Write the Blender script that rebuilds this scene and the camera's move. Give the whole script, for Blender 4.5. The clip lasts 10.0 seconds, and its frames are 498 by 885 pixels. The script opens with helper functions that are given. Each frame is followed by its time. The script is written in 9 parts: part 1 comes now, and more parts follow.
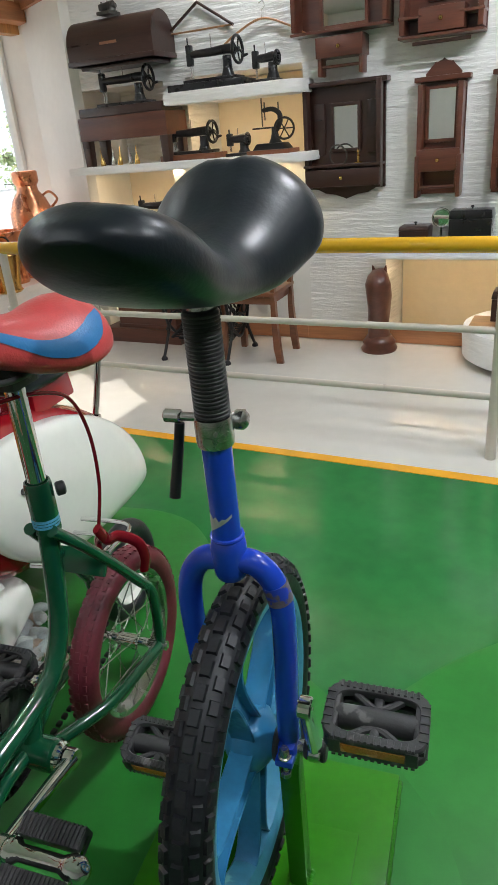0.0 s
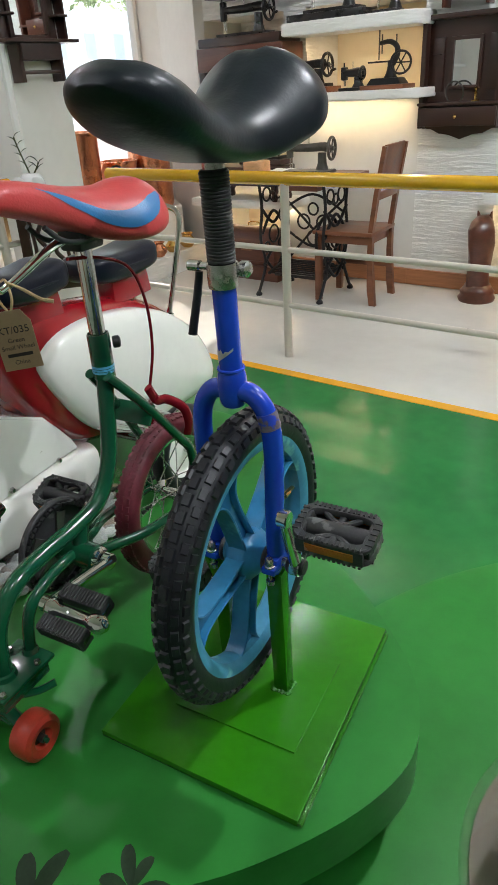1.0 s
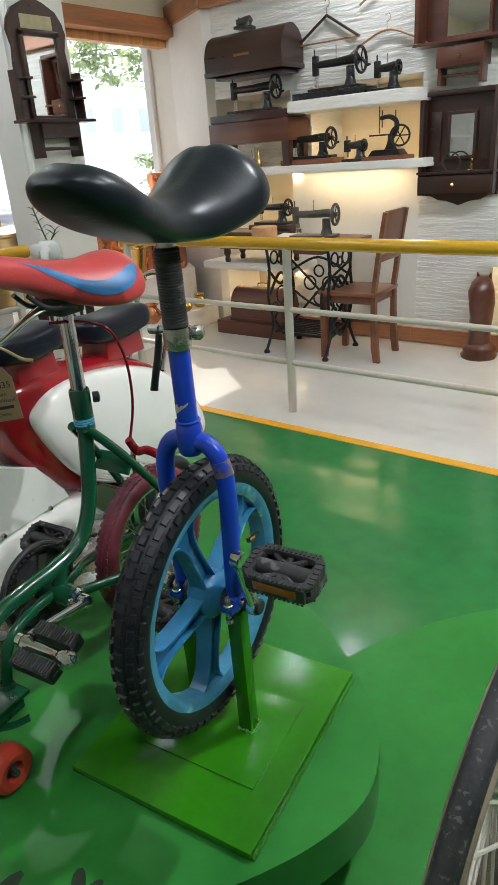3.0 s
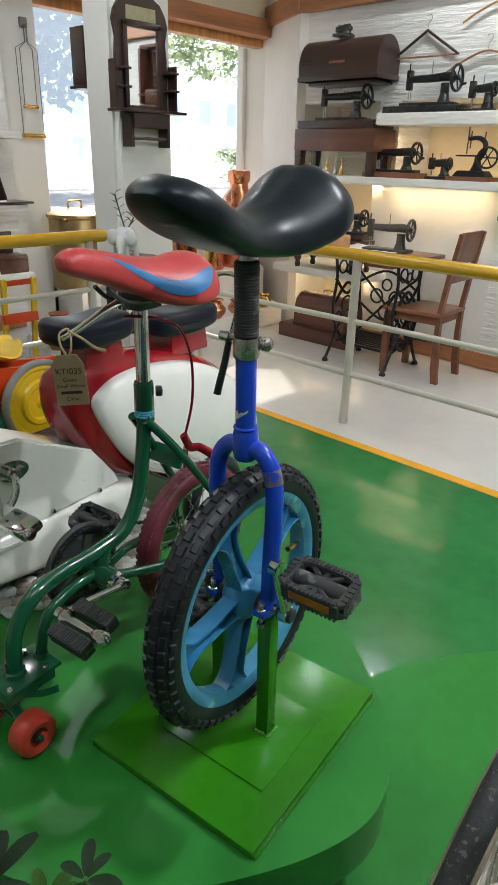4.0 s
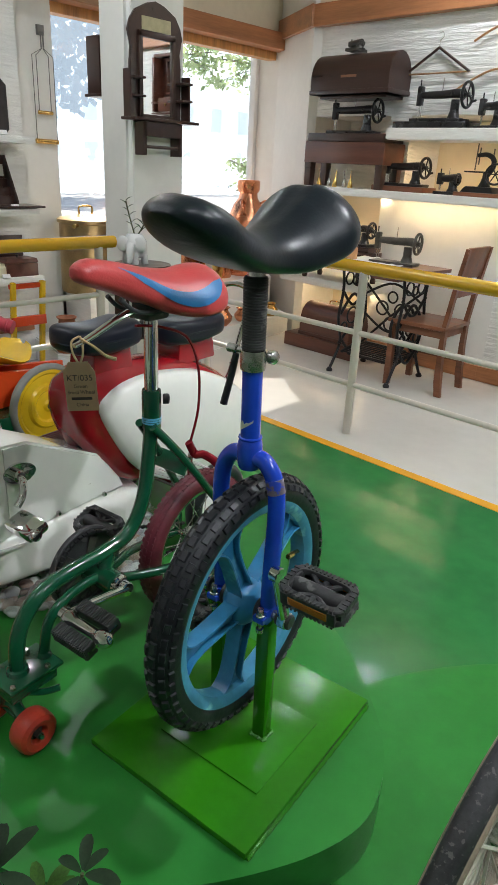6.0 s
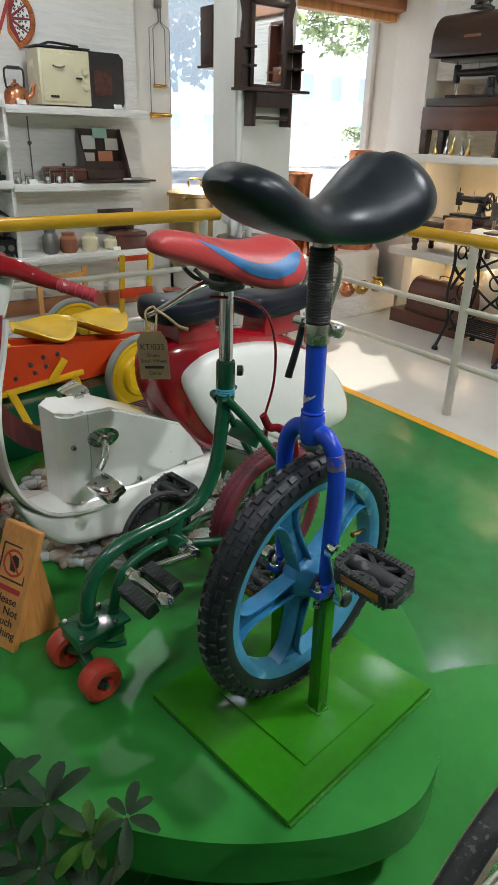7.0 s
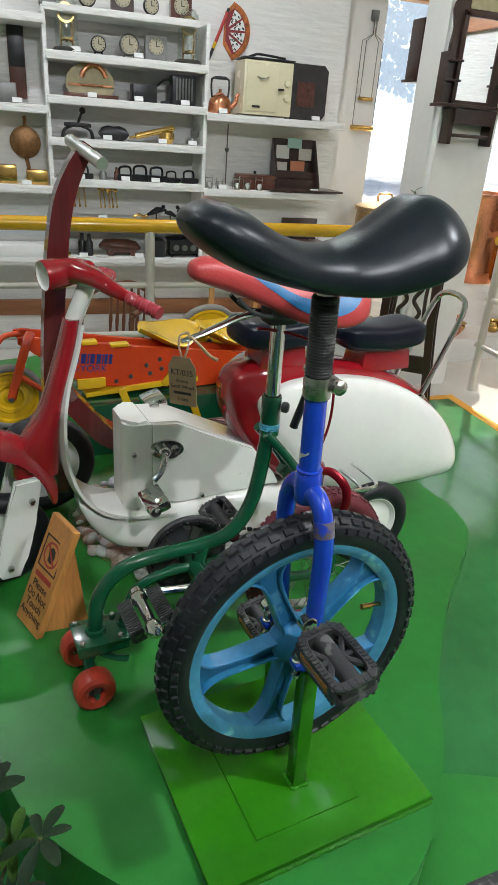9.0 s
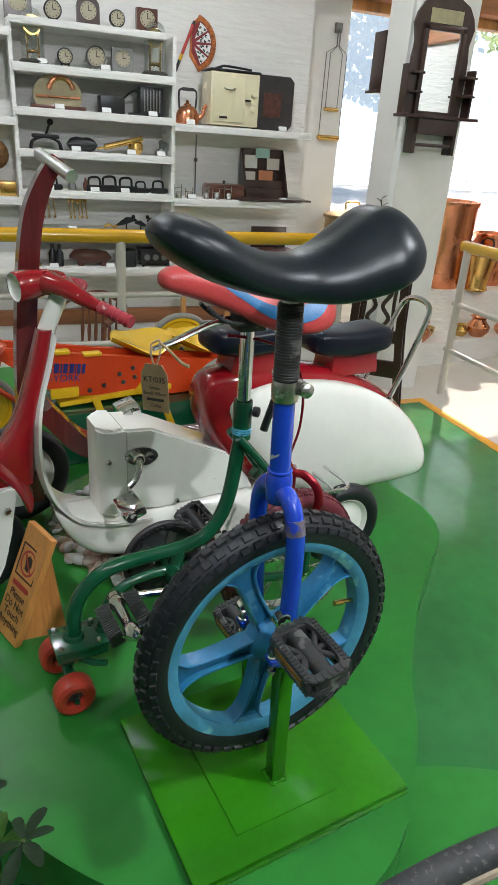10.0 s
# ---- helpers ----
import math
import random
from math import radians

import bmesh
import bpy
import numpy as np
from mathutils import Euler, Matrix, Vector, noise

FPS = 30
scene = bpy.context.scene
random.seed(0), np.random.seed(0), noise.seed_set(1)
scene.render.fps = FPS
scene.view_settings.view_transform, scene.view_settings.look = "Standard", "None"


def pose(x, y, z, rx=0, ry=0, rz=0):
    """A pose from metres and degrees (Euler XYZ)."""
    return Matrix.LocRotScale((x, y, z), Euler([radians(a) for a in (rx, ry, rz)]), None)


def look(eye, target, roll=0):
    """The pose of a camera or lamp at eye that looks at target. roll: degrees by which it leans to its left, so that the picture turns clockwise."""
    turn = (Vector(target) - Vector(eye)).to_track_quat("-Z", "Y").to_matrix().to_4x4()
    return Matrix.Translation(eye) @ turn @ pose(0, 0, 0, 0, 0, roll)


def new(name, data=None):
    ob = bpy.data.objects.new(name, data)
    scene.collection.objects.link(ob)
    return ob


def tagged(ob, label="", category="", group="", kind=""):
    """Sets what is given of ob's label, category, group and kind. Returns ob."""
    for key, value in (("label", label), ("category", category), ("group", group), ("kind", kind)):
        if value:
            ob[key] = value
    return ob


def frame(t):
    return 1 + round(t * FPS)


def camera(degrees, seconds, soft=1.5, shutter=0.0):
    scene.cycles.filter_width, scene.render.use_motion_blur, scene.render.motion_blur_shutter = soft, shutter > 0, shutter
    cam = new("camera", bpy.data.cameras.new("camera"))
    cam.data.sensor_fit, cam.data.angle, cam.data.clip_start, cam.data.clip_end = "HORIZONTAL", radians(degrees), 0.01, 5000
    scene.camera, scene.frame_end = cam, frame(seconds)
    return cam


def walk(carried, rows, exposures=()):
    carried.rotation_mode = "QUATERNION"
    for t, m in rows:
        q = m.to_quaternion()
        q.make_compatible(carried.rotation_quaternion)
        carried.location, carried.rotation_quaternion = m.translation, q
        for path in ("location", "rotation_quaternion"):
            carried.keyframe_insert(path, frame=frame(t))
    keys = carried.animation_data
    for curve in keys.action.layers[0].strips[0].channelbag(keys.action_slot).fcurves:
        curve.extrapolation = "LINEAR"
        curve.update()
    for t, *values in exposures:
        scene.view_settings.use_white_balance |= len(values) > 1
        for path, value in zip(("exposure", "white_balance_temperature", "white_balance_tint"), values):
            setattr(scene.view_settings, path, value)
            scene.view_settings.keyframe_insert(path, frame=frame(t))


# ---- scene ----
cam = camera(41.5, 10.0)
PATH = [
    (0, (0.221, -0.461, 1.395), (-0.626, 1.144, 0.555), -4.9),
    (0.5, (0.295, -0.548, 1.36), (-0.589, 1.001, 0.455), -2.7),
    (1, (0.394, -0.565, 1.346), (-0.676, 0.832, 0.396), -3.6),
    (1.5, (0.45, -0.567, 1.344), (-0.678, 0.784, 0.396), -5.2),
    (2, (0.475, -0.562, 1.343), (-0.626, 0.842, 0.438), -5.2),
    (3.5, (0.502, -0.584, 1.379), (-0.706, 0.812, 0.611), -2.3),
    (4, (0.501, -0.593, 1.386), (-0.754, 0.747, 0.593), 1.6),
    (4.5, (0.5, -0.591, 1.387), (-0.747, 0.754, 0.588), 1.9),
    (5, (0.498, -0.588, 1.382), (-0.747, 0.748, 0.567), 2.2),
    (6.5, (0.531, -0.618, 1.404), (-0.76, 0.707, 0.643), 3.7),
    (7, (0.551, -0.568, 1.397), (-0.897, 0.516, 0.544), 1.8),
    (7.5, (0.567, -0.439, 1.402), (-1.036, 0.426, 0.578), 7.7),
    (8, (0.584, -0.374, 1.41), (-1.098, 0.239, 0.518), 4.9),
    (8.5, (0.587, -0.347, 1.423), (-1.1, 0.252, 0.533), 6.0),
    (9, (0.597, -0.329, 1.432), (-1.103, 0.28, 0.572), 4.3),
    (9.5, (0.611, -0.33, 1.434), (-1.08, 0.318, 0.585), 3.7),
    (10, (0.623, -0.333, 1.438), (-1.062, 0.348, 0.604), 4.0),
]
walk(cam, [(t, look(eye, target, roll)) for t, eye, target, roll in PATH],
     [(0, 0.03), (1, 0.12), (2, 0.12), (4.5, 0.05), (7, 0.06), (8, 0.20), (10, 0.24)])

# world, sun and exposure
scene.view_settings.exposure = 0.0
world = bpy.data.worlds.new("world")
scene.world = world
world.use_nodes = True
wn = world.node_tree.nodes
sky = wn.new("ShaderNodeTexSky")
sky.sky_type, sky.sun_disc = "NISHITA", False
sky.sun_elevation, sky.sun_rotation = radians(42), radians(-52)
world.node_tree.links.new(sky.outputs[0], wn["Background"].inputs[0])
wn["Background"].inputs[1].default_value = 0.15
sun = new("sun", bpy.data.lights.new("sun", "SUN"))
sun.data.energy, sun.data.angle, sun.data.color = 5.0, radians(0.6), (1.0, 0.95, 0.86)
sun.matrix_world = look((0, 0, 0), (0.66, -0.50, -0.66))

CEIL = 3.05


def area(name, eye, target, sx, sy, watts, colour, spread=180):
    lamp = new(name, bpy.data.lights.new(name, "AREA"))
    lamp.data.shape, lamp.data.size, lamp.data.size_y = "RECTANGLE", sx, sy
    lamp.data.energy, lamp.data.color = watts, colour
    lamp.data.spread = radians(spread)
    lamp.matrix_world = look(eye, target)
    return lamp


# small ceiling spotlights: place, watts, beam and what they are turned to
LAMPS = [(-1.8, 3.5, 11, 180, None), (0.4, 2.3, 15, 130, (-0.6, 4.0, 1.5)), (1.4, 2.3, 17, 130, (0.5, 4.0, 1.5)), (0.74, 1.29, 32, 115, None), (-2.6, 0.9, 15, 180, None),
         (-2.5, -0.7, 14, 180, None), (-1.2, -1.5, 7, 180, None), (0.70, -0.86, 10, 180, None), (1.9, 0.2, 15, 100, (-3.6, 0.1, 1.2))]
for lx, ly, watts, beam, aim in LAMPS:
    area("ceiling_lamp", (lx, ly, CEIL - 0.085), aim or (lx, ly, 0), 0.055, 0.055, watts, (0.915, 0.955, 1.02), beam)


# materials
def mat(name, colour, rough=0.5, metal=0.0, vary=0.12, scale=6.0, bump=0.0, bscale=60.0, coat=0.0, speck=None, stretch=(1, 1, 1), rnd=0.0, dist=0.002):
    """A surface with two scales of mottling, uneven gloss and fine relief."""
    m = bpy.data.materials.new(name)
    m.use_nodes = True
    nt, n = m.node_tree, m.node_tree.nodes
    b = n["Principled BSDF"]
    b.inputs["Metallic"].default_value, b.inputs["Coat Weight"].default_value = metal, coat
    b.inputs["Coat Roughness"].default_value = 0.08
    tc, mp = n.new("ShaderNodeTexCoord"), n.new("ShaderNodeMapping")
    mp.inputs["Scale"].default_value = stretch
    nt.links.new(tc.outputs["Object"], mp.inputs[0])
    big, small = n.new("ShaderNodeTexNoise"), n.new("ShaderNodeTexNoise")
    big.inputs["Scale"].default_value, big.inputs["Detail"].default_value = scale, 5
    small.inputs["Scale"].default_value, small.inputs["Detail"].default_value = scale * 9, 4
    for t in (big, small):
        nt.links.new(mp.outputs[0], t.inputs[0])
    add = n.new("ShaderNodeMath")
    add.operation = "MULTIPLY_ADD"
    nt.links.new(small.outputs[0], add.inputs[0])
    add.inputs[1].default_value = 0.45
    nt.links.new(big.outputs[0], add.inputs[2])
    last = add.outputs[0]
    if rnd:
        oi, ra = n.new("ShaderNodeObjectInfo"), n.new("ShaderNodeMath")
        ra.operation = "MULTIPLY_ADD"
        nt.links.new(oi.outputs["Random"], ra.inputs[0])
        ra.inputs[1].default_value = rnd
        nt.links.new(last, ra.inputs[2])
        last = ra.outputs[0]
    ramp = n.new("ShaderNodeValToRGB")
    lo = [c * (1 - vary) for c in colour]
    hi = [min(1, c * (1 + vary)) for c in colour]
    ramp.color_ramp.elements[0].position, ramp.color_ramp.elements[1].position = 0.45, 1.0
    ramp.color_ramp.elements[0].color, ramp.color_ramp.elements[1].color = (*lo, 1), (*hi, 1)
    nt.links.new(last, ramp.inputs[0])
    colour_out = ramp.outputs[0]
    if speck:
        spot, mix, edge = n.new("ShaderNodeTexNoise"), n.new("ShaderNodeMix"), n.new("ShaderNodeValToRGB")
        spot.inputs["Scale"].default_value, spot.inputs["Detail"].default_value = speck[1], 6
        nt.links.new(mp.outputs[0], spot.inputs[0])
        edge.color_ramp.elements[0].position, edge.color_ramp.elements[1].position = speck[2], speck[2] + 0.04
        nt.links.new(spot.outputs[0], edge.inputs[0])
        mix.data_type = "RGBA"
        nt.links.new(edge.outputs[0], mix.inputs[0])
        nt.links.new(colour_out, mix.inputs[6])
        mix.inputs[7].default_value = (*speck[0], 1)
        colour_out = mix.outputs[2]
    nt.links.new(colour_out, b.inputs["Base Color"])
    rr = n.new("ShaderNodeMapRange")
    rr.inputs[3].default_value, rr.inputs[4].default_value = rough * 0.75, min(1, rough * 1.3)
    nt.links.new(big.outputs[0], rr.inputs[0])
    nt.links.new(rr.outputs[0], b.inputs["Roughness"])
    if bump:
        fine, bp = n.new("ShaderNodeTexNoise"), n.new("ShaderNodeBump")
        fine.inputs["Scale"].default_value, fine.inputs["Detail"].default_value = bscale, 6
        nt.links.new(mp.outputs[0], fine.inputs[0])
        nt.links.new(fine.outputs[0], bp.inputs["Height"])
        bp.inputs["Strength"].default_value, bp.inputs["Distance"].default_value = bump, dist
        nt.links.new(bp.outputs[0], b.inputs["Normal"])
    return m


def wood(name, colour, rough=0.35, grain=5.0, coat=0.15, along="x"):
    st = {"x": (0.25, 3, 3), "y": (3, 0.25, 3), "z": (3, 3, 0.25)}[along]
    return mat(name, colour, rough, 0, 0.42, grain, 0.25, 30, coat, stretch=st, rnd=0.15)


GREEN_FLOOR = mat("green_epoxy", (0.028, 0.180, 0.049), 0.13, 0, 0.22, 1.5, 0.30, 16, 0.1, dist=0.002)
GREEN_STAGE = mat("green_stage_paint", (0.022, 0.182, 0.027), 0.33, 0, 0.2, 3, 0.25, 40, 0.0)
GREEN_STAGE.node_tree.nodes["Principled BSDF"].inputs["Specular IOR Level"].default_value = 0.28
GREEN_PLATE = mat("bright_green_enamel", (0.024, 0.185, 0.005), 0.19, 0, 0.15, 7, 0.12, 70, 0.0)
BEADGREEN = mat("wet_looking_green_bead", (0.026, 0.185, 0.008), 0.10, 0, 0.2, 20, 1.0, 420, 0.4, dist=0.004)
WHITE_FLOOR = mat("white_epoxy", (0.62, 0.60, 0.55), 0.16, 0, 0.07, 1.2, 0.08, 40, 0.2)
ORANGE = mat("orange_line_paint", (0.75, 0.36, 0.025), 0.2, 0, 0.1, 8)
PLASTER = mat("white_combed_plaster", (0.80, 0.79, 0.76), 0.7, 0, 0.05, 2, 1.0, 11, 0, stretch=(0.6, 0.6, 5), dist=0.022)
PLASTERW = mat("white_brushed_plaster", (0.80, 0.79, 0.76), 0.7, 0, 0.04, 2, 0.7, 7, 0, stretch=(0.8, 0.8, 5), dist=0.016)
SMOOTH = mat("white_plaster", (0.78, 0.77, 0.73), 0.65, 0, 0.05, 2, 0.25, 9, 0, dist=0.01)
CREAM = mat("cream_plaster", (0.78, 0.68, 0.51), 0.7, 0, 0.06, 2, 0.4, 12, 0, dist=0.01)
SHELFW = mat("white_shelf_plaster", (0.80, 0.79, 0.76), 0.6, 0, 0.05, 4, 0.8, 10, 0, stretch=(1, 1, 5), dist=0.012)
BEAM = wood("red_brown_beam", (0.34, 0.14, 0.06), 0.4, 4, 0.2)
BEAMY = wood("red_brown_beam_long", (0.34, 0.14, 0.06), 0.4, 4, 0.2, "y")
DARKWOOD = wood("dark_mahogany", (0.034, 0.014, 0.010), 0.3, 6, 0.3)
MIDWOOD = wood("brown_wood", (0.15, 0.052, 0.023), 0.35, 6, 0.25)
REDWOOD = wood("reddish_wood", (0.090, 0.028, 0.016), 0.32, 6, 0.3)
PINE = wood("orange_pine", (0.50, 0.24, 0.075), 0.45, 5, 0.1, "z")
HANGWOOD = wood("pale_hanger_wood", (0.36, 0.19, 0.08), 0.35, 8, 0.2)
BLACKIRON = mat("black_japanned_iron", (0.013, 0.013, 0.014), 0.28, 0.3, 0.3, 20, 0.1, 120, 0.3)
CASTIRON = mat("black_cast_iron", (0.015, 0.015, 0.016), 0.45, 0.4, 0.3, 20, 0.3, 150)
GREYIRON = mat("worn_grey_iron", (0.10, 0.095, 0.085), 0.4, 0.7, 0.3, 20, 0.2, 120)
STEEL = mat("steel", (0.50, 0.49, 0.47), 0.25, 1, 0.1, 20, 0.05, 200)
CHROME = mat("chrome", (0.74, 0.74, 0.74), 0.07, 1, 0.06, 15, 0.03, 120, speck=((0.30, 0.27, 0.24), 55, 0.74))
BRASS = mat("brass", (0.62, 0.40, 0.13), 0.24, 1, 0.2, 12, 0.1, 60)
COPPER = mat("copper", (0.66, 0.28, 0.15), 0.26, 1, 0.28, 7, 0.2, 40)
YELLOW_RAIL = mat("mustard_rail_paint", (0.60, 0.33, 0.015), 0.22, 0, 0.07, 6, 0.05, 60, 0.4)
CREAM_RAIL = mat("cream_rail_paint", (0.58, 0.53, 0.46), 0.3, 0, 0.06, 6, 0.05, 60, 0.2)
MIRROR = mat("mirror_glass", (0.86, 0.87, 0.86), 0.02, 1, 0.02, 3)
CARD = mat("white_card", (0.80, 0.80, 0.78), 0.6, 0, 0.03)


def glass(name, colour=(1, 1, 1), rough=0.0):
    m = bpy.data.materials.new(name)
    m.use_nodes = True
    b = m.node_tree.nodes["Principled BSDF"]
    b.inputs["Base Color"].default_value = (*colour, 1)
    b.inputs["Transmission Weight"].default_value, b.inputs["Roughness"].default_value = 1.0, rough
    b.inputs["IOR"].default_value = 1.45
    return m


GLASS = glass("clear_glass")
# thin blown glass: mostly clear, with a faint gloss
THINGLASS = bpy.data.materials.new("thin_blown_glass")
THINGLASS.use_nodes = True
tn, tk = THINGLASS.node_tree.nodes, THINGLASS.node_tree.links
clear_, shine_, both_ = tn.new("ShaderNodeBsdfTransparent"), tn.new("ShaderNodeBsdfGlossy"), tn.new("ShaderNodeMixShader")
shine_.inputs["Roughness"].default_value, both_.inputs[0].default_value = 0.03, 0.09
clear_.inputs[0].default_value = (0.95, 0.97, 0.96, 1)
tk.new(clear_.outputs[0], both_.inputs[1]), tk.new(shine_.outputs[0], both_.inputs[2]), tk.new(both_.outputs[0], tn["Material Output"].inputs[0])

# mesh helpers
OFF = {}
YAW = 8.0
VEH = pose(-0.052, -0.038, 0, 0, 0, YAW)
# the unicycle and its posts lean a little about the axle
UNI = VEH @ pose(0.012, 0.024, 0.80, 1.6, 0, 0) @ Matrix.Translation((-0.012, -0.02, -0.80))


def thing(name, label, category, m=Matrix(), base=(0, 0, 0), group="", kind=""):
    """An Empty at its base; the parts are given in the frame of m."""
    e = new(name)
    e.empty_display_size = 0.05
    e.matrix_world = m @ Matrix.Translation(base)
    OFF[e] = Matrix.Translation(-Vector(base))
    return tagged(e, label, category, group, kind)


def part(name, bm, material, parent=None, label="", smooth=True, angle=38):
    me = bpy.data.meshes.new(name)
    bmesh.ops.recalc_face_normals(bm, faces=bm.faces)
    if parent is not None:
        top = parent
        while top not in OFF:
            top = top.parent
        bm.transform(OFF[top])
    if smooth:
        lim = math.cos(radians(angle))
        for f in bm.faces:
            f.smooth = True
        for e in bm.edges:
            if len(e.link_faces) == 2:
                e.smooth = e.link_faces[0].normal.dot(e.link_faces[1].normal) > lim
    bm.to_mesh(me)
    bm.free()
    for mm in (material if isinstance(material, (list, tuple)) else [material]):
        me.materials.append(mm)
    ob = new(name, me)
    if parent is not None:
        ob.parent = parent
    if label:
        ob["label"] = label
    return ob


def single(name, bm, material, label, category, kind="", group="", smooth=True, angle=38):
    return tagged(part(name, bm, material, None, "", smooth, angle), label, category, group, kind)


def B():
    return bmesh.new()


def box(bm, c, s, bev=0.0, m=None, taper=1.0):
    """A box of size s about c; m turns it about c; taper narrows its top."""
    vs = bmesh.ops.create_cube(bm, size=1.0)["verts"]
    for v in vs:
        k = taper if v.co.z > 0 else 1.0
        v.co = Vector((v.co.x * s[0] * k, v.co.y * s[1] * k, v.co.z * s[2]))
        if m is not None:
            v.co = m @ v.co
        v.co += Vector(c)
    if bev:
        es = list({e for v in vs for e in v.link_edges})
        bmesh.ops.bevel(bm, geom=es, offset=bev, segments=2, affect="EDGES", profile=0.6)
    return bm


def ring_frame(d):
    d = d.normalized()
    a = Vector((0, 0, 1)) if abs(d.z) < 0.9 else Vector((1, 0, 0))
    x = d.cross(a).normalized()
    return x, d.cross(x)


def curve_points(pts, n):
    """A smooth line through pts, n steps a stretch."""
    pts = [Vector(p) for p in pts]
    if n < 2 or len(pts) < 3:
        return pts
    out = []
    for i in range(len(pts) - 1):
        p0, p1, p2, p3 = pts[max(i - 1, 0)], pts[i], pts[i + 1], pts[min(i + 2, len(pts) - 1)]
        for k in range(n):
            t = k / n
            out.append(0.5 * ((2 * p1) + (p2 - p0) * t + (2 * p0 - 5 * p1 + 4 * p2 - p3) * t * t + (3 * p1 - p0 - 3 * p2 + p3) * t ** 3))
    return out + [pts[-1]]


def tube(bm, pts, r, n=6, seg=12, closed=False, flat=1.0):
    """A tube along pts; r is one radius or one for each end."""
    ps = curve_points(pts, n)
    r0, r1 = r if isinstance(r, tuple) else (r, r)
    rings, x = [], None
    for i, p in enumerate(ps):
        d = (ps[min(i + 1, len(ps) - 1)] - ps[max(i - 1, 0)]).normalized()
        if x is None:
            x, y = ring_frame(d)
        else:
            x = (x - d * x.dot(d)).normalized()
            y = d.cross(x)
        rr = r0 + (r1 - r0) * i / max(1, len(ps) - 1)
        rings.append([bm.verts.new(p + x * rr * math.cos(a) + y * rr * flat * math.sin(a)) for a in (2 * math.pi * k / seg for k in range(seg))])
    for a, b in zip(rings, rings[1:] + ([rings[0]] if closed else [])):
        for k in range(seg):
            bm.faces.new((a[k], a[(k + 1) % seg], b[(k + 1) % seg], b[k]))
    if not closed:
        bm.faces.new(rings[0]), bm.faces.new(rings[-1])
    return bm


def cyl(bm, a, b, r, seg=20, r2=None, bev=0.0):
    """A round bar from a to b, its ends slightly rounded off."""
    a, b = Vector(a), Vector(b)
    r2 = r if r2 is None else r2
    L = (b - a).length
    prof = [(0, 0), (r, 0), (r2, L), (0, L)] if not bev else [(0, 0), (r - bev, 0), (r, bev), (r2, L - bev), (r2 - bev, L), (0, L)]
    return lathe(bm, prof, a, b - a, seg)


def lathe(bm, prof, at=(0, 0, 0), axis=(0, 0, 1), seg=32):
    """Turns (radius, height) points about the axis."""
    axis = Vector(axis).normalized()
    x, y = ring_frame(axis)
    at = Vector(at)
    rings = []
    for r, h in prof:
        if r < 1e-6:
            rings.append([bm.verts.new(at + axis * h)])
        else:
            rings.append([bm.verts.new(at + axis * h + (x * math.cos(a) + y * math.sin(a)) * r) for a in (2 * math.pi * k / seg for k in range(seg))])
    for p, q in zip(rings, rings[1:]):
        for k in range(seg):
            k2 = (k + 1) % seg
            if len(p) == 1 and len(q) == 1:
                continue
            if len(p) == 1:
                bm.faces.new((p[0], q[k2], q[k]))
            elif len(q) == 1:
                bm.faces.new((p[k], p[k2], q[0]))
            else:
                bm.faces.new((p[k], p[k2], q[k2], q[k]))
    return bm


def hoop(bm, c, axis, R, r, seg=48, sec=12, flat=1.0):
    """A round ring: R to the middle of its section, r thick, flat times that along the axis."""
    prof = [(R + r * math.cos(a), r * flat * math.sin(a)) for a in (2 * math.pi * k / sec for k in range(sec + 1))]
    lathe(bm, prof, c, axis, seg)
    bmesh.ops.remove_doubles(bm, verts=bm.verts, dist=1e-6)
    return bm


def prism(bm, pts, plane, lo, hi, bev=0.0):
    """A slab: 2D pts in the plane 'xy', 'xz' or 'yz', from lo to hi across it."""
    def put(p, h):
        return {"xy": (p[0], p[1], h), "xz": (p[0], h, p[1]), "yz": (h, p[0], p[1])}[plane]
    a = [bm.verts.new(put(p, lo)) for p in pts]
    b = [bm.verts.new(put(p, hi)) for p in pts]
    fs = [bm.faces.new(a), bm.faces.new(b)]
    for k in range(len(pts)):
        fs.append(bm.faces.new((a[k], a[(k + 1) % len(pts)], b[(k + 1) % len(pts)], b[k])))
    if bev:
        es = [e for f in fs[:2] for e in f.edges]
        bmesh.ops.bevel(bm, geom=es, offset=bev, segments=2, affect="EDGES")
    return bm


def round_outline(pts, n=6):
    """A closed smooth outline through 2D pts."""
    P = [Vector((*p, 0)) for p in pts]
    out = []
    for i in range(len(P)):
        p0, p1, p2, p3 = P[i - 1], P[i], P[(i + 1) % len(P)], P[(i + 2) % len(P)]
        for k in range(n):
            t = k / n
            q = 0.5 * ((2 * p1) + (p2 - p0) * t + (2 * p0 - 5 * p1 + 4 * p2 - p3) * t * t + (3 * p1 - p0 - 3 * p2 + p3) * t ** 3)
            out.append((q.x, q.y))
    return out


def loft(bm, rings, cap=True):
    vs = [[bm.verts.new(p) for p in r] for r in rings]
    for a, b in zip(vs, vs[1:]):
        for k in range(len(a)):
            bm.faces.new((a[k], a[(k + 1) % len(a)], b[(k + 1) % len(b)], b[k]))
    if cap:
        bm.faces.new(vs[0]), bm.faces.new(vs[-1])
    return bm


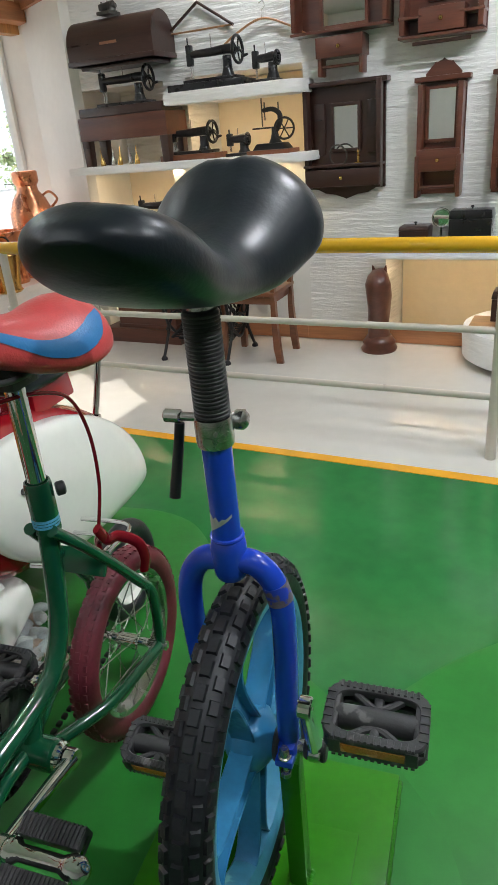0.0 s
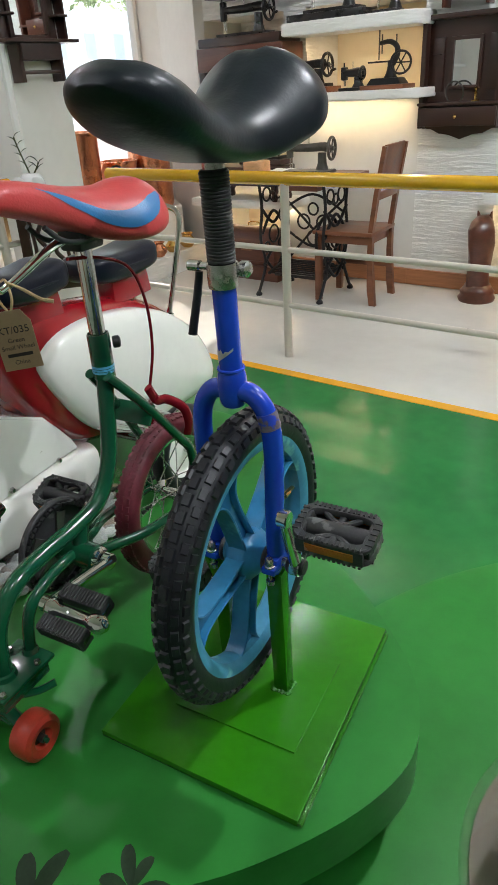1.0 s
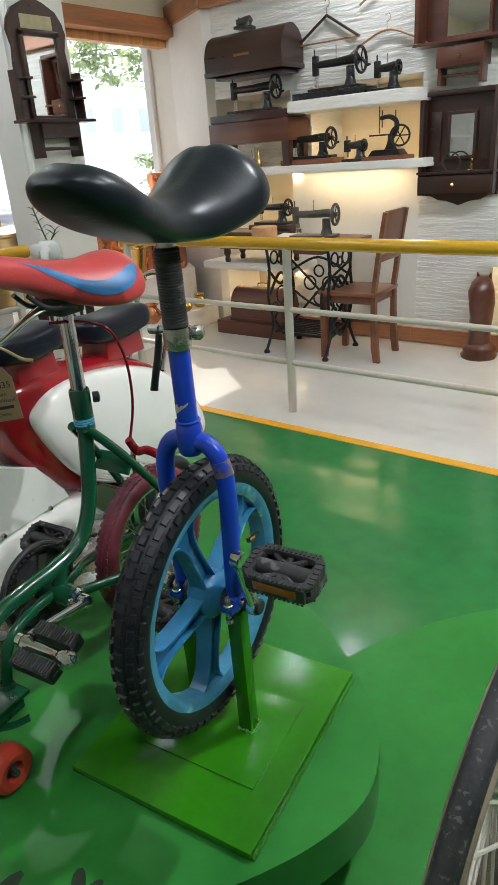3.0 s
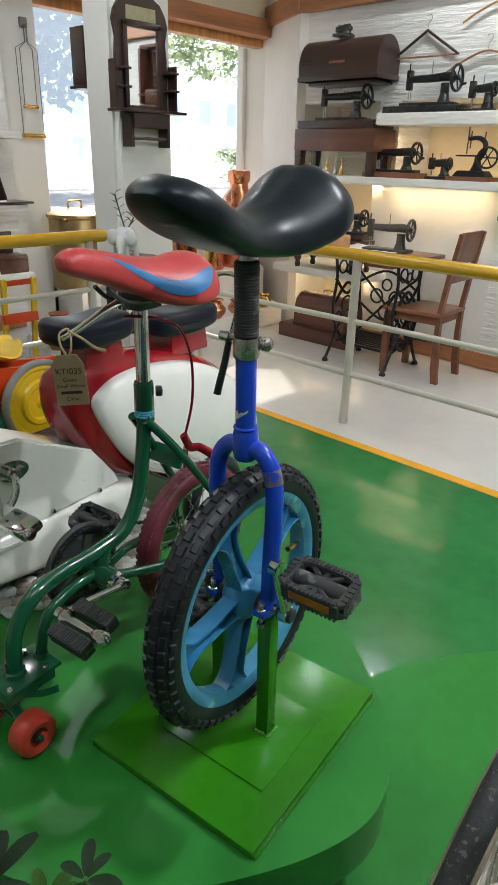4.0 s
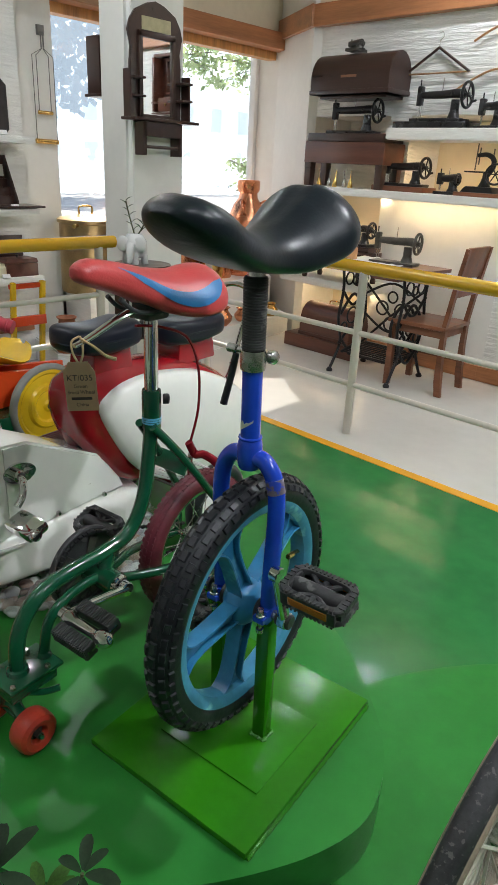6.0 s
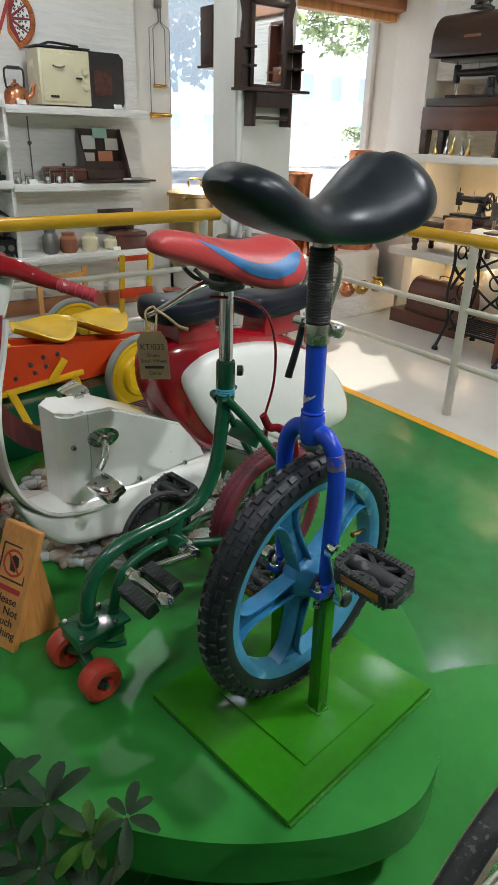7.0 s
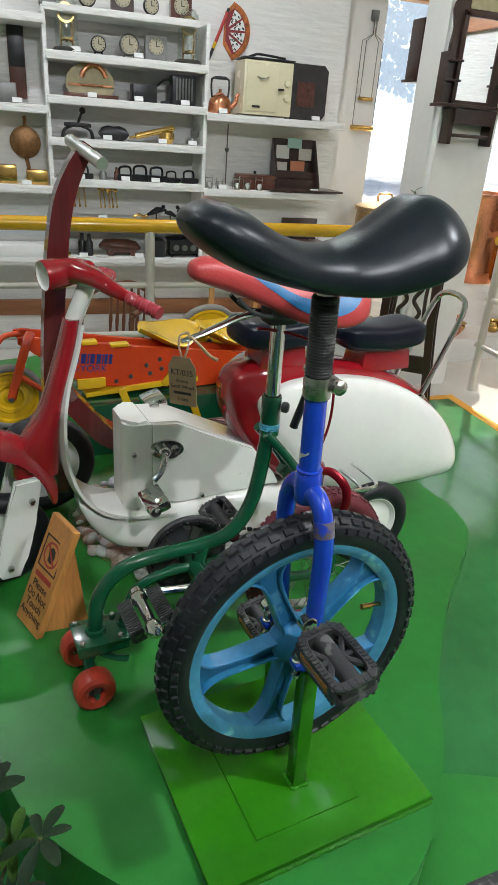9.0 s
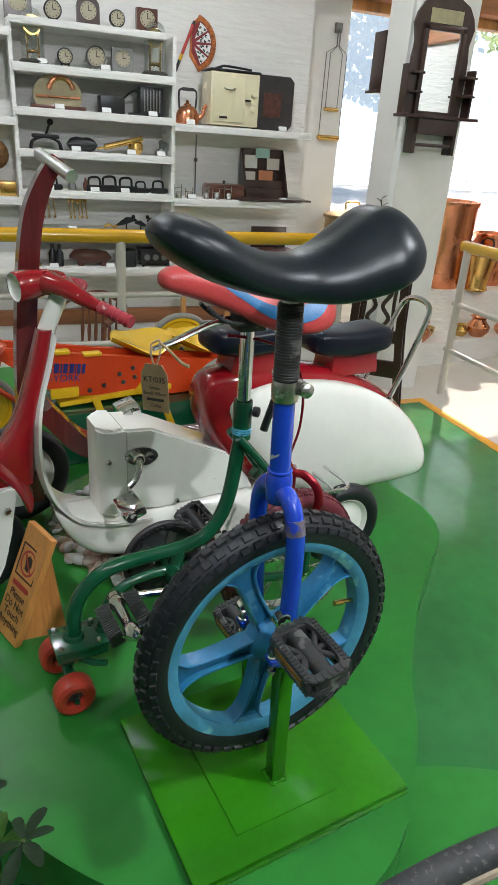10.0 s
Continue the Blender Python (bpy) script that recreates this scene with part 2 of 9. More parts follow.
def text_mesh(name, words, size, m, material, parent, depth=0.0004, align="CENTER"):
    """Raised writing with the built-in font, as a mesh."""
    cu = bpy.data.curves.new(name, "FONT")
    cu.body, cu.size, cu.align_x, cu.align_y, cu.extrude = words, size, align, "CENTER", depth
    tmp = bpy.data.objects.new(name, cu)
    scene.collection.objects.link(tmp)
    bpy.context.view_layer.update()
    me = tmp.to_mesh()
    bm = B()
    bm.from_mesh(me)
    tmp.to_mesh_clear()
    bpy.data.objects.remove(tmp)
    bm.transform(m)
    return part(name, bm, material, parent, "", False)


# the room
XW, YN = -4.05, 4.02


def structure(name, bm, material, label, category, smooth=False):
    return single(name, bm, material, label, category, "structure", smooth=smooth)


bm = B()
box(bm, (0.9, -0.525, -0.1), (7.1, 5.35, 0.2))
structure("floor", bm, GREEN_FLOOR, "glossy green epoxy-painted concrete floor", "floor")
bm = B()
box(bm, (-0.3, 3.4, -0.1), (9.5, 2.5, 0.2))
box(bm, (-3.85, -0.55, -0.1), (2.4, 5.4, 0.2))
structure("floor_walkway", bm, WHITE_FLOOR, "glossy white epoxy walkway floor behind the railing", "floor")
bm = B()
prism(bm, [(4.4, 2.12), (4.4, 2.18), (-2.68, 2.18), (-2.68, -3.2), (-2.62, -3.2), (-2.62, 2.12)], "xy", -0.02, 0.003)
structure("floor_line", bm, ORANGE, "painted orange border line between green and white floor", "floor marking")

# sewing-machine wall with its lit recesses: pieces round the openings
bm = B()
for x0, x1, z0, z1 in ((-1.53, 4.4, 0.66, CEIL), (-0.2, 4.4, 0, 0.66), (-1.53, -0.98, 0, 0.66), (-3.36, -1.53, 1.80, CEIL), (-2.58, -2.40, 1.22, 1.80), (-3.36, -1.53, 0, 0.12)):
    prism(bm, [(x0, z0), (x1, z0), (x1, z1), (x0, z1)], "xz", YN, 4.5)
box(bm, (0.5, 4.6, 1.52), (9.8, 0.2, 3.05))
structure("wall_north", bm, PLASTER, "white combed-plaster wall with recessed display niches", "wall")
for c_, size_ in (((-1.97, 4.485, 1.5), (0.86, 0.02, 0.58)), ((-2.97, 4.485, 0.7), (0.76, 0.02, 1.1)), ((-0.59, 4.485, 0.33), (0.76, 0.02, 0.66))):
    bm = B()
    box(bm, c_, size_)
    structure("niche_back", bm, CREAM, "cream plaster back of a lit niche", "wall")
bm = B()
prism(bm, [(-2.58, 0.12), (-1.53, 0.12), (-1.53, 1.22), (-2.58, 1.22)], "xz", YN, 4.5)
structure("wall_north_panel", bm, SMOOTH, "smooth white plaster wall behind the sewing table", "wall")
bm = B()
box(bm, (0.35, YN - 0.012, 0.06), (3.8, 0.03, 0.11), 0.004)
box(bm, (-2.4, YN - 0.012, 0.06), (1.7, 0.03, 0.11), 0.004)
structure("baseboard", bm, BEAM, "reddish-brown wooden baseboard", "baseboard")

# corner pier, window wall and column
bm = B()
prism(bm, [(-4.05, 4.34), (-3.36, 3.98), (-3.30, 4.02), (-3.30, 4.7), (-4.4, 4.7), (-4.4, 4.34)], "xy", 0, CEIL)
structure("corner_pier", bm, SMOOTH, "smooth white plaster pier beside the window", "pillar")
bm = B()
prism(bm, [(-3.17, 1.85), (-2.88, 1.85), (-2.88, 2.27), (-3.17, 2.27)], "xy", 0, CEIL, 0.0)
bmesh.ops.bevel(bm, geom=[e for e in bm.edges if abs(e.verts[0].co.z - e.verts[1].co.z) > 1], offset=0.03, segments=3, affect="EDGES")
structure("column", bm, SMOOTH, "square white plaster column", "column", True)
bm = B()
box(bm, (-4.25, 1.9, 1.52), (0.4, 0.36, 3.05))
box(bm, (-4.25, 3.2, 0.4), (0.4, 2.3, 0.8))
box(bm, (-4.25, 3.2, 2.72), (0.4, 2.3, 0.66))
structure("wall_west", bm, SMOOTH, "white plaster wall round the large window", "wall")
bm = B()
box(bm, (-4.05, -0.75, 1.52), (0.3, 4.98, 3.05))
structure("wall_shelf", bm, PLASTERW, "white combed-plaster wall behind the shelves", "wall")
bm = B()
box(bm, (4.5, 0.6, 1.52), (0.2, 8, 3.05))
structure("wall_east", bm, SMOOTH, "plain white plaster wall", "wall")
bm = B()
box(bm, (0.2, -3.3, 1.52), (8.8, 0.2, 3.05))
structure("wall_south", bm, SMOOTH, "plain white plaster wall", "wall")
bm = B()
box(bm, (0.1, 0.7, CEIL + 0.1), (9.2, 8.4, 0.2))
structure("ceiling", bm, SMOOTH, "white plaster ceiling", "ceiling")
bm = B()
box(bm, (-4.0, 3.25, 2.41), (0.14, 2.36, 0.13), 0.006)
box(bm, (-4.02, -0.6, 2.43), (0.5, 4.9, 0.12), 0.006)
structure("beam_window", bm, BEAMY, "red-brown wooden beam over the window", "beam")
bm = B()
box(bm, (0.5, 3.99, 2.50), (7.7, 0.08, 0.15), 0.006)
structure("beam_north", bm, BEAM, "red-brown wooden beam along the wall", "beam")
bm = B()
box(bm, (0.5, 4.008, 2.815), (7.7, 0.02, 0.47))
box(bm, (-4.04, 3.25, 2.765), (0.03, 2.36, 0.57))
box(bm, (-3.885, -0.75, 2.775), (0.03, 4.9, 0.55))
structure("wall_frieze", bm, CREAM, "cream painted wall band above the beams", "wall")
bm = B()
prism(bm, [(-4.07, 4.31), (-3.35, 3.93), (-3.33, 3.99), (-4.03, 4.36)], "xy", 2.425, 2.575)
structure("beam_corner", bm, BEAM, "red-brown wooden beam across the corner pier", "beam")
bm = B()
box(bm, (-4.13, 3.2, 2.335), (0.1, 2.3, 0.1), 0.004)
structure("window_lintel", bm, PINE, "varnished orange wooden window lintel", "window frame")
w1 = thing("window_1", "large clear window with narrow white frame", "window", kind="structure")
bm = B()
for y in (2.09, 4.31):
    box(bm, (-4.3, y, 1.55), (0.05, 0.04, 1.5), 0.003)
box(bm, (-4.3, 3.2, 0.82), (0.06, 2.2, 0.04), 0.003)
part("window_frame", bm, SMOOTH, w1)
bm = B()
box(bm, (-4.32, 3.2, 1.55), (0.006, 2.2, 1.48))
pane = part("pane", bm, GLASS, w1, "clear glass pane")
pane.visible_shadow = False

# stages and plates
STAGE = [(-0.25, -0.44), (-0.105, -0.404), (-0.021, -0.357), (0.066, -0.276), (0.132, -0.185), (0.183, -0.083), (0.200, 0.008), (0.174, 0.09), (0.128, 0.155), (0.06, 0.215), (-0.03, 0.28), (-0.135, 0.338),
         (-0.30, 0.46), (-0.42, 0.57), (-0.52, 0.668), (-0.595, 0.712), (-0.70, 0.725), (-0.90, 0.70), (-1.3, 0.74), (-1.75, 0.66), (-2.05, 0.25), (-2.05, -0.45), (-1.6, -0.85), (-1.0, -0.82), (-0.6, -0.62), (-0.4, -0.50)]
ZS = 0.543
st = thing("display_stage", "curved green-painted display stage with a thick rounded edge", "stage", base=(-0.9, 0, 0))
bm = B()
prism(bm, round_outline(STAGE, 5), "xy", ZS - 0.085, ZS, 0.004)
part("stage_top", bm, GREEN_STAGE, st)
bm = B()
prism(bm, [(x * 0.93 - 0.06, y * 0.9) for x, y in round_outline(STAGE, 3)], "xy", 0, ZS - 0.084)
part("stage_base", bm, GREEN_STAGE, st)
p2 = thing("round_plinth", "low round green-painted plinth", "plinth", base=(0.8, 0.09, 0))
bm = B()
lathe(bm, [(0, 0), (0.90, 0), (0.90, 0.330), (0, 0.330)], (0.80, 0.09, 0), (0, 0, 1), 96)
part("plinth_body", bm, GREEN_STAGE, p2)
bm = B()
lathe(bm, [(0, 0.331), (0.905, 0.331), (0.915, 0.336), (0.92, 0.345), (0.92, 0.354), (0.915, 0.362), (0, 0.362)], (0.80, 0.09, 0), (0, 0, 1), 96)
part("plinth_top", bm, GREEN_STAGE, p2)
bp = thing("base_plate", "bright green painted steel plate under the unicycle", "plate", VEH, (0.004, 0.03, ZS))
bm = B()
box(bm, (0.004, 0.031, ZS + 0.0062), (0.304, 0.356, 0.0124), 0.0015)
part("plate", bm, GREEN_PLATE, bp)
bm = B()
box(bm, (0.02, 0.02, ZS + 0.0142), (0.19, 0.17, 0.0036), 0.001)
part("upper_plate", bm, GREEN_PLATE, bp)
# lumpy paint-filled bead along two edges of the plate
for name_, p_, q_ in (("edge_bead", (0.1572, -0.145), (0.1572, 0.207)), ("edge_bead", (-0.146, 0.2102), (0.156, 0.2102))):
    bm = B()
    tube(bm, [(p_[0] + (q_[0] - p_[0]) * k / 40 + 0.0006 * math.sin(k * 2.3), p_[1] + (q_[1] - p_[1]) * k / 40 + 0.0010 * math.sin(k * 1.7), ZS + 0.0010) for k in range(41)], 0.0040, 2, 10)
    part(name_, bm, BEADGREEN, bp, "glossy lumpy bead of green paint")

# unicycle
BLUE = mat("royal_blue_enamel", (0.010, 0.055, 0.50), 0.22, 0, 0.12, 14, 0.08, 90, 0.45, speck=((0.18, 0.20, 0.24), 60, 0.77))
RIMBLUE = mat("faded_light_blue_plastic", (0.060, 0.250, 0.390), 0.36, 0, 0.30, 9, 0.15, 80, speck=((0.20, 0.50, 0.52), 14, 0.60))
SPOKEBLUE = mat("light_blue_plastic", (0.026, 0.178, 0.345), 0.33, 0, 0.30, 10, 0.15, 80, speck=((0.10, 0.34, 0.50), 16, 0.62))
TYRE = mat("black_tyre_rubber", (0.008, 0.009, 0.012), 0.46, 0, 0.35, 12, 0.3, 130, speck=((0.035, 0.036, 0.040), 40, 0.70))
VINYL = mat("black_vinyl", (0.010, 0.014, 0.019), 0.35, 0, 0.25, 8, 0.12, 220, 0.0, speck=((0.05, 0.05, 0.055), 90, 0.78))
VINYL.node_tree.nodes["Principled BSDF"].inputs["Specular IOR Level"].default_value = 0.36
BLACKP = mat("black_dusty_plastic", (0.030, 0.030, 0.031), 0.5, 0, 0.4, 25, 0.25, 160, speck=((0.12, 0.12, 0.115), 30, 0.62))
AMBER = mat("amber_reflector", (0.42, 0.13, 0.02), 0.25, 0, 0.2, 40, 0.6, 300, 0.4)
CX, CY, AX = 0.012, 0.02, 0.80
uni = thing("unicycle", "blue unicycle with black banana saddle and light blue mag wheel", "unicycle", UNI, (CX, CY, ZS + 0.016))


def superring(y, w, zt, zb, n=28, p=2.5, lean=0.0):
    """One cross-section of a saddle at y."""
    out, zc, h = [], (zt + zb) / 2, (zt - zb) / 2
    for k in range(n):
        a = 2 * math.pi * k / n
        c, s = math.cos(a), math.sin(a)
        out.append(Vector((math.copysign(abs(c) ** (2 / p), c) * w, y, zc + math.copysign(abs(s) ** (2 / p), s) * h)))
    return out


def saddle_rings(rows, sub=4, n=28, p=2.5):
    """Cross-sections gliding through rows of (y, half width, top, bottom)."""
    ps = []
    for i in range(len(rows) - 1):
        r0, r1, r2, r3 = (np.array(rows[min(max(i + d, 0), len(rows) - 1)]) for d in (-1, 0, 1, 2))
        for k in range(sub):
            t = k / sub
            ps.append(0.5 * (2 * r1 + (r2 - r0) * t + (2 * r0 - 5 * r1 + 4 * r2 - r3) * t * t + (3 * r1 - r0 - 3 * r2 + r3) * t ** 3))
    ps.append(np.array(rows[-1]))
    return [superring(*r, n=n, p=p) for r in ps]


SADDLE = [(-0.176, 0.012, 1.356, 1.345), (-0.166, 0.034, 1.366, 1.330), (-0.145, 0.050, 1.372, 1.314), (-0.112, 0.057, 1.364, 1.298), (-0.070, 0.054, 1.343, 1.285), (-0.030, 0.050, 1.331, 1.276), (0.010, 0.052, 1.330, 1.271),
          (0.050, 0.062, 1.341, 1.271), (0.088, 0.072, 1.361, 1.278), (0.120, 0.080, 1.376, 1.290), (0.148, 0.074, 1.374, 1.303), (0.166, 0.054, 1.360, 1.316), (0.177, 0.018, 1.345, 1.330)]
bm = B()
rings = saddle_rings([(y * (0.90 if y < 0 else 0.86) + 0.014, w * 0.97, zt + 0.003, zb + 0.012) for y, w, zt, zb in SADDLE], 8, 56, 2.35)
for r in rings:
    for q in r:
        # edges droop like a skirt, with a crease along the back
        w = abs(q.x) / 0.08
        q.z -= 0.016 * w * w * (0.5 + 0.5 * math.tanh((q.y + 0.0) * 30)) + 0.010 * w * w
        if q.y > 0.03:
            q.z -= 0.0045 * math.exp(-((q.x + 0.004) / 0.008) ** 2) * min(1, (q.y - 0.03) / 0.05)
        for dx_, dy_, r_ in ((0.010, -0.112, 0.009), (0.022, -0.098, 0.007)):
            if q.z > 1.33:
                q.z -= 0.0028 * math.exp(-((q.x - dx_) ** 2 + (q.y - dy_) ** 2) / r_ ** 2)
        q.x += CX
loft(bm, rings)
part("saddle", bm, VINYL, uni, "glossy black vinyl banana saddle", angle=60)
bm = B()
cyl(bm, (CX, CY, 1.10), (CX, CY, 1.295), 0.0112, 24)
part("seat_post", bm, STEEL, uni, "bare steel seat post")
bm = B()
prof = [(0.0112, 1.186)]
for k in range(26):
    z = 1.188 + k * 0.0034
    prof += [(0.0146, z), (0.0154, z + 0.0009), (0.0154, z + 0.0022), (0.0146, z + 0.003)]
prof += [(0.0140, 1.2775), (0.0112, 1.2785)]
lathe(bm, prof, (CX, CY, 0), (0, 0, 1), 28)
part("grip_sleeve", bm, BLACKP, uni, "black ribbed rubber sleeve")
bm = B()
lathe(bm, [(0.0132, 1.160), (0.0160, 1.161), (0.0166, 1.165), (0.0166, 1.182), (0.0160, 1.187), (0.0112, 1.188)], (CX, CY, 0), (0, 0, 1), 32)
box(bm, (CX, CY + 0.0175, 1.174), (0.014, 0.014, 0.018), 0.002)
clampp = part("seat_clamp", bm, STEEL, uni, "steel quick-release seat clamp")
bm = B()
cyl(bm, (CX - 0.050, CY + 0.018, 1.176), (CX + 0.018, CY + 0.018, 1.176), 0.004, 12)
lathe(bm, [(0, 0), (0.007, 0), (0.009, 0.003), (0.009, 0.010), (0.006, 0.013), (0, 0.014)], (CX + 0.011, CY + 0.018, 1.176), (1, 0, 0), 12)
cyl(bm, (CX - 0.054, CY + 0.018, 1.176), (CX - 0.038, CY + 0.018, 1.176), 0.0062, 14, bev=0.001)
cyl(bm, (CX - 0.018, CY + 0.018, 1.176), (CX - 0.010, CY + 0.018, 1.176), 0.0062, 14, bev=0.001)
part("skewer", bm, STEEL, clampp)
bm = B()
tube(bm, [(CX - 0.040, CY + 0.017, 1.170), (CX - 0.043, CY + 0.013, 1.145), (CX - 0.047, CY + 0.004, 1.110), (CX - 0.048, CY + 0.002, 1.101)], (0.0045, 0.0055), 4, 10)
part("release_lever", bm, BLACKP, clampp, "black plastic release lever")
bm = B()
cyl(bm, (CX, CY, 1.045), (CX, CY, 1.165), 0.0134, 28)
st_tube = part("frame_tube", bm, BLUE, uni)
DECAL = mat("worn_silver_decal", (0.42, 0.45, 0.42), 0.4, 0.2, 0.3, 60)
bm = B()
vs = []
for k in range(9):
    a = math.radians(-145 + k * 13)
    z0, z1 = 1.075 + 0.0022 * k, 1.092 - 0.0008 * k + (0.004 if k % 2 else 0)
    vs.append([bm.verts.new((CX + 0.0137 * math.cos(a), CY + 0.0137 * math.sin(a), z)) for z in (z0, max(z1, z0 + 0.003))])
for a, b in zip(vs, vs[1:]):
    bm.faces.new((a[0], b[0], b[1], a[1]))
part("sticker", bm, DECAL, st_tube, "worn silver sticker")
bm = B()
lathe(bm, [(0.0134, 1.066), (0.0160, 1.062), (0.0172, 1.055), (0.0172, 1.036), (0.016, 1.026), (0.014, 1.022), (0.010, 1.021)], (CX, CY, 0), (0, 0, 1), 28)
hoop(bm, (CX, CY, 1.067), (0, 0, 1), 0.0142, 0.0022, 28, 8)
part("fork_crown", bm, BLUE, uni)
for sgn in (1, -1):
    bm = B()
    tube(bm, [(CX + sgn * 0.008, CY, 1.040), (CX + sgn * 0.026, CY, 1.037), (CX + sgn * 0.041, CY, 1.018), (CX + sgn * 0.0475, CY, 0.985), (CX + sgn * 0.047, CY, 0.93), (CX + sgn * 0.044, CY, 0.86), (CX + sgn * 0.043, CY, 0.815)], 0.0122, 7, 20)
    leg = part("fork_leg", bm, BLUE, uni)
    if sgn > 0:
        bm = B()
        cyl(bm, (CX + 0.0415, CY, 1.018), (CX + 0.0465, CY, 0.998), 0.0126, 24)
        part("decal", bm, mat("gold_brown_decal", (0.16, 0.13, 0.16), 0.45, 0.1, 0.5, 90, speck=((0.02, 0.06, 0.5), 70, 0.5)), leg, "worn gold maker's decal")
    bm = B()
    box(bm, (CX + sgn * 0.043, CY, 0.800), (0.020, 0.034, 0.026), 0.006)
    box(bm, (CX + sgn * 0.043, CY - 0.018, 0.799), (0.020, 0.016, 0.010), 0.003)
    cap = part("bearing_cap", bm, BLUE, uni)
    for dy in (-0.019, 0.019):
        bm = B()
        lathe(bm, [(0, 0.010), (0.004, 0.010), (0.0055, 0.007), (0.0055, 0), (0.0072, -0.001), (0.0072, -0.003), (0.003, -0.004), (0.003, -0.024), (0.006, -0.025), (0.006, -0.031), (0, -0.031)], (CX + sgn * 0.043, CY + dy, 0.807), (0, 0, 1), 6 + 6)
        part("bolt", bm, STEEL, cap, "zinc-plated clamp bolt")

# wheel: tyre with tread blocks, rim, five spokes, hub
R_T = 0.200
bm = B()
hoop(bm, (CX, CY, AX), (1, 0, 0), R_T - 0.026, 0.0235, 96, 18, 0.95)
tyre = part("tyre", bm, TYRE, uni, "knobbly black rubber tyre", angle=30)
bm = B()
N = 60
for k in range(N):
    a0 = 2 * math.pi * k / N
    for row, ang, wd, off in ((0, 0.0, 0.010, 0.0), (1, 0.62, 0.0085, 0.5), (-1, -0.62, 0.0085, 0.5), (2, 1.18, 0.008, 0.0), (-2, -1.18, 0.008, 0.0)):
        a = a0 + off * 2 * math.pi / N
        rad, side = R_T - 0.026 + 0.0243 * math.cos(ang), 0.0234 * math.sin(ang)
        c = Vector((CX + side, CY + rad * math.cos(a), AX + rad * math.sin(a)))
        m = Matrix.Rotation(a - math.pi / 2, 3, "X") @ Matrix.Rotation(ang, 3, "Y")
        box(bm, c, (wd * 1.1, 0.0155 if row == 0 else 0.0130, 0.0038), 0, m, 0.84)
tread = part("tread", bm, TYRE, tyre, angle=30)
tread["kind"] = "stuff"
bm = B()
lathe(bm, [(0.150, -0.0165), (0.158, -0.019), (0.166, -0.019), (0.169, -0.016), (0.160, -0.009), (0.160, 0.009), (0.169, 0.016), (0.166, 0.019), (0.158, 0.019), (0.150, 0.0165), (0.145, 0.013), (0.1435, 0.004), (0.1435, -0.004), (0.145, -0.013), (0.150, -0.0165)], (CX, CY, AX), (1, 0, 0), 96)
rim = part("rim", bm, RIMBLUE, uni, "scuffed light blue plastic rim")
bm = B()
tube(bm, [(CX + 0.002, CY + 0.145, AX + 0.014), (CX + 0.004, CY + 0.128, AX + 0.020), (CX + 0.006, CY + 0.118, AX + 0.022)], 0.0035, 3, 10)
cyl(bm, (CX + 0.006, CY + 0.120, AX + 0.0215), (CX + 0.0065, CY + 0.106, AX + 0.024), 0.0045, 10)
part("valve", bm, BRASS, rim, "brass tyre valve")
for k in range(5):
    a = math.radians(112 + 72 * k)
    m = Matrix.Translation((CX, CY, AX)) @ Matrix.Rotation(a, 4, "X")
    bm = B()
    prism(bm, [(0.030, -0.0125), (0.085, -0.0080), (0.130, -0.0115), (0.146, -0.026), (0.146, 0.026), (0.130, 0.0115), (0.085, 0.0080), (0.030, 0.0125)], "yz", -0.0035, 0.0035, 0.0008)
    for s in (1, -1):
        # flanges along both edges, flaring into the rim
        edge = [Vector((0, *p)) for p in ((0.024, 0.0135), (0.055, 0.0112), (0.085, 0.0098), (0.115, 0.0112), (0.132, 0.0165), (0.1465, 0.030))]
        line = curve_points(edge, 4)
        loft(bm, [[Vector((dx, p.y, s * (p.z + dz))) for dx, dz in ((-0.0125, -0.0018), (0.0125, -0.0018), (0.0135, 0.0), (0.0125, 0.0018), (-0.0125, 0.0018), (-0.0135, 0.0))] for p in line])
    bm.transform(m)
    part("spoke", bm, SPOKEBLUE, uni, angle=50)
bm = B()
lathe(bm, [(0, -0.032), (0.014, -0.032), (0.016, -0.030), (0.020, -0.024), (0.024, -0.022), (0.034, -0.013), (0.036, -0.008), (0.036, 0.008), (0.034, 0.013), (0.024, 0.022), (0.020, 0.024), (0.016, 0.030), (0.014, 0.032), (0, 0.032)], (CX, CY, AX), (1, 0, 0), 36)
hub = part("hub", bm, SPOKEBLUE, uni, "light blue wheel hub")
for s in (1, -1):
    bm = B()
    cyl(bm, (CX + s * 0.028, CY, AX), (CX + s * 0.034, CY, AX), 0.020, 28, bev=0.002)
    part("hub_washer", bm, BLACKP, hub)
bm = B()
cyl(bm, (CX - 0.075, CY, AX), (CX + 0.075, CY, AX), 0.0075, 16)
part("axle", bm, STEEL, uni)


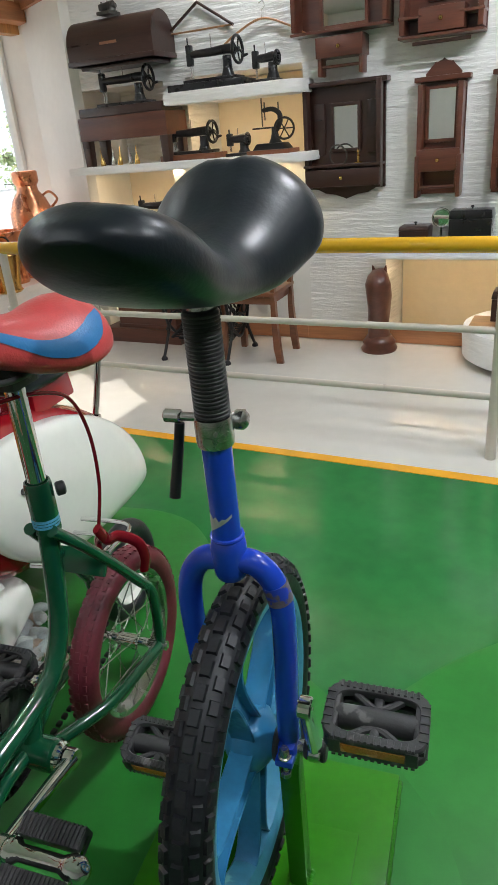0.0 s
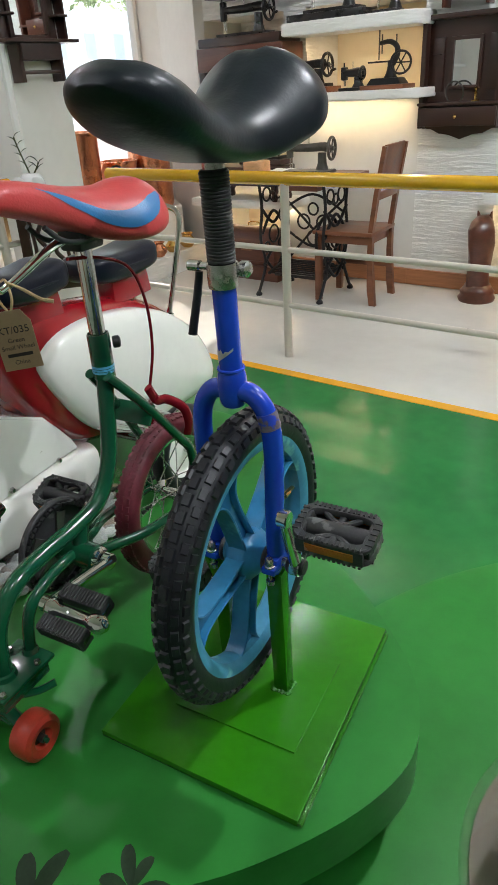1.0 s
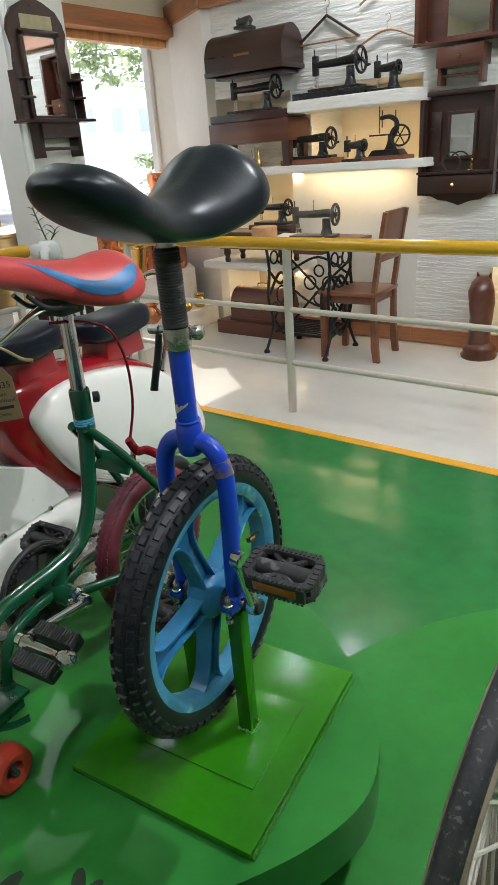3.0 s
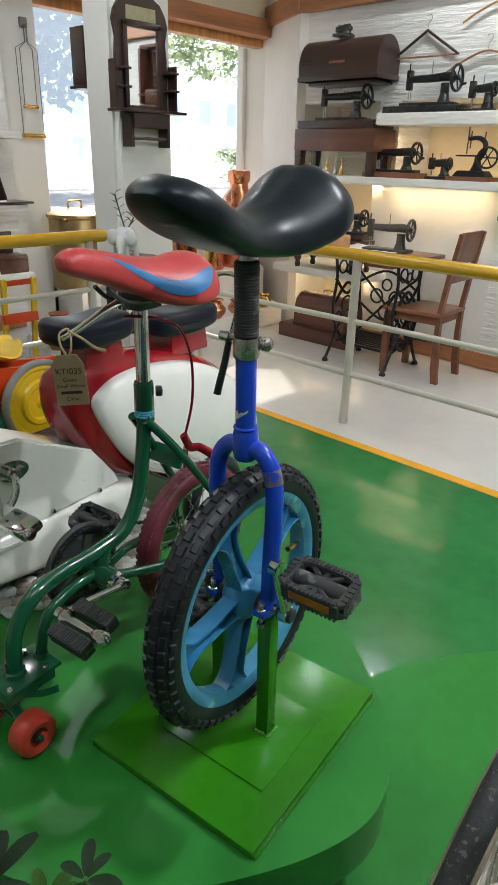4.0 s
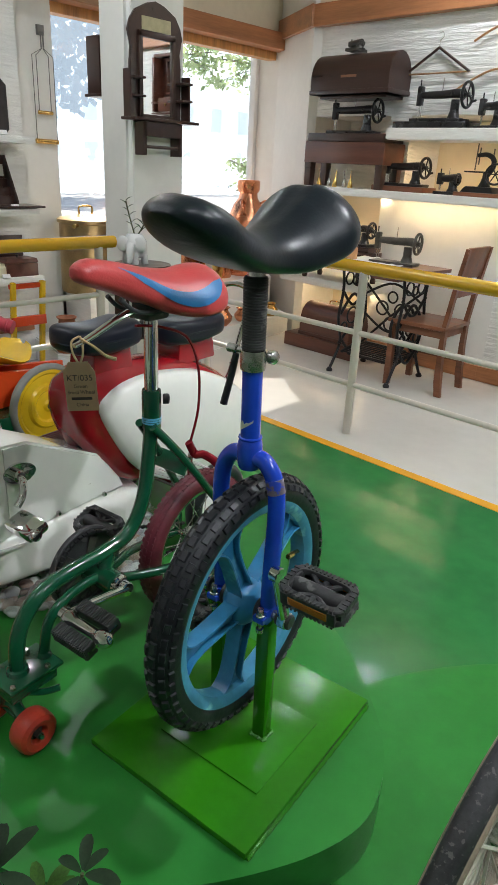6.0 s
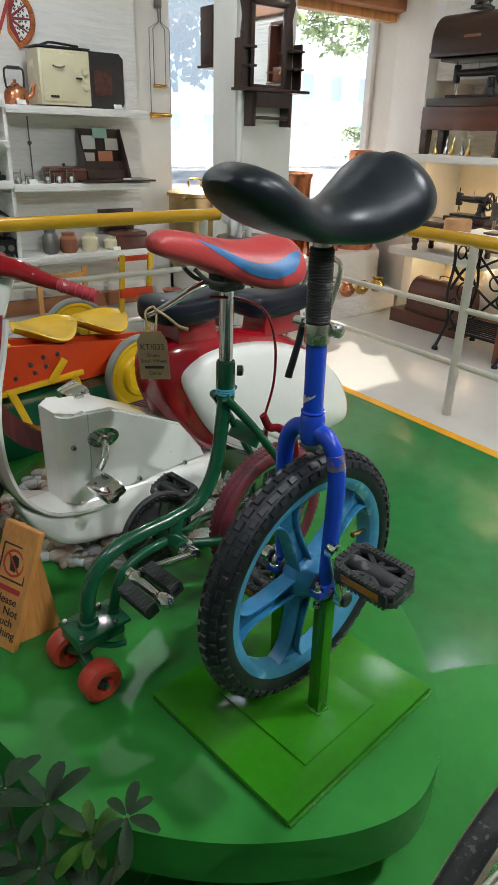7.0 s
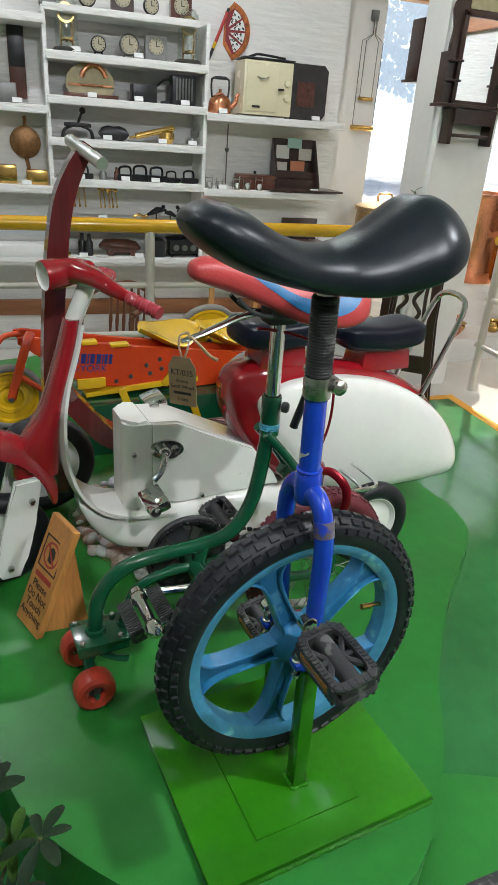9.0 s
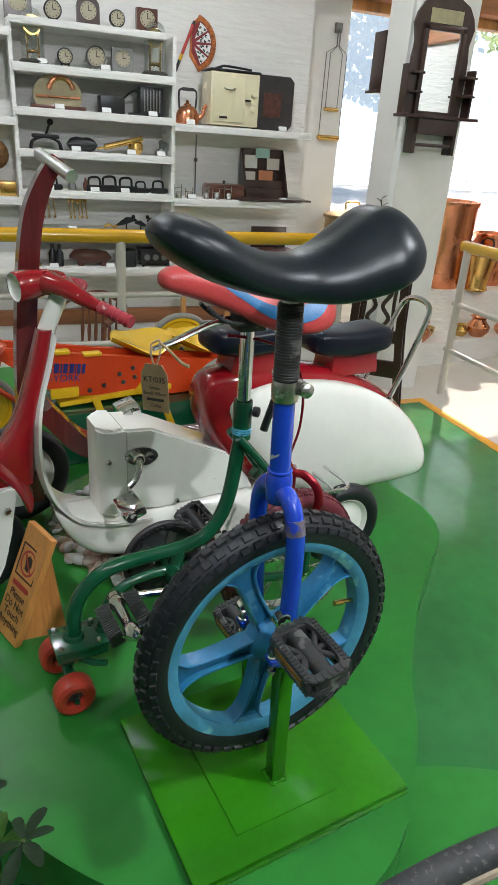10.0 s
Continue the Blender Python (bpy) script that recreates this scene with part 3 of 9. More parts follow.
def rubber_pedal(name, parent, c, s, pitch, material, refl):
    """A boxy cage pedal on a spindle along x; s is the side it stands off to."""
    m = Matrix.Translation(c) @ Matrix.Rotation(radians(pitch), 4, "X")
    L, W, H = 0.096, 0.062, 0.026
    x0, x1 = 0.008 * s, (0.008 + L) * s
    xm = (x0 + x1) / 2
    bm = B()
    turn = [2 * math.pi * k / 36 for k in range(36)]
    power = lambda v, e: math.copysign(abs(v) ** e, v)
    ring = lambda u, v, z: [Vector((xm + u * power(math.cos(a), 0.42), v * power(math.sin(a), 0.42), z)) for a in turn]
    u, v = L / 2, W / 2
    for z, d in ((H / 2, -1), (-H / 2, 1)):
        # a tread rim, its edge rounded and its inside sloping to the well
        loft(bm, [ring(u * 0.80, v * 0.66, z + d * 0.0085), ring(u * 0.97, v * 0.96, z + d * 0.0085), ring(u, v, z + d * 0.006), ring(u, v, z + d * 0.0015), ring(u * 0.97, v * 0.96, z), ring(u * 0.82, v * 0.70, z), ring(u * 0.80, v * 0.66, z + d * 0.002), ring(u * 0.80, v * 0.66, z + d * 0.0085)], False)
    for sx in (-1, 1):
        box(bm, (xm + sx * (u - 0.008), 0, 0), (0.011, W * 0.72, H * 0.92), 0.003)
    box(bm, (xm, 0, -0.002), (0.009, W * 0.88, H * 0.72), 0.003)
    for d in (-1, 1):
        tube(bm, [(xm - 0.022, d * v * 0.70, 0.006), (xm, d * v * 0.30, 0.004), (xm + 0.022, d * v * 0.70, 0.006)], 0.004, 5, 8)
    tube(bm, [(x0, 0, 0), (xm, 0, 0.001), (x1 - 0.002 * s, 0, 0)], 0.0118, 3, 18)
    for z in (-H / 2, H / 2):
        for k in range(13):
            for y in (-v * 0.86, v * 0.86):
                box(bm, (xm + (k - 6) * L * 0.062, y, z), (0.0034, 0.0085, 0.0030), 0, None, 0.7 if z > 0 else 1.0)
        for sx in (-1, 1):
            for k in range(5):
                box(bm, (xm + sx * (u * 0.91), (k - 2) * 0.0085, z), (0.0080, 0.0034, 0.0030))
    for y in (-v + 0.003, v - 0.003):
        for k in (-1, 1):
            box(bm, (xm + k * L * 0.36, y, 0), (0.011, 0.006, H * 0.8), 0.001)
    bm.transform(m)
    ped = part(name, bm, material, parent, "black cage pedal with amber reflectors")
    for y in (-W / 2 + 0.002, W / 2 - 0.002):
        bm = B()
        box(bm, (xm, y, 0), (L * 0.60, 0.005, H * 0.46), 0.001)
        bm.transform(m)
        part("reflector", bm, refl, ped, "amber plastic reflector")
    return ped


def crank(parent, a, b, x, material, r=0.0075):
    """A flat crank arm from a to b (y, z) at x, with rounded eyes."""
    bm = B()
    a, b = Vector((x, *a)), Vector((x, *b))
    tube(bm, [a, a.lerp(b, 0.5), b], (r * 1.25, r), 3, 14, flat=1.0)
    for p, q in ((a, 1.75), (b, 1.5)):
        cyl(bm, p - Vector((0.007, 0, 0)), p + Vector((0.007, 0, 0)), r * q, 18, bev=0.0015)
    return part("crank", bm, material, parent, "chromed steel crank arm")


crank(uni, (CY, AX), (CY - 0.029, AX + 0.095), CX + 0.072, CHROME)
crank(uni, (CY, AX), (CY + 0.029, AX - 0.095), CX - 0.072, CHROME)
for s in (1, -1):
    bm = B()
    cyl(bm, (CX + s * 0.060, CY, AX), (CX + s * 0.084, CY, AX), 0.0115, 18, bev=0.002)
    part("crank_bolt", bm, BLACKP, uni)
rubber_pedal("pedal", uni, (CX + 0.084, CY - 0.030, AX + 0.094), 1, 9, BLACKP, AMBER)
rubber_pedal("pedal", uni, (CX - 0.080, CY + 0.029, AX - 0.095), -1, 12, BLACKP, AMBER)
# welded stand that carries the axle
for s in (1, -1):
    stand = thing("support_post", "bright green square steel post welded to the plate", "post", UNI, (CX + s * 0.043, CY, ZS + 0.016), group="posts under the unicycle")
    bm = B()
    box(bm, (CX + s * 0.043, CY, (ZS + 0.016 + 0.784) / 2), (0.022, 0.022, 0.784 - ZS - 0.016), 0.0015)
    part("post", bm, GREEN_PLATE, stand)
    bm = B()
    for k in range(22):
        a = 2 * math.pi * k / 22
        bmesh.ops.create_icosphere(bm, subdivisions=1, radius=0.003 + 0.001 * (k % 3), matrix=Matrix.Translation((CX + s * 0.043 + 0.0125 * max(-1, min(1, 1.4 * math.cos(a))), CY + 0.0125 * max(-1, min(1, 1.4 * math.sin(a))), ZS + 0.0165)))
    part("weld", bm, GREEN_PLATE, stand)

# railing: mustard top rail, cream posts and lower rails
def rail_run(label, axis, fixed, lo, hi, posts, zt, zs, end_cap=True):
    base = (lo, fixed, 0) if axis == "x" else (fixed, lo, 0)
    r = thing("railing", label, "railing", base=base, kind="structure")
    P = (lambda s, z: (s, fixed, z)) if axis == "x" else (lambda s, z: (fixed, s, z))
    bm = B()
    tube(bm, [P(lo, zt), P((lo + hi) / 2, zt), P(hi, zt)], 0.033, 4, 20)
    part("top_rail", bm, YELLOW_RAIL, r, "mustard-painted round top rail")
    for z in zs:
        bm = B()
        cyl(bm, P(lo, z), P(hi, z), 0.0155, 16)
        part("lower_rail", bm, CREAM_RAIL, r)
    for s in posts:
        bm = B()
        cyl(bm, P(s, 0), P(s, zt - 0.02), 0.0235, 20)
        part("post", bm, CREAM_RAIL, r)


rail_run("mustard and cream tube railing in front of the sewing machines", "x", 2.362, -2.78, 4.2, (-2.74, -1.525, -0.05, 1.5), 0.937, (0.59, 0.295))
rail_run("mustard and cream tube railing in front of the shelves", "y", -2.70, -3.1, 1.60, (-1.2, 0.262, 1.50), 0.975, (0.69, 0.44))

# green small-wheel bike
GREENFR = mat("dark_green_enamel", (0.005, 0.070, 0.030), 0.15, 0, 0.12, 10, 0.06, 90, 0.5, speck=((0.10, 0.12, 0.09), 55, 0.77))
REDV = mat("red_vinyl", (0.50, 0.055, 0.055), 0.33, 0, 0.12, 12, 0.25, 300)
BLUEV = mat("blue_vinyl", (0.02, 0.16, 0.38), 0.35, 0, 0.12, 12, 0.25, 300)
REDTYRE = mat("faded_maroon_tyre", (0.125, 0.016, 0.026), 0.55, 0, 0.35, 15, 0.3, 140, speck=((0.42, 0.24, 0.20), 17, 0.70))
REDMETAL = mat("anodised_red", (0.30, 0.010, 0.022), 0.2, 0.6, 0.1, 10)
ORANGEW = mat("red_urethane", (0.46, 0.045, 0.025), 0.35, 0, 0.2, 30, 0.1, 120)
PAPER = mat("brown_kraft_card", (0.40, 0.26, 0.15), 0.7, 0, 0.12, 30, 0.1, 200)
STRING = mat("jute_string", (0.42, 0.29, 0.15), 0.85, 0, 0.25, 90, 0.5, 400)
INK = mat("dark_ink", (0.03, 0.018, 0.015), 0.6)
GX = -0.265
gb = thing("small_wheel_bike", "dark green small-wheel bike with red and blue saddle and skate truck", "bicycle", VEH, (GX, 0.0, ZS))
bm = B()
tube(bm, [(GX, 0.116, 1.035), (GX, 0.108, 0.949), (GX, 0.090, 0.850), (GX, 0.052, 0.795), (GX, -0.008, 0.782), (GX, -0.072, 0.780), (GX, -0.128, 0.772), (GX, -0.166, 0.744), (GX, -0.184, 0.704), (GX, -0.188, 0.650)], 0.0128, 7, 20)
frame_ = part("main_tube", bm, GREENFR, gb)
bm = B()
lathe(bm, [(0.0130, 0.975), (0.0160, 0.977), (0.0165, 0.98), (0.0165, 1.042), (0.0155, 1.046), (0.0135, 1.046)], (GX, 0.113, 0), (0, 0, 1), 28)
lug = part("seat_lug", bm, GREENFR, gb)
bm = B()
for k, (z, h) in enumerate(((0.9865, 0.003), (0.9905, 0.003), (0.9945, 0.0035))):
    lathe(bm, [(0.0164, z), (0.01685, z + 0.0003), (0.01685, z + h), (0.0164, z + h + 0.0003)], (GX, 0.113, 0), (0, 0, 1), 28)
part("stripe", bm, [mat("blue_yellow_band", (0.07, 0.30, 0.45), 0.3, 0, 0.8, 40)], lug, "thin blue and yellow striped band")
bm = B()
lathe(bm, [(0, 0), (0.008, 0), (0.009, 0.002), (0.009, 0.009), (0.007, 0.011), (0, 0.012)], (GX + 0.016, 0.124, 1.030), (0.7, 0.7, 0), 10)
part("clamp_bolt", bm, BLACKP, lug)
bm = B()
cyl(bm, (GX, 0.113, 1.03), (GX, 0.113, 1.175), 0.0118, 24)
part("seat_post", bm, CHROME, gb, "chromed knurled seat post")
SAD2 = [(-0.056, 0.008, 1.252, 1.243), (-0.048, 0.018, 1.259, 1.236), (-0.025, 0.0225, 1.264, 1.228), (0.03, 0.025, 1.256, 1.212), (0.075, 0.032, 1.247, 1.197), (0.115, 0.046, 1.241, 1.184), (0.160, 0.062, 1.238, 1.178), (0.205, 0.071, 1.241, 1.178), (0.240, 0.068, 1.240, 1.182), (0.262, 0.048, 1.230, 1.188), (0.272, 0.016, 1.214, 1.196)]
rg = saddle_rings([(0.113 + (y - 0.113) * 0.89, w, zt + 0.004, zb) for y, w, zt, zb in SAD2], 5, 36, 2.3)


def droop(q):
    w = abs(q.x) / 0.07
    return Vector((q.x + GX, q.y, q.z - 0.026 * w * w - 0.012 * max(0, 1 - abs(q.y - 0.12) / 0.10) * w))


bm = B()
loft(bm, [[droop(q) for q in r] for r in rg])
sad = part("saddle", bm, REDV, gb, "red vinyl saddle with blue side flash", angle=60)
for side in (1, -1):
    bm = B()
    rows_, prev = [], None
    n = len(rg)
    for i in range(int(n * 0.28), int(n * 0.82)):
        f = max(0.0, (i / n - 0.28) / 0.54)
        lo_, hi_ = 0.58 - 0.62 * math.sin(math.pi * min(1, f * 1.08)) * 0.75, 1.06 - 0.72 * math.sin(math.pi * f ** 0.8) * 0.62
        mid = (lo_ + hi_) / 2
        half = max(0.03, (hi_ - lo_) / 2 * min(1, 6 * f, 5 * (1 - f)))
        line = []
        w = max(q.x for q in rg[i])
        zt, zb = max(q.z for q in rg[i]), min(q.z for q in rg[i])
        for k in range(7):
            a = mid + half * (k - 3) / 3
            c, s_ = math.cos(a), math.sin(a)
            q = Vector((side * abs(c) ** (2 / 2.3) * w * 1.012 + side * 0.0006, rg[i][0].y, (zt + zb) / 2 + math.copysign(abs(s_) ** (2 / 2.3), s_) * (zt - zb) / 2))
            line.append(bm.verts.new(droop(q)))
        rows_.append(line)
    for a, b in zip(rows_, rows_[1:]):
        for k in range(6):
            bm.faces.new((a[k], a[k + 1], b[k + 1], b[k]))
    part("side_flash", bm, BLUEV, sad, "blue vinyl side flash")
bm = B()
box(bm, (GX, 0.113, 1.182), (0.040, 0.050, 0.034), 0.008)
for s in (1, -1):
    tube(bm, [(GX + s * 0.014, 0.035, 1.208), (GX + s * 0.016, 0.065, 1.186), (GX + s * 0.021, 0.113, 1.180), (GX + s * 0.03, 0.20, 1.192)], 0.0035, 6, 10)
part("saddle_clamp", bm, BLACKP, gb)
bm = B()
tube(bm, [(GX + 0.006, 0.07, 1.185), (GX + 0.008, 0.035, 1.178), (GX + 0.008, -0.02, 1.158), (GX + 0.008, -0.050, 1.150)], (0.010, 0.006), 6, 12, flat=0.5)
part("hook_arm", bm, CHROME, gb, "polished steel hook arm under the saddle")
bm = B()
tube(bm, [(GX, -0.002, 0.738), (GX, -0.05, 0.742), (GX, -0.095, 0.732), (GX, -0.126, 0.706), (GX, -0.138, 0.655)], 0.0088, 7, 16)
part("lower_tube", bm, GREENFR, gb)
bm = B()
cyl(bm, (GX - 0.038, -0.008, 0.735), (GX + 0.036, -0.008, 0.735), 0.0205, 24, bev=0.003)
tube(bm, [(GX, -0.006, 0.745), (GX, 0.0, 0.765), (GX, 0.004, 0.782)], 0.013, 3, 14)
part("bottom_bracket", bm, GREENFR, gb)
bm = B()
cyl(bm, (GX + 0.034, -0.008, 0.735), (GX + 0.044, -0.008, 0.735), 0.0185, 24, bev=0.003)
part("bracket_cup", bm, CHROME, gb)
WY, WZ, WR = 0.236, 0.697, 0.150
for s in (1, -1):
    bm = B()
    tube(bm, [(GX + s * 0.016, 0.100, 0.985), (GX + s * 0.030, 0.150, 0.925), (GX + s * 0.046, 0.215, 0.835), (GX + s * 0.052, 0.240, 0.790), (GX + s * 0.052, WY + 0.004, WZ)], 0.0078, 7, 14)
    part("seat_stay", bm, GREENFR, gb)
    bm = B()
    tube(bm, [(GX + s * 0.014, 0.0, 0.733), (GX + s * 0.030, 0.05, 0.722), (GX + s * 0.048, 0.11, 0.715), (GX + s * 0.052, WY, WZ)], 0.0088, 7, 14)
    part("chain_stay", bm, GREENFR, gb)
bm = B()
box(bm, (GX, 0.165, 0.895), (0.075, 0.006, 0.035), 0.002, Matrix.Rotation(radians(-35), 3, "X"))
part("stay_bridge", bm, GREENFR, gb)
wh = new("rear_wheel")
wh.parent = gb
bm = B()
hoop(bm, (GX, WY, WZ), (1, 0, 0), WR - 0.021, 0.0205, 72, 16, 1.0)
for k in range(66):
    a = 2 * math.pi * k / 66
    for sd in (-0.010, 0.0, 0.010):
        rad = WR - 0.0015 - abs(sd) * 0.25
        box(bm, (GX + sd, WY + rad * math.cos(a + sd * 2), WZ + rad * math.sin(a + sd * 2)), (0.0075, 0.0085, 0.003), 0, Matrix.Rotation(a - math.pi / 2, 3, "X"))
part("tyre", bm, REDTYRE, wh, "worn faded maroon tyre")
bm = B()
lathe(bm, [(0.106, -0.011), (0.112, -0.013), (0.116, -0.012), (0.110, -0.004), (0.110, 0.004), (0.116, 0.012), (0.112, 0.013), (0.106, 0.011), (0.106, -0.011)], (GX, WY, WZ), (1, 0, 0), 64)
part("rim", bm, STEEL, wh, "dull steel rim")
bm = B()
lathe(bm, [(0, -0.045), (0.007, -0.045), (0.007, -0.026), (0.021, -0.025), (0.021, -0.021), (0.010, -0.018), (0.010, 0.018), (0.021, 0.021), (0.021, 0.025), (0.007, 0.026), (0.007, 0.045), (0, 0.045)], (GX, WY, WZ), (1, 0, 0), 24)
cyl(bm, (GX - 0.066, WY, WZ), (GX + 0.066, WY, WZ), 0.0048, 12)
cyl(bm, (GX + 0.056, WY, WZ), (GX + 0.064, WY, WZ), 0.0085, 6)
part("hub", bm, CHROME, wh)
for k in range(24):
    a = 2 * math.pi * k / 24
    b = a + (0.9 if k % 4 < 2 else -0.9)
    s = 0.023 if k % 2 else -0.023
    bm = B()
    cyl(bm, (GX + s, WY + 0.018 * math.cos(b), WZ + 0.018 * math.sin(b)), (GX + s * 0.15, WY + 0.107 * math.cos(a), WZ + 0.107 * math.sin(a)), 0.0011, 6)
    part("spoke", bm, STEEL, wh)
bm = B()
tube(bm, [(GX + 0.004, 0.205, 0.922), (GX + 0.006, 0.222, 0.893), (GX + 0.010, 0.245, 0.885), (GX + 0.030, 0.262, 0.865), (GX + 0.034, 0.268, 0.835), (GX + 0.030, 0.266, 0.812)], 0.0052, 6, 12, flat=1.6)
tube(bm, [(GX + 0.008, 0.215, 0.903), (GX - 0.010, 0.235, 0.890), (GX - 0.030, 0.250, 0.868), (GX - 0.033, 0.252, 0.820)], 0.0052, 6, 12, flat=1.6)
part("brake_caliper", bm, REDMETAL, gb, "red anodised brake caliper")
bm = B()
tube(bm, [(GX + 0.004, 0.075, 1.160), (GX + 0.010, 0.130, 1.150), (GX + 0.012, 0.190, 1.122), (GX + 0.010, 0.222, 1.060), (GX + 0.008, 0.226, 0.985), (GX + 0.004, 0.212, 0.925)], 0.0025, 8, 10)
part("brake_cable", bm, REDMETAL, gb, "red brake cable")
bm = B()
lathe(bm, [(0.020, -0.002), (0.060, -0.003), (0.066, -0.004), (0.074, -0.004), (0.076, -0.002), (0.076, 0.004), (0.073, 0.006), (0.066, 0.005), (0.058, 0.003), (0.020, 0.003), (0.020, -0.002)], (GX - 0.045, -0.010, 0.738), (1, 0, 0), 48)
cr = part("chain_guard", bm, BLACKP, gb, "black steel chain guard disc")
bm = B()
for k in range(46):
    a = 2 * math.pi * k / 46
    box(bm, (GX - 0.036, -0.010 + 0.068 * math.cos(a), 0.738 + 0.068 * math.sin(a)), (0.007, 0.0075, 0.005), 0.001, Matrix.Rotation(a - math.pi / 2, 3, "X"))
for k in range(18):
    f = k / 17
    for z0, z1 in ((0.806, 0.722), (0.670, 0.672)):
        box(bm, (GX - 0.036, 0.0 + f * 0.235, z0 + (z1 - z0) * f), (0.007, 0.009, 0.005), 0.001)
part("chain", bm, CASTIRON, cr, "dark oily chain")
bm = B()
for k in range(5):
    b5 = B()
    prism(b5, [(0.018, -0.006), (0.056, -0.009), (0.056, 0.009), (0.018, 0.006)], "yz", -0.002, 0.002)
    b5.transform(Matrix.Rotation(2 * math.pi * k / 5, 4, "X"))
    tmp = bpy.data.meshes.new("tmp")
    b5.to_mesh(tmp)
    b5.free()
    bm.from_mesh(tmp)
    bpy.data.meshes.remove(tmp)
bm.transform(Matrix.Translation((GX - 0.040, -0.010, 0.738)))
part("sprocket", bm, GREYIRON, cr)


def block_pedal(parent, c, s, pitch):
    """A pedal of two ribbed rubber blocks about a steel barrel; sub-parts under it."""
    m = Matrix.Translation(c) @ Matrix.Rotation(radians(pitch), 4, "X")
    bm = B()
    lathe(bm, [(0, 0), (0.012, 0), (0.014, 0.004), (0.013, 0.012), (0.0085, 0.018), (0.0085, 0.066), (0.0105, 0.070), (0.0135, 0.078), (0.0125, 0.090), (0.006, 0.097), (0, 0.098)], (0, 0, 0), (s, 0, 0), 20)
    for x in (0.010, 0.080):
        box(bm, (s * x, 0, 0), (0.004, 0.062, 0.008), 0.001)
    bm.transform(m)
    ped = part("pedal", bm, CHROME, parent, "old pedal with ribbed black rubber blocks")
    for y in (-1, 1):
        bm = B()
        box(bm, (s * 0.045, y * 0.024, 0), (0.074, 0.021, 0.021), 0.002)
        for k in range(15):
            for z in (-1, 1):
                box(bm, (s * (0.045 + (k - 7) * 0.0049), y * 0.024, z * 0.0110), (0.0026, 0.0195, 0.0022))
            box(bm, (s * (0.045 + (k - 7) * 0.0049), y * 0.0350, 0), (0.0026, 0.0022, 0.0195))
        bm.transform(m)
        part("rubber_block", bm, BLACKP, ped, "ribbed black rubber block")


crank(gb, (-0.006, 0.733), (-0.130, 0.752), GX + 0.052, CHROME)
block_pedal(gb, (GX + 0.056, -0.131, 0.751), 1, 18)
crank(gb, (-0.006, 0.735), (0.090, 0.742), GX - 0.060, CHROME)
rubber_pedal("pedal", gb, (GX - 0.066, 0.092, 0.745), -1, 24, BLACKP, AMBER)
bm = B()
box(bm, (GX, -0.176, 0.648), (0.070, 0.098, 0.007), 0.002)
box(bm, (GX, -0.180, 0.634), (0.062, 0.085, 0.018), 0.003)
lathe(bm, [(0.0132, 0), (0.018, 0), (0.0165, 0.008), (0.0132, 0.010)], (GX, -0.188, 0.651), (0, 0, 1), 20)
lathe(bm, [(0.009, 0), (0.0125, 0), (0.011, 0.006), (0.009, 0.008)], (GX, -0.138, 0.651), (0, 0, 1), 18)
tp = part("truck_plate", bm, GREENFR, gb)
for dx in (-0.027, 0.027):
    for dy in (-0.216, -0.152):
        bm = B()
        lathe(bm, [(0, 0.006), (0.004, 0.006), (0.0055, 0.003), (0.0055, 0), (0, 0)], (GX + dx, dy, 0.6515), (0, 0, 1), 6)
        part("bolt", bm, STEEL, tp)
bm = B()
tube(bm, [(GX - 0.045, -0.205, 0.579), (GX - 0.02, -0.204, 0.592), (GX, -0.203, 0.600), (GX + 0.02, -0.204, 0.592), (GX + 0.045, -0.205, 0.579)], 0.010, 5, 14)
tube(bm, [(GX, -0.203, 0.600), (GX, -0.195, 0.618), (GX, -0.185, 0.630)], 0.014, 3, 14)
tube(bm, [(GX + 0.01, -0.19, 0.618), (GX + 0.03, -0.165, 0.612), (GX + 0.045, -0.145, 0.616)], 0.007, 4, 10, flat=0.6)
cyl(bm, (GX - 0.075, -0.205, 0.578), (GX + 0.075, -0.205, 0.578), 0.004, 12)
part("truck", bm, GREENFR, gb, "green skate truck")
for s in (1, -1):
    bm = B()
    lathe(bm, [(0.012, -0.008), (0.016, -0.016), (0.026, -0.0190), (0.0325, -0.015), (0.0345, -0.008), (0.0345, 0.008), (0.0325, 0.015), (0.026, 0.0190), (0.016, 0.016), (0.012, 0.008), (0.012, -0.008)], (GX + s * 0.052, -0.205, 0.578), (1, 0, 0), 36)
    w = part("skate_wheel", bm, ORANGEW, gb, "red urethane skate wheel")
    bm = B()
    lathe(bm, [(0.004, -0.007), (0.0118, -0.007), (0.0118, 0.007), (0.004, 0.007)], (GX + s * 0.052, -0.205, 0.578), (1, 0, 0), 20)
    cyl(bm, (GX + s * 0.060, -0.205, 0.578), (GX + s * 0.070, -0.205, 0.578), 0.0065, 6)
    part("bearing", bm, GREYIRON, w)

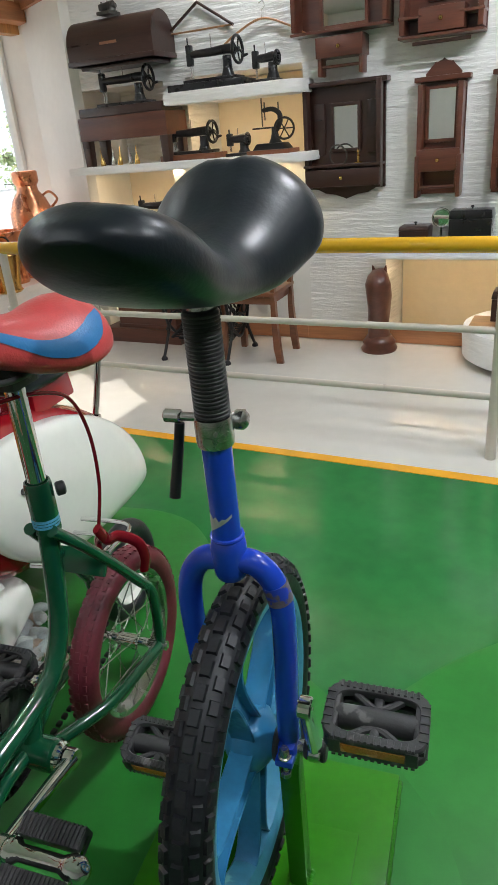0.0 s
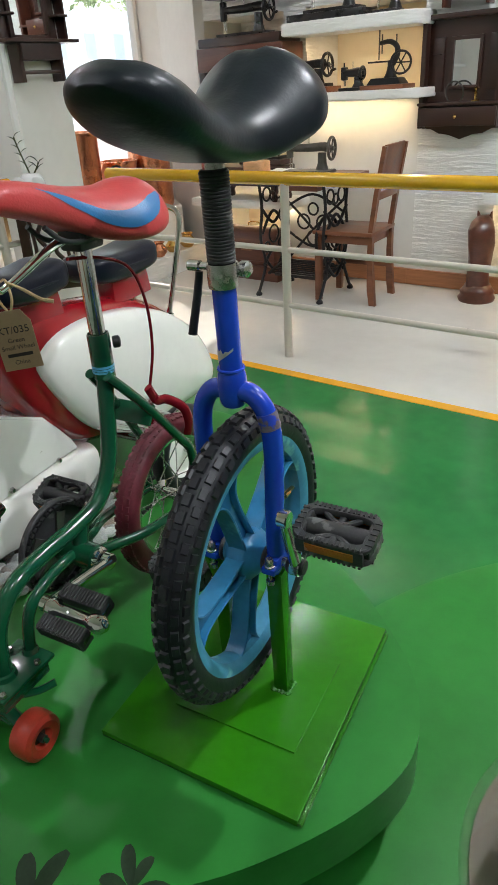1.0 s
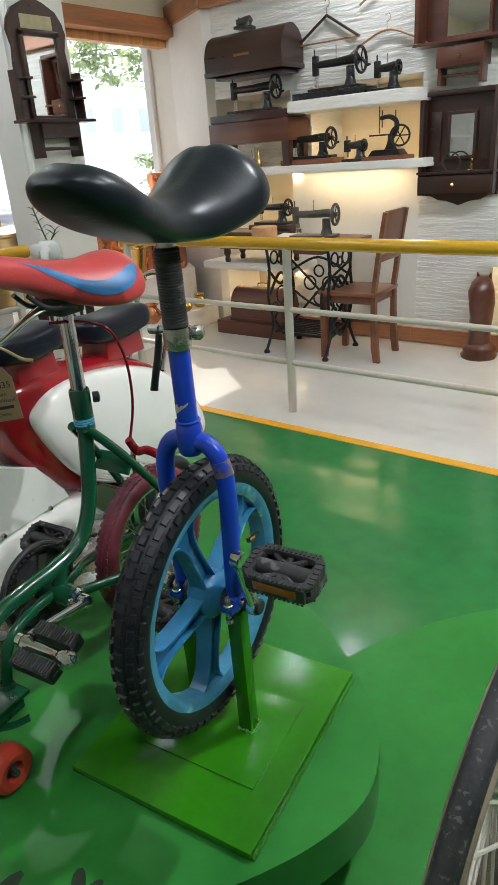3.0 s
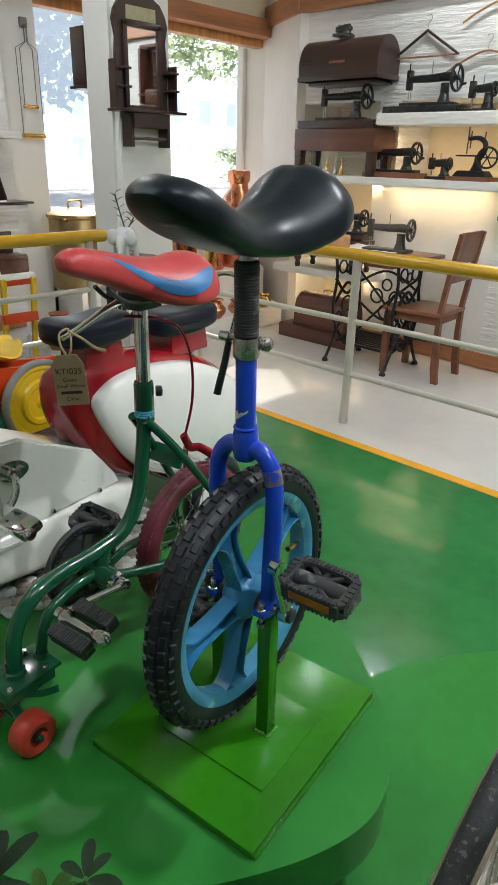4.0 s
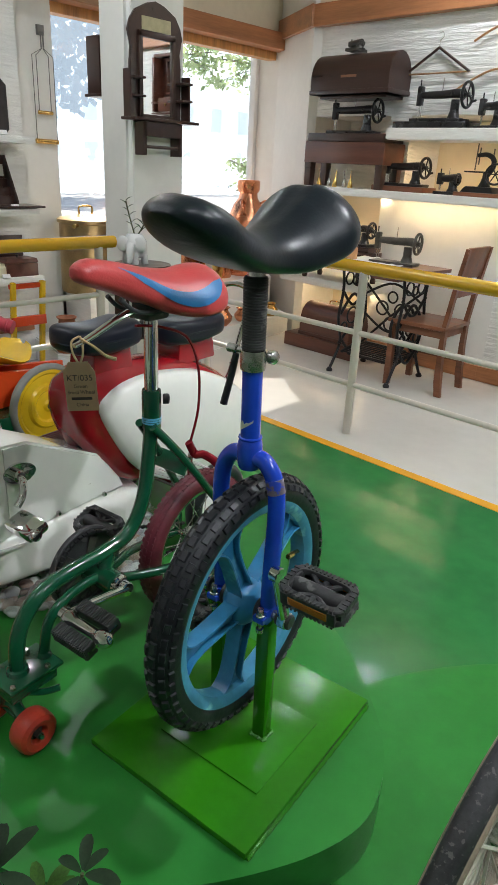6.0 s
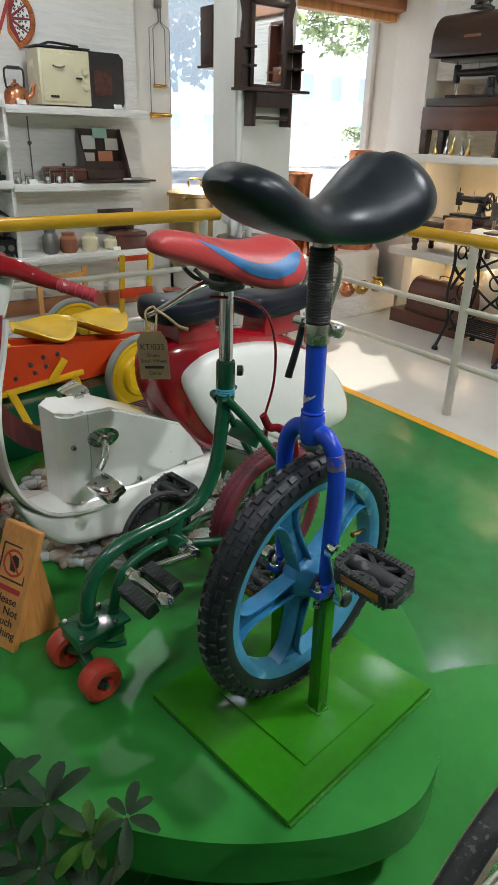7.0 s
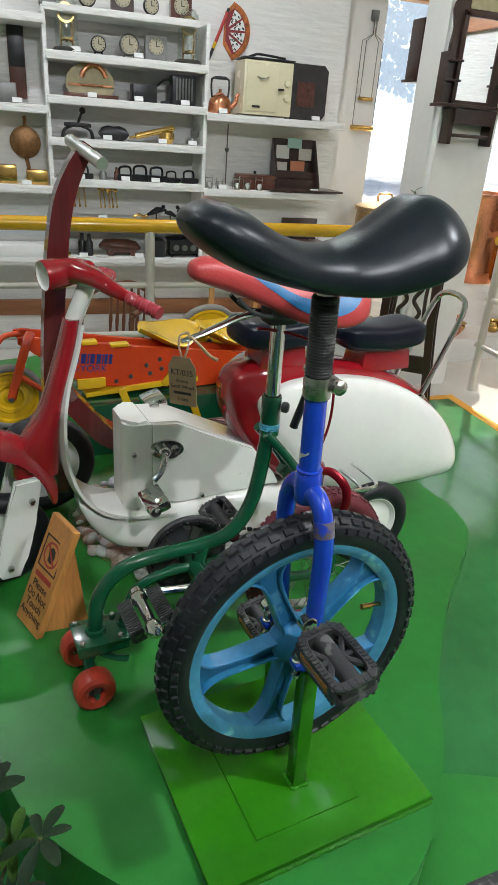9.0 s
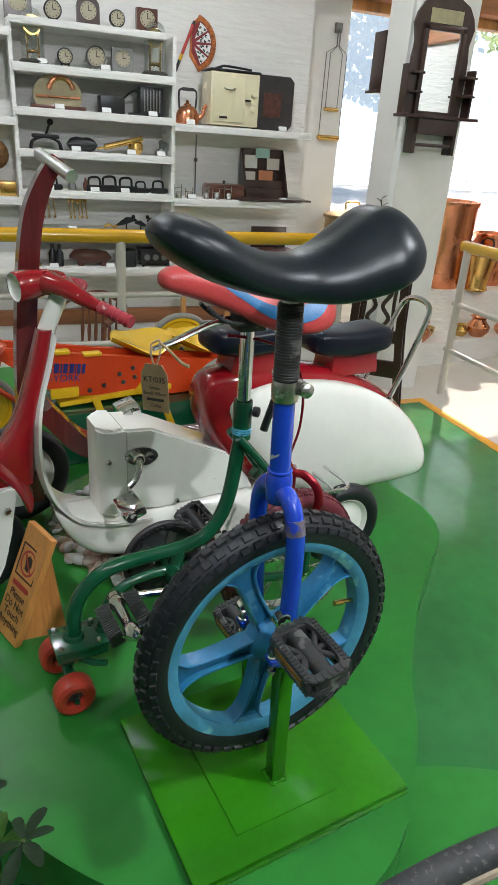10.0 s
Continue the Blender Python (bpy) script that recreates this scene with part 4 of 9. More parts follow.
# tag on a string
TM = Matrix.Translation((-0.247, -0.050, 1.092)) @ Matrix.Rotation(radians(38), 4, "Z") @ Matrix.Rotation(radians(90), 4, "X") @ Matrix.Rotation(radians(4), 4, "Z")
tag = thing("luggage_tag", "brown card label tag hanging on jute string", "tag", VEH, (-0.247, -0.050, 1.05))
bm = B()
prism(bm, [(-0.023, -0.037), (0.023, -0.037), (0.023, 0.022), (0.014, 0.037), (-0.014, 0.037), (-0.023, 0.022)], "xy", -0.0007, 0.0007)
bm.transform(TM)
part("card", bm, PAPER, tag, smooth=False)
for words, size, y in (("KT/035", 0.0125, 0.013), ("Green", 0.0078, 0.0005), ("Small Wheel", 0.0078, -0.0085), ("China", 0.0078, -0.0275)):
    text_mesh("writing", words, size, TM @ Matrix.Translation((0, y, 0.0009)), INK, tag, 0.0002)
bm = B()
box(bm, (0, -0.018, 0.0010), (0.030, 0.0042, 0.0004))
bm.transform(TM)
part("writing_bar", bm, INK, tag, smooth=False)
for d in (-1, 1):
    bm = B()
    tube(bm, [(-0.247, -0.050, 1.124), (-0.252 + d * 0.006, -0.048 + d * 0.004, 1.140), (-0.258 + d * 0.004, -0.044 + d * 0.006, 1.156), (-0.256, -0.040, 1.163)], 0.0016, 6, 8)
    part("string", bm, STRING, tag)
bm = B()
tube(bm, [(-0.256, -0.040, 1.160), (-0.240, -0.030, 1.150), (-0.226, -0.018, 1.136), (-0.214, -0.010, 1.132)], (0.0016, 0.003), 6, 8)
part("string_end", bm, STRING, tag)

# white and red pedal scooter
WHITEP = mat("cream_white_enamel", (0.82, 0.81, 0.75), 0.14, 0, 0.05, 5, 0.04, 60, 0.5, speck=((0.40, 0.34, 0.26), 45, 0.765))
REDP = mat("cherry_red_enamel", (0.29, 0.007, 0.013), 0.12, 0, 0.10, 6, 0.04, 60, 0.6, speck=((0.45, 0.25, 0.22), 50, 0.775))
BLUEV2 = mat("navy_black_vinyl", (0.006, 0.008, 0.016), 0.30, 0, 0.2, 10, 0.15, 250, 0.0)
BLUEV2.node_tree.nodes["Principled BSDF"].inputs["Specular IOR Level"].default_value = 0.3
SX = -0.605
sc = thing("pedal_scooter", "white and cherry red toy pedal scooter with two black seats", "toy scooter", VEH, (SX, 0.2, ZS))


def smooth_rows(rows, n=4):
    """More cross-sections between the given ones, gliding through them."""
    cols = [curve_points(c, n) for c in zip(*rows)]
    return [list(r) for r in zip(*cols)]


def shell(bm, rows, th):
    """A bent sheet: rows of (y, z, half width), th thick, edges turned back."""
    ps = curve_points([(r[2], r[0], r[1]) for r in rows], 6)
    rings = []
    for i, p in enumerate(ps):
        d = ps[min(i + 1, len(ps) - 1)] - ps[max(i - 1, 0)]
        nrm = Vector((0, -d.z, d.y)).normalized()
        w = p.x
        c = Vector((SX, p.y, p.z))
        up = []
        for k in range(13):
            u = -1 + k / 6
            up.append(c + Vector((u * w, 0, 0)) + nrm * (0.008 * max(0, abs(u) - 0.55) / 0.45))
        dn = [q - nrm * th for q in reversed(up)]
        rings.append(up + dn)
    return loft(bm, rings)


bm = B()
shell(bm, [(-0.122, 1.088, 0.022), (-0.136, 1.03, 0.026), (-0.156, 0.96, 0.029), (-0.166, 0.88, 0.031), (-0.162, 0.80, 0.036), (-0.140, 0.735, 0.046), (-0.095, 0.692, 0.062), (-0.03, 0.672, 0.064), (0.06, 0.664, 0.064)], 0.006)
part("leg_shield", bm, WHITEP, sc, "white curved leg shield")
bm = B()
rows_ = []
for y, zt, zb, w in ((-0.140, 0.715, 0.700, 0.026), (-0.120, 0.704, 0.655, 0.042), (-0.080, 0.697, 0.608, 0.054), (-0.02, 0.697, 0.582, 0.060), (0.08, 0.697, 0.568, 0.064), (0.20, 0.697, 0.560, 0.074), (0.30, 0.690, 0.580, 0.070), (0.36, 0.68, 0.60, 0.06)):
    rows_.append([Vector((SX + math.copysign(abs(math.cos(a)) ** 0.5, math.cos(a)) * w, y, (zt + zb) / 2 + math.copysign(abs(math.sin(a)) ** 0.6, math.sin(a)) * (zt - zb) / 2)) for a in (2 * math.pi * k / 28 for k in range(28))])
loft(bm, smooth_rows(rows_))
part("footboard", bm, WHITEP, sc, "white pressed-steel footboard")
bm = B()
prism(bm, [(0.002, 0.700), (0.002, 0.888), (0.060, 0.884), (0.240, 0.798), (0.300, 0.720), (0.312, 0.694), (0.076, 0.692)], "yz", SX - 0.055, SX + 0.054, 0.005)
part("pedal_box", bm, WHITEP, sc, "white pedal housing with black panel lines")
bm = B()
prism(bm, [(SX - 0.057, 0.003), *[(SX - 0.029 - 0.028 * math.cos(a), -0.024 - 0.028 * math.sin(a)) for a in (math.pi / 2 * k / 6 for k in range(7))], *[(SX + 0.029 + 0.028 * math.sin(a), -0.024 - 0.028 * math.cos(a)) for a in (math.pi / 2 * k / 6 for k in range(7))], (SX + 0.057, 0.003)], "xy", 0.690, 0.893, 0.007)
part("pedal_box_front", bm, WHITEP, sc)
for y, z in ((-0.034, 0.824), (0.118, 0.703), (0.245, 0.70)):
    bm = B()
    lathe(bm, [(0, 0.007), (0.004, 0.007), (0.006, 0.004), (0.006, 0), (0, 0)], (SX + 0.0575, y, z), (1, 0, 0), 6)
    part("bolt", bm, STEEL, sc)
bm = B()
prism(bm, [(0.036 + 0.037 * math.cos(a), 0.826 + 0.021 * math.sin(a) - 0.004 * math.cos(a)) for a in (2 * math.pi * k / 32 for k in range(32))], "yz", SX + 0.054, SX + 0.0600, 0.002)
part("crank_plate", bm, CHROME, sc, "oval chromed crank plate")
bm = B()
tube(bm, [(SX + 0.060, 0.026, 0.826), (SX + 0.086, 0.022, 0.822), (SX + 0.098, 0.010, 0.80), (SX + 0.104, -0.008, 0.785)], 0.0075, 6, 14, flat=0.8)
cyl(bm, (SX + 0.056, 0.026, 0.826), (SX + 0.076, 0.026, 0.826), 0.013, 18, bev=0.003)
cyl(bm, (SX + 0.058, 0.055, 0.823), (SX + 0.068, 0.055, 0.823), 0.008, 6)
part("crank", bm, CHROME, sc)
for c, up in (((SX + 0.150, -0.022, 0.768), 1), ((SX - 0.075, 0.050, 0.882), -1)):
    bm = B()
    box(bm, c, (0.075 if up > 0 else 0.066, 0.048, 0.023), 0.009, Matrix.Rotation(radians(18), 3, "X"))
    lathe(bm, [(0, 0), (0.011, 0), (0.012, 0.004), (0.010, 0.009), (0, 0.010)], (c[0] + 0.040, c[1] - 0.012, c[2] + 0.002), (1, 0, 0), 16)
    part("pedal", bm, CHROME, sc, "chromed block pedal")
bm = B()
tube(bm, [(SX - 0.06, 0.052, 0.79), (SX - 0.07, 0.052, 0.84), (SX - 0.072, 0.051, 0.88)], 0.007, 4, 12)
part("crank", bm, CHROME, sc)
# rear body
bm = B()
rows_ = []
for y, zt, zb, w in ((0.180, 0.945, 0.90, 0.030), (0.200, 0.972, 0.84, 0.052), (0.25, 0.985, 0.765, 0.066), (0.33, 0.986, 0.69, 0.070), (0.45, 0.974, 0.655, 0.072), (0.56, 0.950, 0.645, 0.071), (0.66, 0.905, 0.645, 0.068), (0.75, 0.840, 0.645, 0.058), (0.81, 0.765, 0.65, 0.042), (0.84, 0.700, 0.66, 0.018)):
    rows_.append([Vector((SX + math.copysign(abs(math.cos(a)) ** 0.62, math.cos(a)) * w, y, (zt + zb) / 2 + math.copysign(abs(math.sin(a)) ** 0.7, math.sin(a)) * (zt - zb) / 2)) for a in (2 * math.pi * k / 32 for k in range(32))])
loft(bm, smooth_rows(rows_))
part("rear_body", bm, REDP, sc, "cherry red rear body")
COVER = [(0.236, 0.900), (0.262, 0.935), (0.33, 0.952), (0.43, 0.951), (0.55, 0.930), (0.66, 0.885), (0.755, 0.815), (0.815, 0.735), (0.832, 0.672), (0.80, 0.648), (0.68, 0.643), (0.54, 0.650), (0.42, 0.680), (0.34, 0.735), (0.28, 0.81)]
for s in (1, -1):
    bm = B()
    rim_ = round_outline(COVER, 4)
    rows_ = []
    for f, x in ((1.0, 0.052), (1.0, 0.072), (0.985, 0.080), (0.94, 0.087), (0.82, 0.094), (0.6, 0.099), (0.3, 0.102), (0.04, 0.103)):
        rows_.append([Vector((SX + s * x, 0.50 + (y - 0.50) * f, 0.80 + (z - 0.80) * f)) for y, z in rim_])
    loft(bm, rows_)
    cov = part("side_cover", bm, WHITEP, sc, "bulged white side cover")
    bm = B()
    cyl(bm, (SX + s * 0.098, 0.36, 0.87), (SX + s * 0.104, 0.36, 0.87), 0.006, 12)
    part("cover_hole", bm, BLACKP, cov)
for y0, y1, z in ((0.195, 0.392, 1.046), (0.452, 0.690, 1.022)):
    bm = B()
    rows_ = []
    for k in range(25):
        f = 0.5 - 0.5 * math.cos(math.pi * k / 24)
        y = y0 + (y1 - y0) * f
        e = math.sqrt(max(0.02, 1 - abs(2 * f - 1) ** 9))
        w, h = 0.060 * e, 0.030 * e
        rows_.append([Vector((SX + math.copysign(abs(math.cos(a)) ** 0.45, math.cos(a)) * w, y, z + 0.004 * math.cos(2 * math.pi * f) + math.copysign(abs(math.sin(a)) ** 0.55, math.sin(a)) * h)) for a in (2 * math.pi * j / 28 for j in range(28))])
    loft(bm, rows_)
    se = part("seat", bm, BLUEV2, sc, "padded black vinyl seat with stitched piping")
    bm = B()
    pts = [(SX + 0.0595 * math.copysign(abs(math.cos(a)) ** 0.6, math.cos(a)), (y0 + y1) / 2 + (y1 - y0) / 2 * 0.985 * math.copysign(abs(math.sin(a)) ** 0.6, math.sin(a)), z - 0.002) for a in (2 * math.pi * j / 40 for j in range(40))]
    tube(bm, pts, 0.0022, 1, 8, True)
    part("piping", bm, BLUEV2, se)
    bm = B()
    box(bm, (SX, (y0 + y1) / 2 + 0.01, z - 0.050), (0.085, (y1 - y0) * 0.58, 0.062), 0.006, None, 0.9)
    part("seat_bracket", bm, REDP, sc)
bm = B()
tube(bm, [(SX + 0.055, 0.690, 0.875), (SX + 0.056, 0.725, 0.955), (SX + 0.054, 0.768, 1.055), (SX + 0.046, 0.782, 1.090), (SX + 0.02, 0.786, 1.104), (SX - 0.02, 0.786, 1.104), (SX - 0.046, 0.782, 1.090), (SX - 0.054, 0.768, 1.055), (SX - 0.056, 0.725, 0.955), (SX - 0.055, 0.690, 0.875)], 0.0068, 7, 14)
for s in (1, -1):
    box(bm, (SX + s * 0.055, 0.686, 0.868), (0.018, 0.024, 0.012), 0.003)
part("grab_rail", bm, CHROME, sc, "bent chrome grab rail")


def small_wheel(parent, c, R, r, rimm, tyrem, hubr=0.3):
    """A solid toy wheel with a pressed disc; tyre, disc and cap under it."""
    w = new("wheel")
    w.parent = parent
    bm = B()
    hoop(bm, c, (1, 0, 0), R - r, r, 48, 14, 1.0)
    for k in (-1, 0, 1):
        hoop(bm, (c[0] + k * r * 0.4, c[1], c[2]), (1, 0, 0), R - r * 0.06 - abs(k) * r * 0.08, r * 0.05, 48, 5)
    part("tyre", bm, tyrem, w)
    bm = B()
    Ri = R - 1.6 * r
    lathe(bm, [(0, -0.010), (Ri * hubr, -0.010), (Ri * 0.5, -0.003), (Ri * 0.8, -0.004), (Ri * 0.92, -0.012), (Ri * 1.08, -0.010), (Ri * 1.08, 0.010), (Ri * 0.92, 0.012), (Ri * 0.8, 0.004), (Ri * 0.5, 0.003), (Ri * hubr, 0.010), (0, 0.010)], c, (1, 0, 0), 40)
    part("disc", bm, rimm, w)
    bm = B()
    cyl(bm, (c[0] - 0.02, c[1], c[2]), (c[0] + 0.02, c[1], c[2]), 0.007, 12, bev=0.001)
    part("axle_nut", bm, STEEL, w)
    return w


small_wheel(sc, (SX + 0.205, 0.468, ZS + 0.102), 0.102, 0.020, WHITEP, TYRE)
small_wheel(sc, (SX - 0.205, 0.468, ZS + 0.102), 0.102, 0.020, WHITEP, TYRE)
bm = B()
cyl(bm, (SX - 0.2, 0.468, ZS + 0.102), (SX + 0.2, 0.468, ZS + 0.102), 0.008, 14)
part("rear_axle", bm, STEEL, sc)
bm = B()
tube(bm, [(SX + 0.13, 0.30, 0.762), (SX + 0.24, 0.31, 0.770), (SX + 0.255, 0.37, 0.772), (SX + 0.245, 0.44, 0.770), (SX + 0.14, 0.45, 0.765)], 0.0042, 6, 10)
tube(bm, [(SX + 0.14, 0.34, 0.754), (SX + 0.225, 0.345, 0.756), (SX + 0.232, 0.38, 0.757), (SX + 0.225, 0.415, 0.756), (SX + 0.14, 0.42, 0.754)], 0.0038, 6, 10)
for y in (0.345, 0.38, 0.415):
    cyl(bm, (SX + 0.235, y, 0.757), (SX + 0.246, y, 0.771), 0.003, 8)
part("foot_rest", bm, CHROME, sc, "bent chrome wire foot rest")
# column, front fender, fork, handlebar
bm = B()
rows_ = []
for z, y0, y1, w in ((1.096, -0.147, -0.120, 0.024), (1.05, -0.160, -0.129, 0.026), (1.00, -0.175, -0.143, 0.028), (0.95, -0.192, -0.157, 0.030), (0.91, -0.209, -0.165, 0.032), (0.88, -0.229, -0.168, 0.034), (0.85, -0.250, -0.170, 0.036), (0.82, -0.262, -0.171, 0.037), (0.79, -0.264, -0.174, 0.037)):
    rows_.append([Vector((SX + math.copysign(abs(math.cos(a)) ** 0.7, math.cos(a)) * w, (y0 + y1) / 2 + math.copysign(abs(math.sin(a)) ** 0.7, math.sin(a)) * (y1 - y0) / 2, z)) for a in (2 * math.pi * k / 28 for k in range(28))])
loft(bm, smooth_rows(rows_))
part("column_cover", bm, REDP, sc, "cherry red steering column cover")
bm = B()
rows_ = []
for k in range(15):
    a = math.radians(12 + 150 * k / 14)
    y, z = -0.315 + 0.125 * math.cos(a), 0.735 + 0.145 * math.sin(a) * (1.0 if k < 12 else 0.96)
    w = 0.050 * (1 - 0.35 * (k / 14) ** 2)
    ring = []
    for j in range(18):
        b = 2 * math.pi * j / 18
        ring.append(Vector((SX + math.cos(b) * w, y + math.cos(a) * math.sin(b) * 0.014, z + math.sin(a) * math.sin(b) * 0.014 - 0.030 * math.cos(b) ** 2)))
    rows_.append(ring)
loft(bm, rows_)
part("front_fender", bm, REDP, sc, "cherry red front fender")
for s in (1, -1):
    bm = B()
    prism(bm, [(-0.212, 0.800), (-0.266, 0.795), (-0.292, 0.70), (-0.318, 0.60), (-0.304, 0.578), (-0.270, 0.580), (-0.252, 0.625), (-0.232, 0.70)], "yz", SX + s * 0.043 - 0.008, SX + s * 0.043 + 0.008, 0.005)
    fk = part("fork_blade", bm, WHITEP, sc)
    for y, z in ((-0.287, 0.606), (-0.236, 0.752)):
        bm = B()
        lathe(bm, [(0, 0.008), (0.005, 0.008), (0.007, 0.004), (0.007, 0), (0, 0)], (SX + s * 0.051, y, z), (s, 0, 0), 6)
        part("bolt", bm, STEEL, fk)
small_wheel(sc, (SX, -0.300, ZS + 0.104), 0.104, 0.022, WHITEP, TYRE)
bm = B()
cyl(bm, (SX, -0.134, 1.080), (SX, -0.098, 1.165), 0.0165, 20)
part("head_tube", bm, WHITEP, sc)
bm = B()
lathe(bm, [(0.026, 0.0), (0.0275, 0.002), (0.0275, 0.03), (0.024, 0.06), (0.018, 0.085), (0.012, 0.1), (0, 0.104)], (SX - 0.004, -0.180, 1.172), (-0.30, 1, 0.08), 28)
part("headlamp_shell", bm, REDP, sc, "red horn-shaped handlebar head")
bm = B()
lathe(bm, [(0.0258, 0.001), (0.0225, 0.008), (0, 0.022)], (SX - 0.004, -0.180, 1.172), (-0.30, 1, 0.08), 28)
part("headlamp_bowl", bm, WHITEP, sc, "white inner bowl")
for s in (1, -1):
    bm = B()
    tube(bm, [(SX, -0.120, 1.178), (SX + s * 0.040, -0.096, 1.174), (SX + s * 0.080, -0.068, 1.160), (SX + s * 0.105, -0.050, 1.152)], (0.022, 0.0085), 6, 16)
    hb_ = part("handlebar", bm, REDP, sc)
    bm = B()
    tube(bm, [(SX + s * 0.100, -0.054, 1.154), (SX + s * 0.128, -0.034, 1.146), (SX + s * 0.155, -0.016, 1.138)], 0.0112, 5, 16)
    for k in range(5):
        f = k / 4
        hoop(bm, (SX + s * (0.106 + 0.042 * f), -0.050 + 0.029 * f, 1.1525 - 0.0125 * f), (s * 0.80, 0.56, -0.24), 0.0114, 0.0015, 16, 6)
    part("grip", bm, mat("worn_red_grip", (0.40, 0.035, 0.05), 0.45, 0, 0.2, 30, 0.3, 90, speck=((0.62, 0.42, 0.42), 42, 0.60)), hb_, "scuffed red rubber grip")

# glass tray of pebbles under the scooter
tray = thing("glass_tray", "round glass disc over a bed of pebbles", "glass disc", VEH, (-0.7145, 0.17, ZS))
bm = B()
lathe(bm, [(0, 0.022), (0.301, 0.022), (0.305, 0.024), (0.305, 0.028), (0.301, 0.030), (0, 0.030)], (-0.7145, 0.17, ZS), (0, 0, 1), 84)
part("disc", bm, THINGLASS, tray).visible_shadow = False


def pebbles(name, cx, cy, z, R, n, seed):
    rnd = random.Random(seed)
    bm = B()
    for k in range(n):
        a, r = rnd.uniform(0, 6.28), R * math.sqrt(rnd.random())
        s = rnd.uniform(0.010, 0.022)
        m = Matrix.Translation((cx + r * math.cos(a), cy + r * math.sin(a), z + s * 0.45)) @ Matrix.Rotation(rnd.uniform(0, 3), 4, "Z") @ Matrix.Diagonal((1, rnd.uniform(0.6, 0.9), 0.5, 1))
        bmesh.ops.create_icosphere(bm, subdivisions=2, radius=s, matrix=m)
    return bm


PEBBLE = bpy.data.materials.new("mixed_pebbles")
PEBBLE.use_nodes = True
pn = PEBBLE.node_tree.nodes
geo, rmp = pn.new("ShaderNodeNewGeometry"), pn.new("ShaderNodeValToRGB")
PEBBLE.node_tree.links.new(geo.outputs["Random Per Island"], rmp.inputs[0])
rmp.color_ramp.elements[0].color, rmp.color_ramp.elements[1].color = (0.20, 0.14, 0.11, 1), (0.72, 0.72, 0.70, 1)
for pos, col in ((0.3, (0.40, 0.27, 0.20, 1)), (0.6, (0.42, 0.43, 0.44, 1))):
    rmp.color_ramp.elements.new(pos).color = col
PEBBLE.node_tree.links.new(rmp.outputs[0], pn["Principled BSDF"].inputs["Base Color"])
pn["Principled BSDF"].inputs["Roughness"].default_value = 0.4
bm = pebbles("pebbles", -0.7145, 0.17, ZS, 0.285, 820, 3)
bm.transform(VEH)
single("pebbles", bm, PEBBLE, "white, grey and brown pebbles under glass", "pebbles", "stuff")

# maroon bent-wood scooter
MAROON = wood("maroon_lacquered_wood", (0.085, 0.012, 0.012), 0.2, 8, 0.6, "z")
MX = -0.745
ms = thing("wooden_scooter", "maroon lacquered bent-wood scooter with metal handlebar", "toy scooter", VEH, (MX, 0, ZS))


def plank(bm, rows, x0, x1):
    """A bent board: rows of (y, z, half depth) in the plane of its curve."""
    ps = curve_points([(r[2], r[0], r[1]) for r in rows], 7)
    rings = []
    for i, p in enumerate(ps):
        d = ps[min(i + 1, len(ps) - 1)] - ps[max(i - 1, 0)]
        nrm = Vector((0, -d.z, d.y)).normalized() * p.x
        c = Vector((0, p.y, p.z))
        rings.append([c + nrm + Vector((x0, 0, 0)), c + nrm + Vector((x1, 0, 0)), c - nrm + Vector((x1, 0, 0)), c - nrm + Vector((x0, 0, 0))])
    return loft(bm, rings)


bm = B()
plank(bm, [(-0.060, 1.385, 0.013), (-0.088, 1.340, 0.016), (-0.112, 1.280, 0.019), (-0.128, 1.19, 0.020), (-0.140, 1.08, 0.020), (-0.150, 0.95, 0.020), (-0.152, 0.80, 0.020), (-0.152, 0.66, 0.020)], MX - 0.017, MX + 0.017)
bmesh.ops.bevel(bm, geom=[e for e in bm.edges if len(e.link_faces) == 2 and e.calc_face_angle(0) > 1.0], offset=0.003, segments=2, affect="EDGES")
part("mast", bm, MAROON, ms, "curved maroon wooden mast")
bm = B()
cyl(bm, (MX - 0.025, -0.086, 1.390), (MX + 0.078, -0.052, 1.357), 0.0115, 18)
lathe(bm, [(0.0090, 0.0), (0.0120, 0.0), (0.0120, -0.02), (0.0090, -0.02)], (MX + 0.0785, -0.0520, 1.3568), (0.97, 0.2, -0.21), 18)
part("handlebar", bm, mat("brushed_alloy", (0.66, 0.66, 0.64), 0.35, 1, 0.1, 20, 0.05, 200), ms, "grey metal tube handlebar")
bm = B()
plank(bm, [(-0.120, 0.880, 0.020), (-0.085, 0.835, 0.021), (-0.040, 0.785, 0.021), (0.03, 0.755, 0.018), (0.14, 0.752, 0.014), (0.30, 0.756, 0.012), (0.5, 0.756, 0.012)], MX - 0.045, MX + 0.03)
part("deck", bm, MAROON, ms, "ridged maroon wooden deck")
bm = B()
for k in range(7):
    box(bm, (MX - 0.03 + k * 0.010, 0.29, 0.771), (0.005, 0.40, 0.006), 0.001)
part("deck_ridges", bm, MAROON, ms)
small_wheel(ms, (MX - 0.12, -0.165, ZS + 0.125), 0.125, 0.022, WHITEP, TYRE)
small_wheel(ms, (MX - 0.02, 0.52, ZS + 0.10), 0.10, 0.02, WHITEP, TYRE)
bm = B()
cyl(bm, (MX - 0.12, -0.165, ZS + 0.125), (MX, -0.152, ZS + 0.13), 0.009, 12)
part("front_axle", bm, STEEL, ms)

